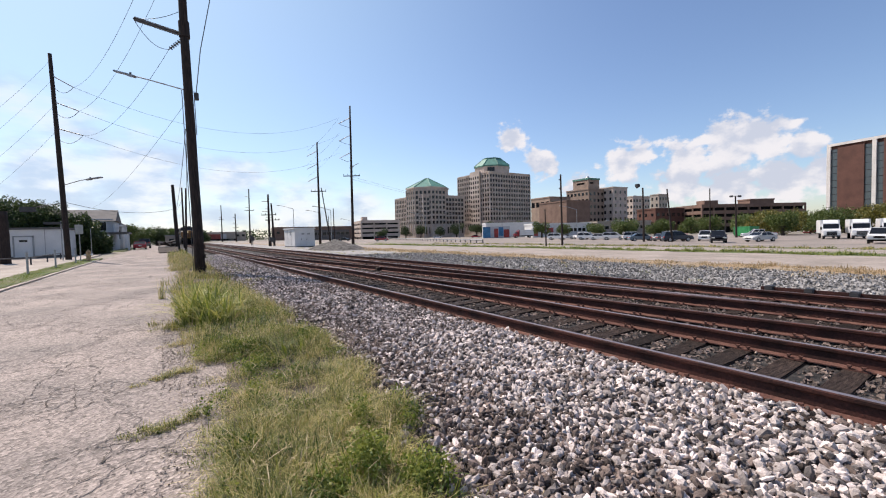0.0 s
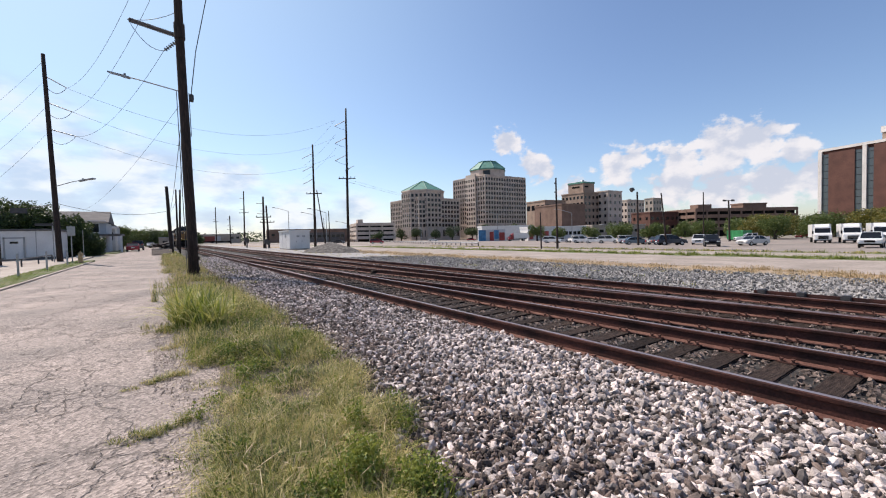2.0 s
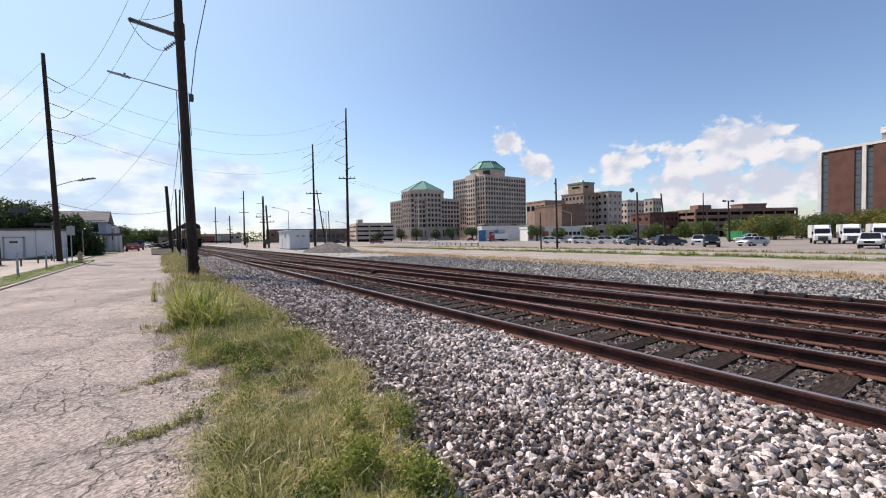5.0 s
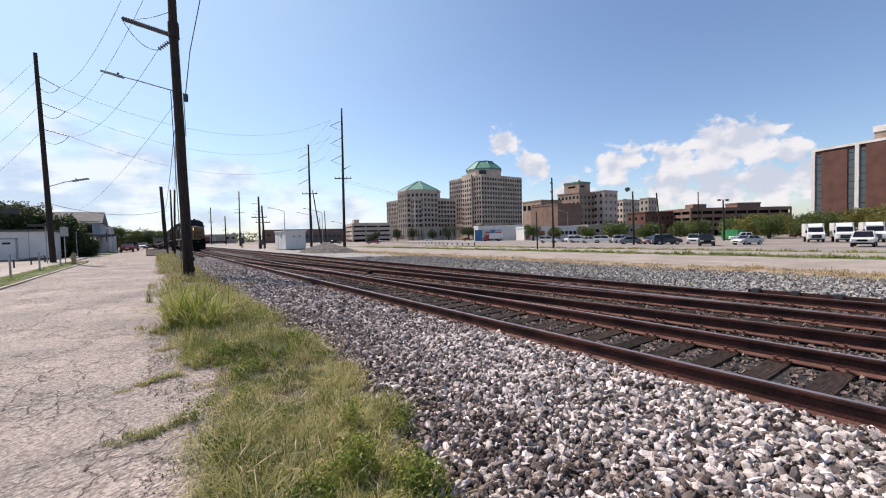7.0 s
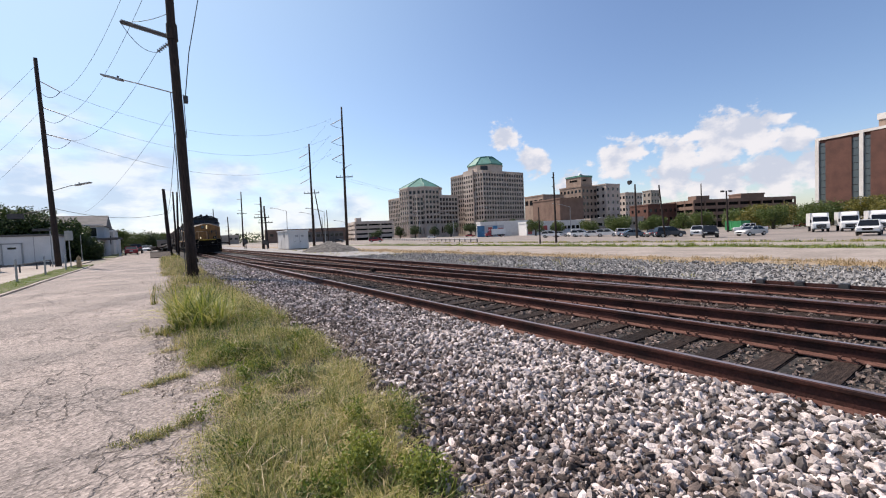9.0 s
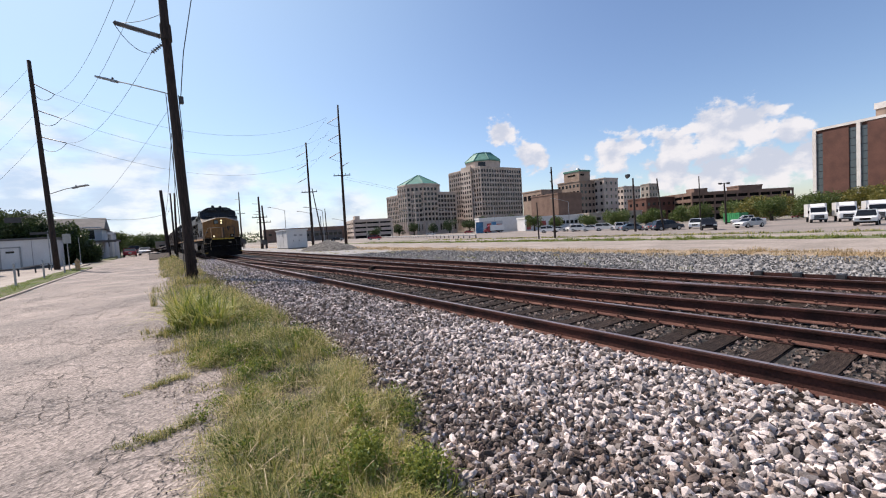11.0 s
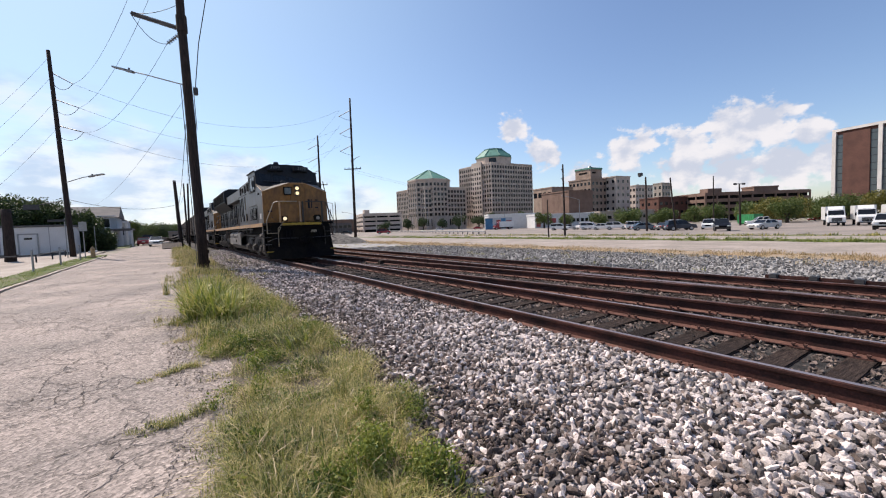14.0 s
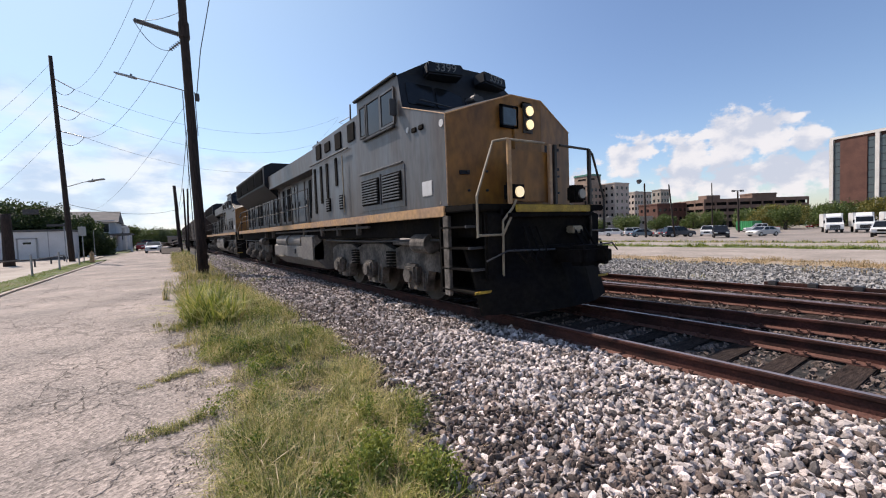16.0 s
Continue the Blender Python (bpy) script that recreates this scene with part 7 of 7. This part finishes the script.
field(1, 125000, 1.0, 6.5, 0.06, 0.27, 0.0028, 0.0066, 1.35, M_BLADE, "verge_grass", "wild green and straw grass on the verge", 0.9)
field(2, 56000, 6.5, 15, 0.10, 0.40, 0.004, 0.010, 1.1, M_BLADE, "verge_grass", "wild green and straw grass on the verge", 0.9)
field(3, 42000, 15, 45, 0.10, 0.38, 0.007, 0.016, 0.9, M_BLADE, "verge_grass", "wild green and straw grass on the verge", 0.9)
field(4, 16000, 45, 120, 0.20, 0.55, 0.014, 0.03, 0.8, M_BLADE, "verge_grass", "wild green and straw grass on the verge", 0.9)
field(5, 7500, 1.0, 14, 0.20, 0.52, 0.0012, 0.0022, 1.3, M_STRAW, "straw_grass", "thin straw stems arching out of the verge", 0.5, 0.02, True)
field(7, 75000, 1.0, 12, 0.04, 0.20, 0.0014, 0.0034, 2.2, M_THATCH, "thatch", "brown dead grass thatch lying at the edges", 0.12, 0.16)
field(6, 22000, 12, 45, 0.12, 0.50, 0.003, 0.008, 1.0, M_STRAW, "straw_grass", "dry straw grass with thin stems", 0.6, 0.05)


def clumps(seed, spots, material, name, label, ground=None):
    """Tufts: (x, y, radius, count, length, width, lean)."""
    rng = np.random.default_rng(seed)
    V, F = [], []
    for cx, cy, r, n, ln, w, lean in spots:
        a, q = rng.random(n) * math.tau, np.sqrt(rng.random(n)) * r
        x, y = cx + q * np.cos(a), cy + q * np.sin(a)
        z = np.full(n, gz(cx, cy) - 0.01)
        v, f = blades(x, y, z, ln * (0.5 + 0.6 * rng.random(n)), w * (0.6 + 0.8 * rng.random(n)), rng, lean)
        o = len(V)
        V += v
        F += [tuple(i + o for i in t) for t in f]
    tagged(raw(name, V, F, material), label, "grass", kind="stuff")


clumps(21, [(1.2, 7.4, 0.4, 130, 0.40, 0.012, 0.9), (0.9, 2.5, 0.25, 120, 0.30, 0.012, 0.8), (0.55, 2.9, 0.3, 110, 0.26, 0.012, 0.9), (1.25, 2.1, 0.22, 110, 0.26, 0.014, 0.8), (0.7, 6.3, 0.4, 160, 0.3, 0.012, 0.9), (1.5, 10.5, 0.4, 120, 0.35, 0.014, 0.9), (1.0, 14, 0.6, 160, 0.5, 0.018, 0.8)], M_WEED, "broad_weeds", "broad-leaved green weeds in the verge grass")


def cane_grass():
    """Tall clump of long arching bright leaves."""
    rng = np.random.default_rng(61)
    V, F, o = [], [], 0
    for cx, cy, r, n, ln, w in ((0.50, 8.9, 0.32, 210, 0.95, 0.026), (0.72, 8.3, 0.28, 130, 0.80, 0.024), (0.42, 9.7, 0.32, 120, 0.90, 0.024), (0.95, 9.2, 0.35, 110, 0.75, 0.02), (1.3, 5.6, 0.2, 40, 0.42, 0.012), (0.8, 11.6, 0.4, 110, 0.8, 0.02)):
        a, q = rng.random(n) * math.tau, np.sqrt(rng.random(n)) * r
        v, f = ribbons(cx + q * np.cos(a), cy + q * np.sin(a), np.zeros(n), ln * (0.45 + 0.7 * rng.random(n)), w * (0.6 + 0.7 * rng.random(n)), rng, 1.05, 5)
        V.append(v)
        F.append(f + o)
        o += len(v)
    tagged(raw("cane_grass", np.concatenate(V).tolist(), np.concatenate(F).tolist(), M_CANE), "tall clump of arching yellow-green cane grass", "grass", kind="stuff")


cane_grass()


def leafy_weeds():
    """Low bushy weeds of many small leaves, in patches."""
    rng = np.random.default_rng(40)
    blobs = []
    for cx, cy, r, h, n in ((1.02, 2.40, 0.16, 0.34, 900), (1.30, 2.12, 0.17, 0.22, 800), (0.75, 2.3, 0.18, 0.18, 600), (0.42, 3.15, 0.12, 0.18, 350), (0.77, 6.1, 0.26, 0.22, 900), (0.55, 6.7, 0.2, 0.2, 500), (1.72, 6.2, 0.28, 0.20, 800), (1.45, 6.9, 0.3, 0.18, 600), (1.25, 3.05, 0.10, 0.30, 300), (0.95, 5.3, 0.2, 0.15, 350), (1.5, 8.6, 0.4, 0.22, 600), (1.1, 11.5, 0.5, 0.3, 600), (0.9, 3.6, 0.15, 0.16, 350)):
        blobs.append((cx, cy, h * 0.5, r, r * 1.2, h * 0.55, int(n * 1.9)))
    for k in range(85):
        cy = rng.uniform(2.0, 12)
        cx = float(edge_l(cy)) + 0.1 + (float(edge_r(cy)) - float(edge_l(cy)) - 0.2) * rng.random()
        blobs.append((cx, cy, 0.07, 0.12, 0.15, 0.09, 160))
    v = np.concatenate([leaves(*b_, 0.0125, rng, 0.1) for b_ in blobs])
    v[:, 2] = np.maximum(v[:, 2], 0.0)
    tagged(raw("leafy_weeds", v.tolist(), np.arange(len(v)).reshape(-1, 4).tolist(), M_WEED), "small-leaved bright green weeds in the verge", "weeds", kind="stuff")


leafy_weeds()
joint = []
rj = random.Random(12)
for x0, y0, x1, y1, n, hgt, w in ((-0.34, 4.02, 0.24, 4.22, 22, 0.13, 0.07), (-0.36, 5.48, 0.24, 5.78, 20, 0.12, 0.05), (-0.3, 8.6, 0.2, 9.0, 12, 0.16, 0.09), (-0.2, 7.2, 0.2, 7.3, 6, 0.12, 0.06)):
    for i in range(n):
        t = rj.random() ** 0.8
        joint.append((x0 + (x1 - x0) * t + rj.gauss(0, 0.02), y0 + (y1 - y0) * t + rj.gauss(0, w * 0.7), rj.uniform(0.03, 0.08), rj.randint(14, 55), hgt * 1.2 * rj.uniform(0.4, 1.2) * (0.6 + 0.5 * t), 0.0042, 1.2))
joint += [(-0.12, 13.2, 0.08, 50, 0.6, 0.008, 0.4), (-0.2, 9.1, 0.12, 60, 0.2, 0.006, 0.8), (-0.05, 17, 0.15, 60, 0.4, 0.008, 0.6)]
clumps(22, joint, M_BLADE, "joint_grass", "grass tufts growing from pavement joints")
r0 = random.Random(8)
clumps(23, [(r0.uniform(32.4, 36.2), r0.uniform(-3, 75), r0.uniform(0.15, 0.8), r0.randint(15, 90), r0.uniform(0.15, 0.5) * r0.uniform(0.6, 1.3), 0.025, 1.1) for k in range(430)], M_WEED, "lot_weeds", "low green weeds between the concrete slabs")
clumps(24, [(r0.uniform(44.2, 46.8), r0.uniform(-3, 70), r0.uniform(0.25, 0.6), 30, r0.uniform(0.2, 0.45), 0.04, 0.9) for k in range(220)], M_BLADE, "lot_weeds", "low green weeds at the edge of the parking lot")
clumps(25, [(r0.gauss(19.6, 1.3), r0.uniform(-4, 60), r0.uniform(0.2, 0.7), 45, r0.uniform(0.10, 0.28), 0.02, 1.1) for k in range(620)], M_STRAW, "dry_tufts", "dry tan tufts beyond the gravel")
clumps(26, [(r0.uniform(-5.85, -4.7), r0.uniform(14, 46), 0.25, 70, r0.uniform(0.12, 0.2), 0.016, 1.0) for k in range(520)], M_LAWN, "lawn_grass", "mown green grass beside the curb")
clumps(27, [(r0.uniform(2.0, 3.2), r0.uniform(14, 50), 0.2, 25, 0.25, 0.012, 0.9) for k in range(60)] + [(r0.uniform(12, 17), r0.uniform(2, 60), 0.2, 25, 0.18, 0.014, 0.9) for k in range(70)], M_BLADE, "gravel_weeds", "sparse weeds growing through gravel")


def stone_shapes(seed, n=16):
    """Angular crushed stones: skewed boxes with knocked corners."""
    rng = np.random.default_rng(seed)
    bm = B()
    bmesh.ops.create_icosphere(bm, subdivisions=1, radius=1.0)
    bm.verts.ensure_lookup_table()
    v = np.array([x.co[:] for x in bm.verts])
    f = np.array([[x.index for x in p.verts] for p in bm.faces])
    bm.free()
    out = []
    for k in range(n):
        q = np.linalg.qr(rng.normal(size=(3, 3)))[0]
        w = v @ q
        w = w / (np.abs(w) ** 5).sum(1)[:, None] ** 0.2 * (1 + rng.normal(0, 0.13, (len(v), 1)))
        out.append(w * np.array([1.2, 0.85, 0.6]) * rng.uniform(0.75, 1.2, 3))
    return out, f


def chip_shapes(seed, n=14):
    """Coarser angular chips: skewed six-sided blocks."""
    rng = np.random.default_rng(seed)
    v = np.array([(x, y, z) for x in (-1, 1) for y in (-1, 1) for z in (-1, 1)], float)
    f = np.array([(0, 1, 3, 2), (4, 6, 7, 5), (0, 4, 5, 1), (2, 3, 7, 6), (0, 2, 6, 4), (1, 5, 7, 3)])
    return [(v + rng.normal(0, 0.30, v.shape)) * np.array([0.95, 0.68, 0.48]) * rng.uniform(0.75, 1.2, 3) for k in range(n)], f


M_DIRTSTONE = mat("dirty_stone", (0.25, 0.20, 0.17), 0.92, var=0.3, scale=9, fine=80, bump=0.3, island=0.7)
M_GRIT = mat("shoulder_grit", (0.34, 0.28, 0.24), 0.92, var=0.3, scale=9, fine=80, bump=0.3, island=0.5)
SHAPES_ST, FACES_ST = stone_shapes(4)
CHIPS_ST, CHIP_FACES = chip_shapes(14)


def stones(seed, region, count, rmin, rmax, material, name, label, raise_=0.012, chips=False, verge=False, sink=0.0):
    rng = np.random.default_rng(seed)
    x0, x1, y0, y1 = region
    x = x0 + (x1 - x0) * rng.random(count)
    y = y0 + (y1 - y0) * rng.random(count)
    if verge:
        ok = value_noise(x, y, 0.35, 33) + 0.35 * rng.random(count) > 0.62
    else:
        ok = x > edge_r(y) - 0.1 + 0.25 * rng.random(count) ** 2 * np.sign(rng.random(count) - 0.5)
    for xr in (A1, A2, C1, C2):
        ok &= np.abs(x - xr) > 0.085
    for off in (0, 1.505):
        xc = CROSS0 + off + CROSS_S * y
        ok &= (np.abs(x - xc) > 0.085) | (x < A2 + 0.1)
    # the cribs are filled, the ties lie mostly bare
    phase = np.abs((y + 3.875 + 0.244) % 0.488 - 0.244)
    on_tie = (phase < 0.125) & ((np.abs(x - (A1 + A2) / 2) < 0.72) | (np.abs(x - (C1 + C2) / 2) < 1.3))
    ok &= ~on_tie | (rng.random(count) < 0.07)
    for yt in (1.0, 1.49, 1.98, 2.47, 4.9, 6.4):
        ok &= (np.abs(y - yt) > 0.09) | (x < 3.72) | (x > 4.1) | (rng.random(count) < 0.25)
    x, y = x[ok], y[ok]
    n = len(x)
    r = rmin + (rmax - rmin) * rng.random(n) ** 1.6
    z = np.array([gz(a, 0) for a in x]) + r * 0.25 + raise_ * rng.random(n) - sink
    q = rng.normal(size=(n, 4))
    q /= np.linalg.norm(q, axis=1)[:, None]
    w_, a, b, c = q.T
    R = np.stack([1 - 2 * (b * b + c * c), 2 * (a * b - c * w_), 2 * (a * c + b * w_), 2 * (a * b + c * w_), 1 - 2 * (a * a + c * c), 2 * (b * c - a * w_), 2 * (a * c - b * w_), 2 * (b * c + a * w_), 1 - 2 * (a * a + b * b)], 1).reshape(n, 3, 3)
    shapes, faces = (CHIPS_ST, CHIP_FACES) if chips else (SHAPES_ST, FACES_ST)
    S = np.stack(shapes)[rng.integers(0, len(shapes), n)]
    V = np.einsum("nij,nkj->nki", R, S) * r[:, None, None] + np.stack([x, y, z], 1)[:, None, :]
    F = (faces[None] + (np.arange(n) * S.shape[1])[:, None, None]).reshape(-1, faces.shape[1])
    tagged(raw(name, V.reshape(-1, 3).tolist(), F.tolist(), material), label, "stones", kind="stuff")


PALE, GRIMY = "pale angular crushed stone ballast", "grimy darker stones among the pale ballast"
stones(31, (1.3, A1 - 0.06, -0.6, 7.0), 19000, 0.012, 0.034, M_STONE, "ballast_stones", PALE, 0.036)
stones(41, (2.4, A1 - 0.06, 0.2, 5.0), 2600, 0.020, 0.038, M_STONE, "ballast_stones", PALE, 0.05)
stones(32, (1.7, A1 - 0.06, 7.0, 17.0), 14000, 0.015, 0.036, M_STONE, "ballast_stones", PALE, 0.04, True)
stones(33, (2.0, A1 - 0.06, 17.0, 42.0), 8000, 0.024, 0.05, M_STONE, "ballast_stones", PALE, 0.05, True)
stones(38, (1.3, A1 - 0.06, -0.6, 7.0), 8000, 0.012, 0.032, M_DARKSTONE, "ballast_stones", GRIMY, 0.046)
stones(42, (1.5, 2.7, -0.6, 9.0), 7500, 0.012, 0.030, M_DARKSTONE, "ballast_stones", GRIMY, 0.048)
stones(39, (1.7, A1 - 0.06, 7.0, 32.0), 9500, 0.016, 0.040, M_DARKSTONE, "ballast_stones", GRIMY, 0.050, True)
stones(37, (1.15, 2.5, -0.5, 9.0), 9000, 0.007, 0.020, M_DIRTSTONE, "dirt_stones", "small brown stones in the dirt by the grass", 0.02, True)
stones(43, (-0.1, 0.62, 1.0, 10.0), 7000, 0.002, 0.007, M_GRIT, "shoulder_gravel", "fine loose gravel on the broken edge of the street", 0.004, True, True)
stones(34, (A1, 11.0, -0.5, 12.0), 30000, 0.012, 0.032, M_DARKSTONE, "track_stones", "grimy brown stones between the ties", 0.02, True, sink=0.012)
stones(35, (A1, 11.0, 12.0, 40.0), 16000, 0.02, 0.045, M_DARKSTONE, "track_stones", "grimy brown stones between the ties", 0.02, True, sink=0.012)
stones(44, (A1, 11.0, -0.5, 16.0), 3500, 0.011, 0.024, M_DIRTSTONE, "track_stones", "paler stones between the ties", 0.026, True)
stones(36, (10.3, 18.5, 0.0, 30.0), 17000, 0.018, 0.045, M_GRAVELST, "gravel_stones", "pale angular gravel beyond the tracks", 0.03, True)

M_CRACK = mat("crack_dirt", (0.115, 0.092, 0.076), 0.95, var=0.4, scale=12, fine=90, bump=0.5)


def cracks():
    """Wide open cracks of the street, filled with dark dirt."""
    rng = random.Random(12)
    road = bpy.data.objects["road"]
    for way in (((-0.92, 3.99), (-0.8, 4.03), (-0.62, 4.04), (-0.47, 4.1), (-0.05, 3.85)),
                ((-1.01, 5.32), (-1.06, 5.91), (-0.88, 5.97), (-0.8, 5.52), (-0.77, 5.17), (-0.86, 5.13), (-1.01, 5.32)),
                ((-1.15, 6.45), (-1.12, 6.73), (-0.91, 6.75), (-0.71, 6.59), (-0.73, 5.9), (-0.75, 5.53)),
                ((-1.13, 6.55), (-0.88, 6.41), (-0.7, 6.58), (-0.3, 6.5)),
                ((-1.25, 5.4), (-1.22, 6.08), (-1.25, 6.36)),
                ((-2.6, 7.5), (-1.76, 7.72), (-1.18, 7.8), (-0.85, 7.79), (-0.49, 8.31), (-0.1, 8.33)),
                ((-2.8, 9.2), (-2.21, 9.76), (-1.99, 11.32)),
                ((-1.31, 9.49), (-1.05, 9.82), (-0.77, 11.1), (-0.2, 11.4)),
                ((-0.89, 5.01), (-0.65, 5.19), (-0.07, 5.33)),
                ((-0.42, 4.45), (-0.40, 4.14), (-0.49, 3.69)),
                ((-0.54, 3.5), (-0.36, 3.58)),
                ((-1.5, 4.8), (-1.02, 5.04), (-0.83, 5.0)),
                ((-1.52, 6.64), (-1.26, 6.43), (-1.1, 6.9), (-0.78, 7.39))):
        V, F = [], []
        for (xa, ya), (xb, yb) in zip(way, way[1:]):
            n = max(3, int(math.hypot(xb - xa, yb - ya) / 0.05))
            ln = math.hypot(xb - xa, yb - ya)
            nx, ny = -(yb - ya) / ln, (xb - xa) / ln
            for k in range(n):
                u = k / n
                j = 0.09 * noise.noise(Vector((xa * 3 + u * ln * 4, ya * 3, 7))) + rng.uniform(-0.02, 0.02)
                w = rng.choice((0.0015, 0.002, 0.003, 0.005, 0.008))
                x, y = xa + (xb - xa) * u + nx * j, ya + (yb - ya) * u + ny * j
                V += [(x + nx * w, y + ny * w, 0.004), (x - nx * w, y - ny * w, 0.004)]
        F = [(2 * k, 2 * k + 1, 2 * k + 3, 2 * k + 2) for k in range(len(V) // 2 - 1)]
        raw("crack", V, F, M_CRACK, parent=road)


cracks()


def single_stones():
    """The nearest stones, each one by itself."""
    rng = random.Random(6)
    bed = [o for o in scene.collection.objects if o.name.startswith("ballast") and o.type == "MESH"][0]
    meshes = []
    for w in SHAPES_ST:
        me = bpy.data.meshes.new("stone")
        me.from_pydata(w.tolist(), [], FACES_ST.tolist())
        me.materials.append(M_STONE)
        meshes.append(me)
    for k in range(290):
        y = rng.uniform(0.6, 3.6)
        x = rng.uniform(float(edge_r(y)) + 0.15, A1 - 0.15)
        s = rng.uniform(0.022, 0.042)
        o = new("stone", meshes[k % len(meshes)])
        o.parent = bed
        o.matrix_basis = Matrix.LocRotScale((x, y, gz(x, y) + s * 0.55), Euler((rng.uniform(0, 6), rng.uniform(0, 6), rng.uniform(0, 6))), (s, s, s))


single_stones()

# ---- moving things ----
def motions():
    cx = (A1 + A2) / 2
    keys = [(t, 15.83 + 7.31 * (14.5 - t)) for t in range(0, 14)] + [(14.5, 15.83), (15, 12.24), (15.5, 8.77), (16, 5.15)]
    for ob, off in [(lead, 0.0), (second, 22.9)] + [(c, 46.2 + 16.4 * k) for k, c in enumerate(cars)]:
        walk(ob, [(t, pose(cx, y + off, RAIL_Z)) for t, y in keys])
    for w, y in lead_wheels + second_wheels:
        rows = []
        for k in range(0, 161):
            t = k / 10
            dist = float(np.interp(t, [a for a, b in keys], [b for a, b in keys]))
            rows.append((t, pose(0, y, 0.52, math.degrees(-(122.0 - dist) / 0.52) * -1)))
        walk(w, rows)
    walk(street_car, [(t, pose(x, y, 0, 0, 0, -90)) for t, x, y in ((0, -1.9, 176), (6, -1.8, 126), (9, -1.6, 106), (12, -1.5, 89), (14, -1.45, 77), (16, -1.5, 68))])
    walk(haul_truck, [(t, pose(x, y, gz(x, y) + 0.02, 0, 0, 154)) for t, x, y in ((0, 119.8, 119.0), (2, 119.3, 119.2), (4, 113.6, 122.0), (7, 111.4, 123.1), (16, 111.4, 123.1))])


motions()
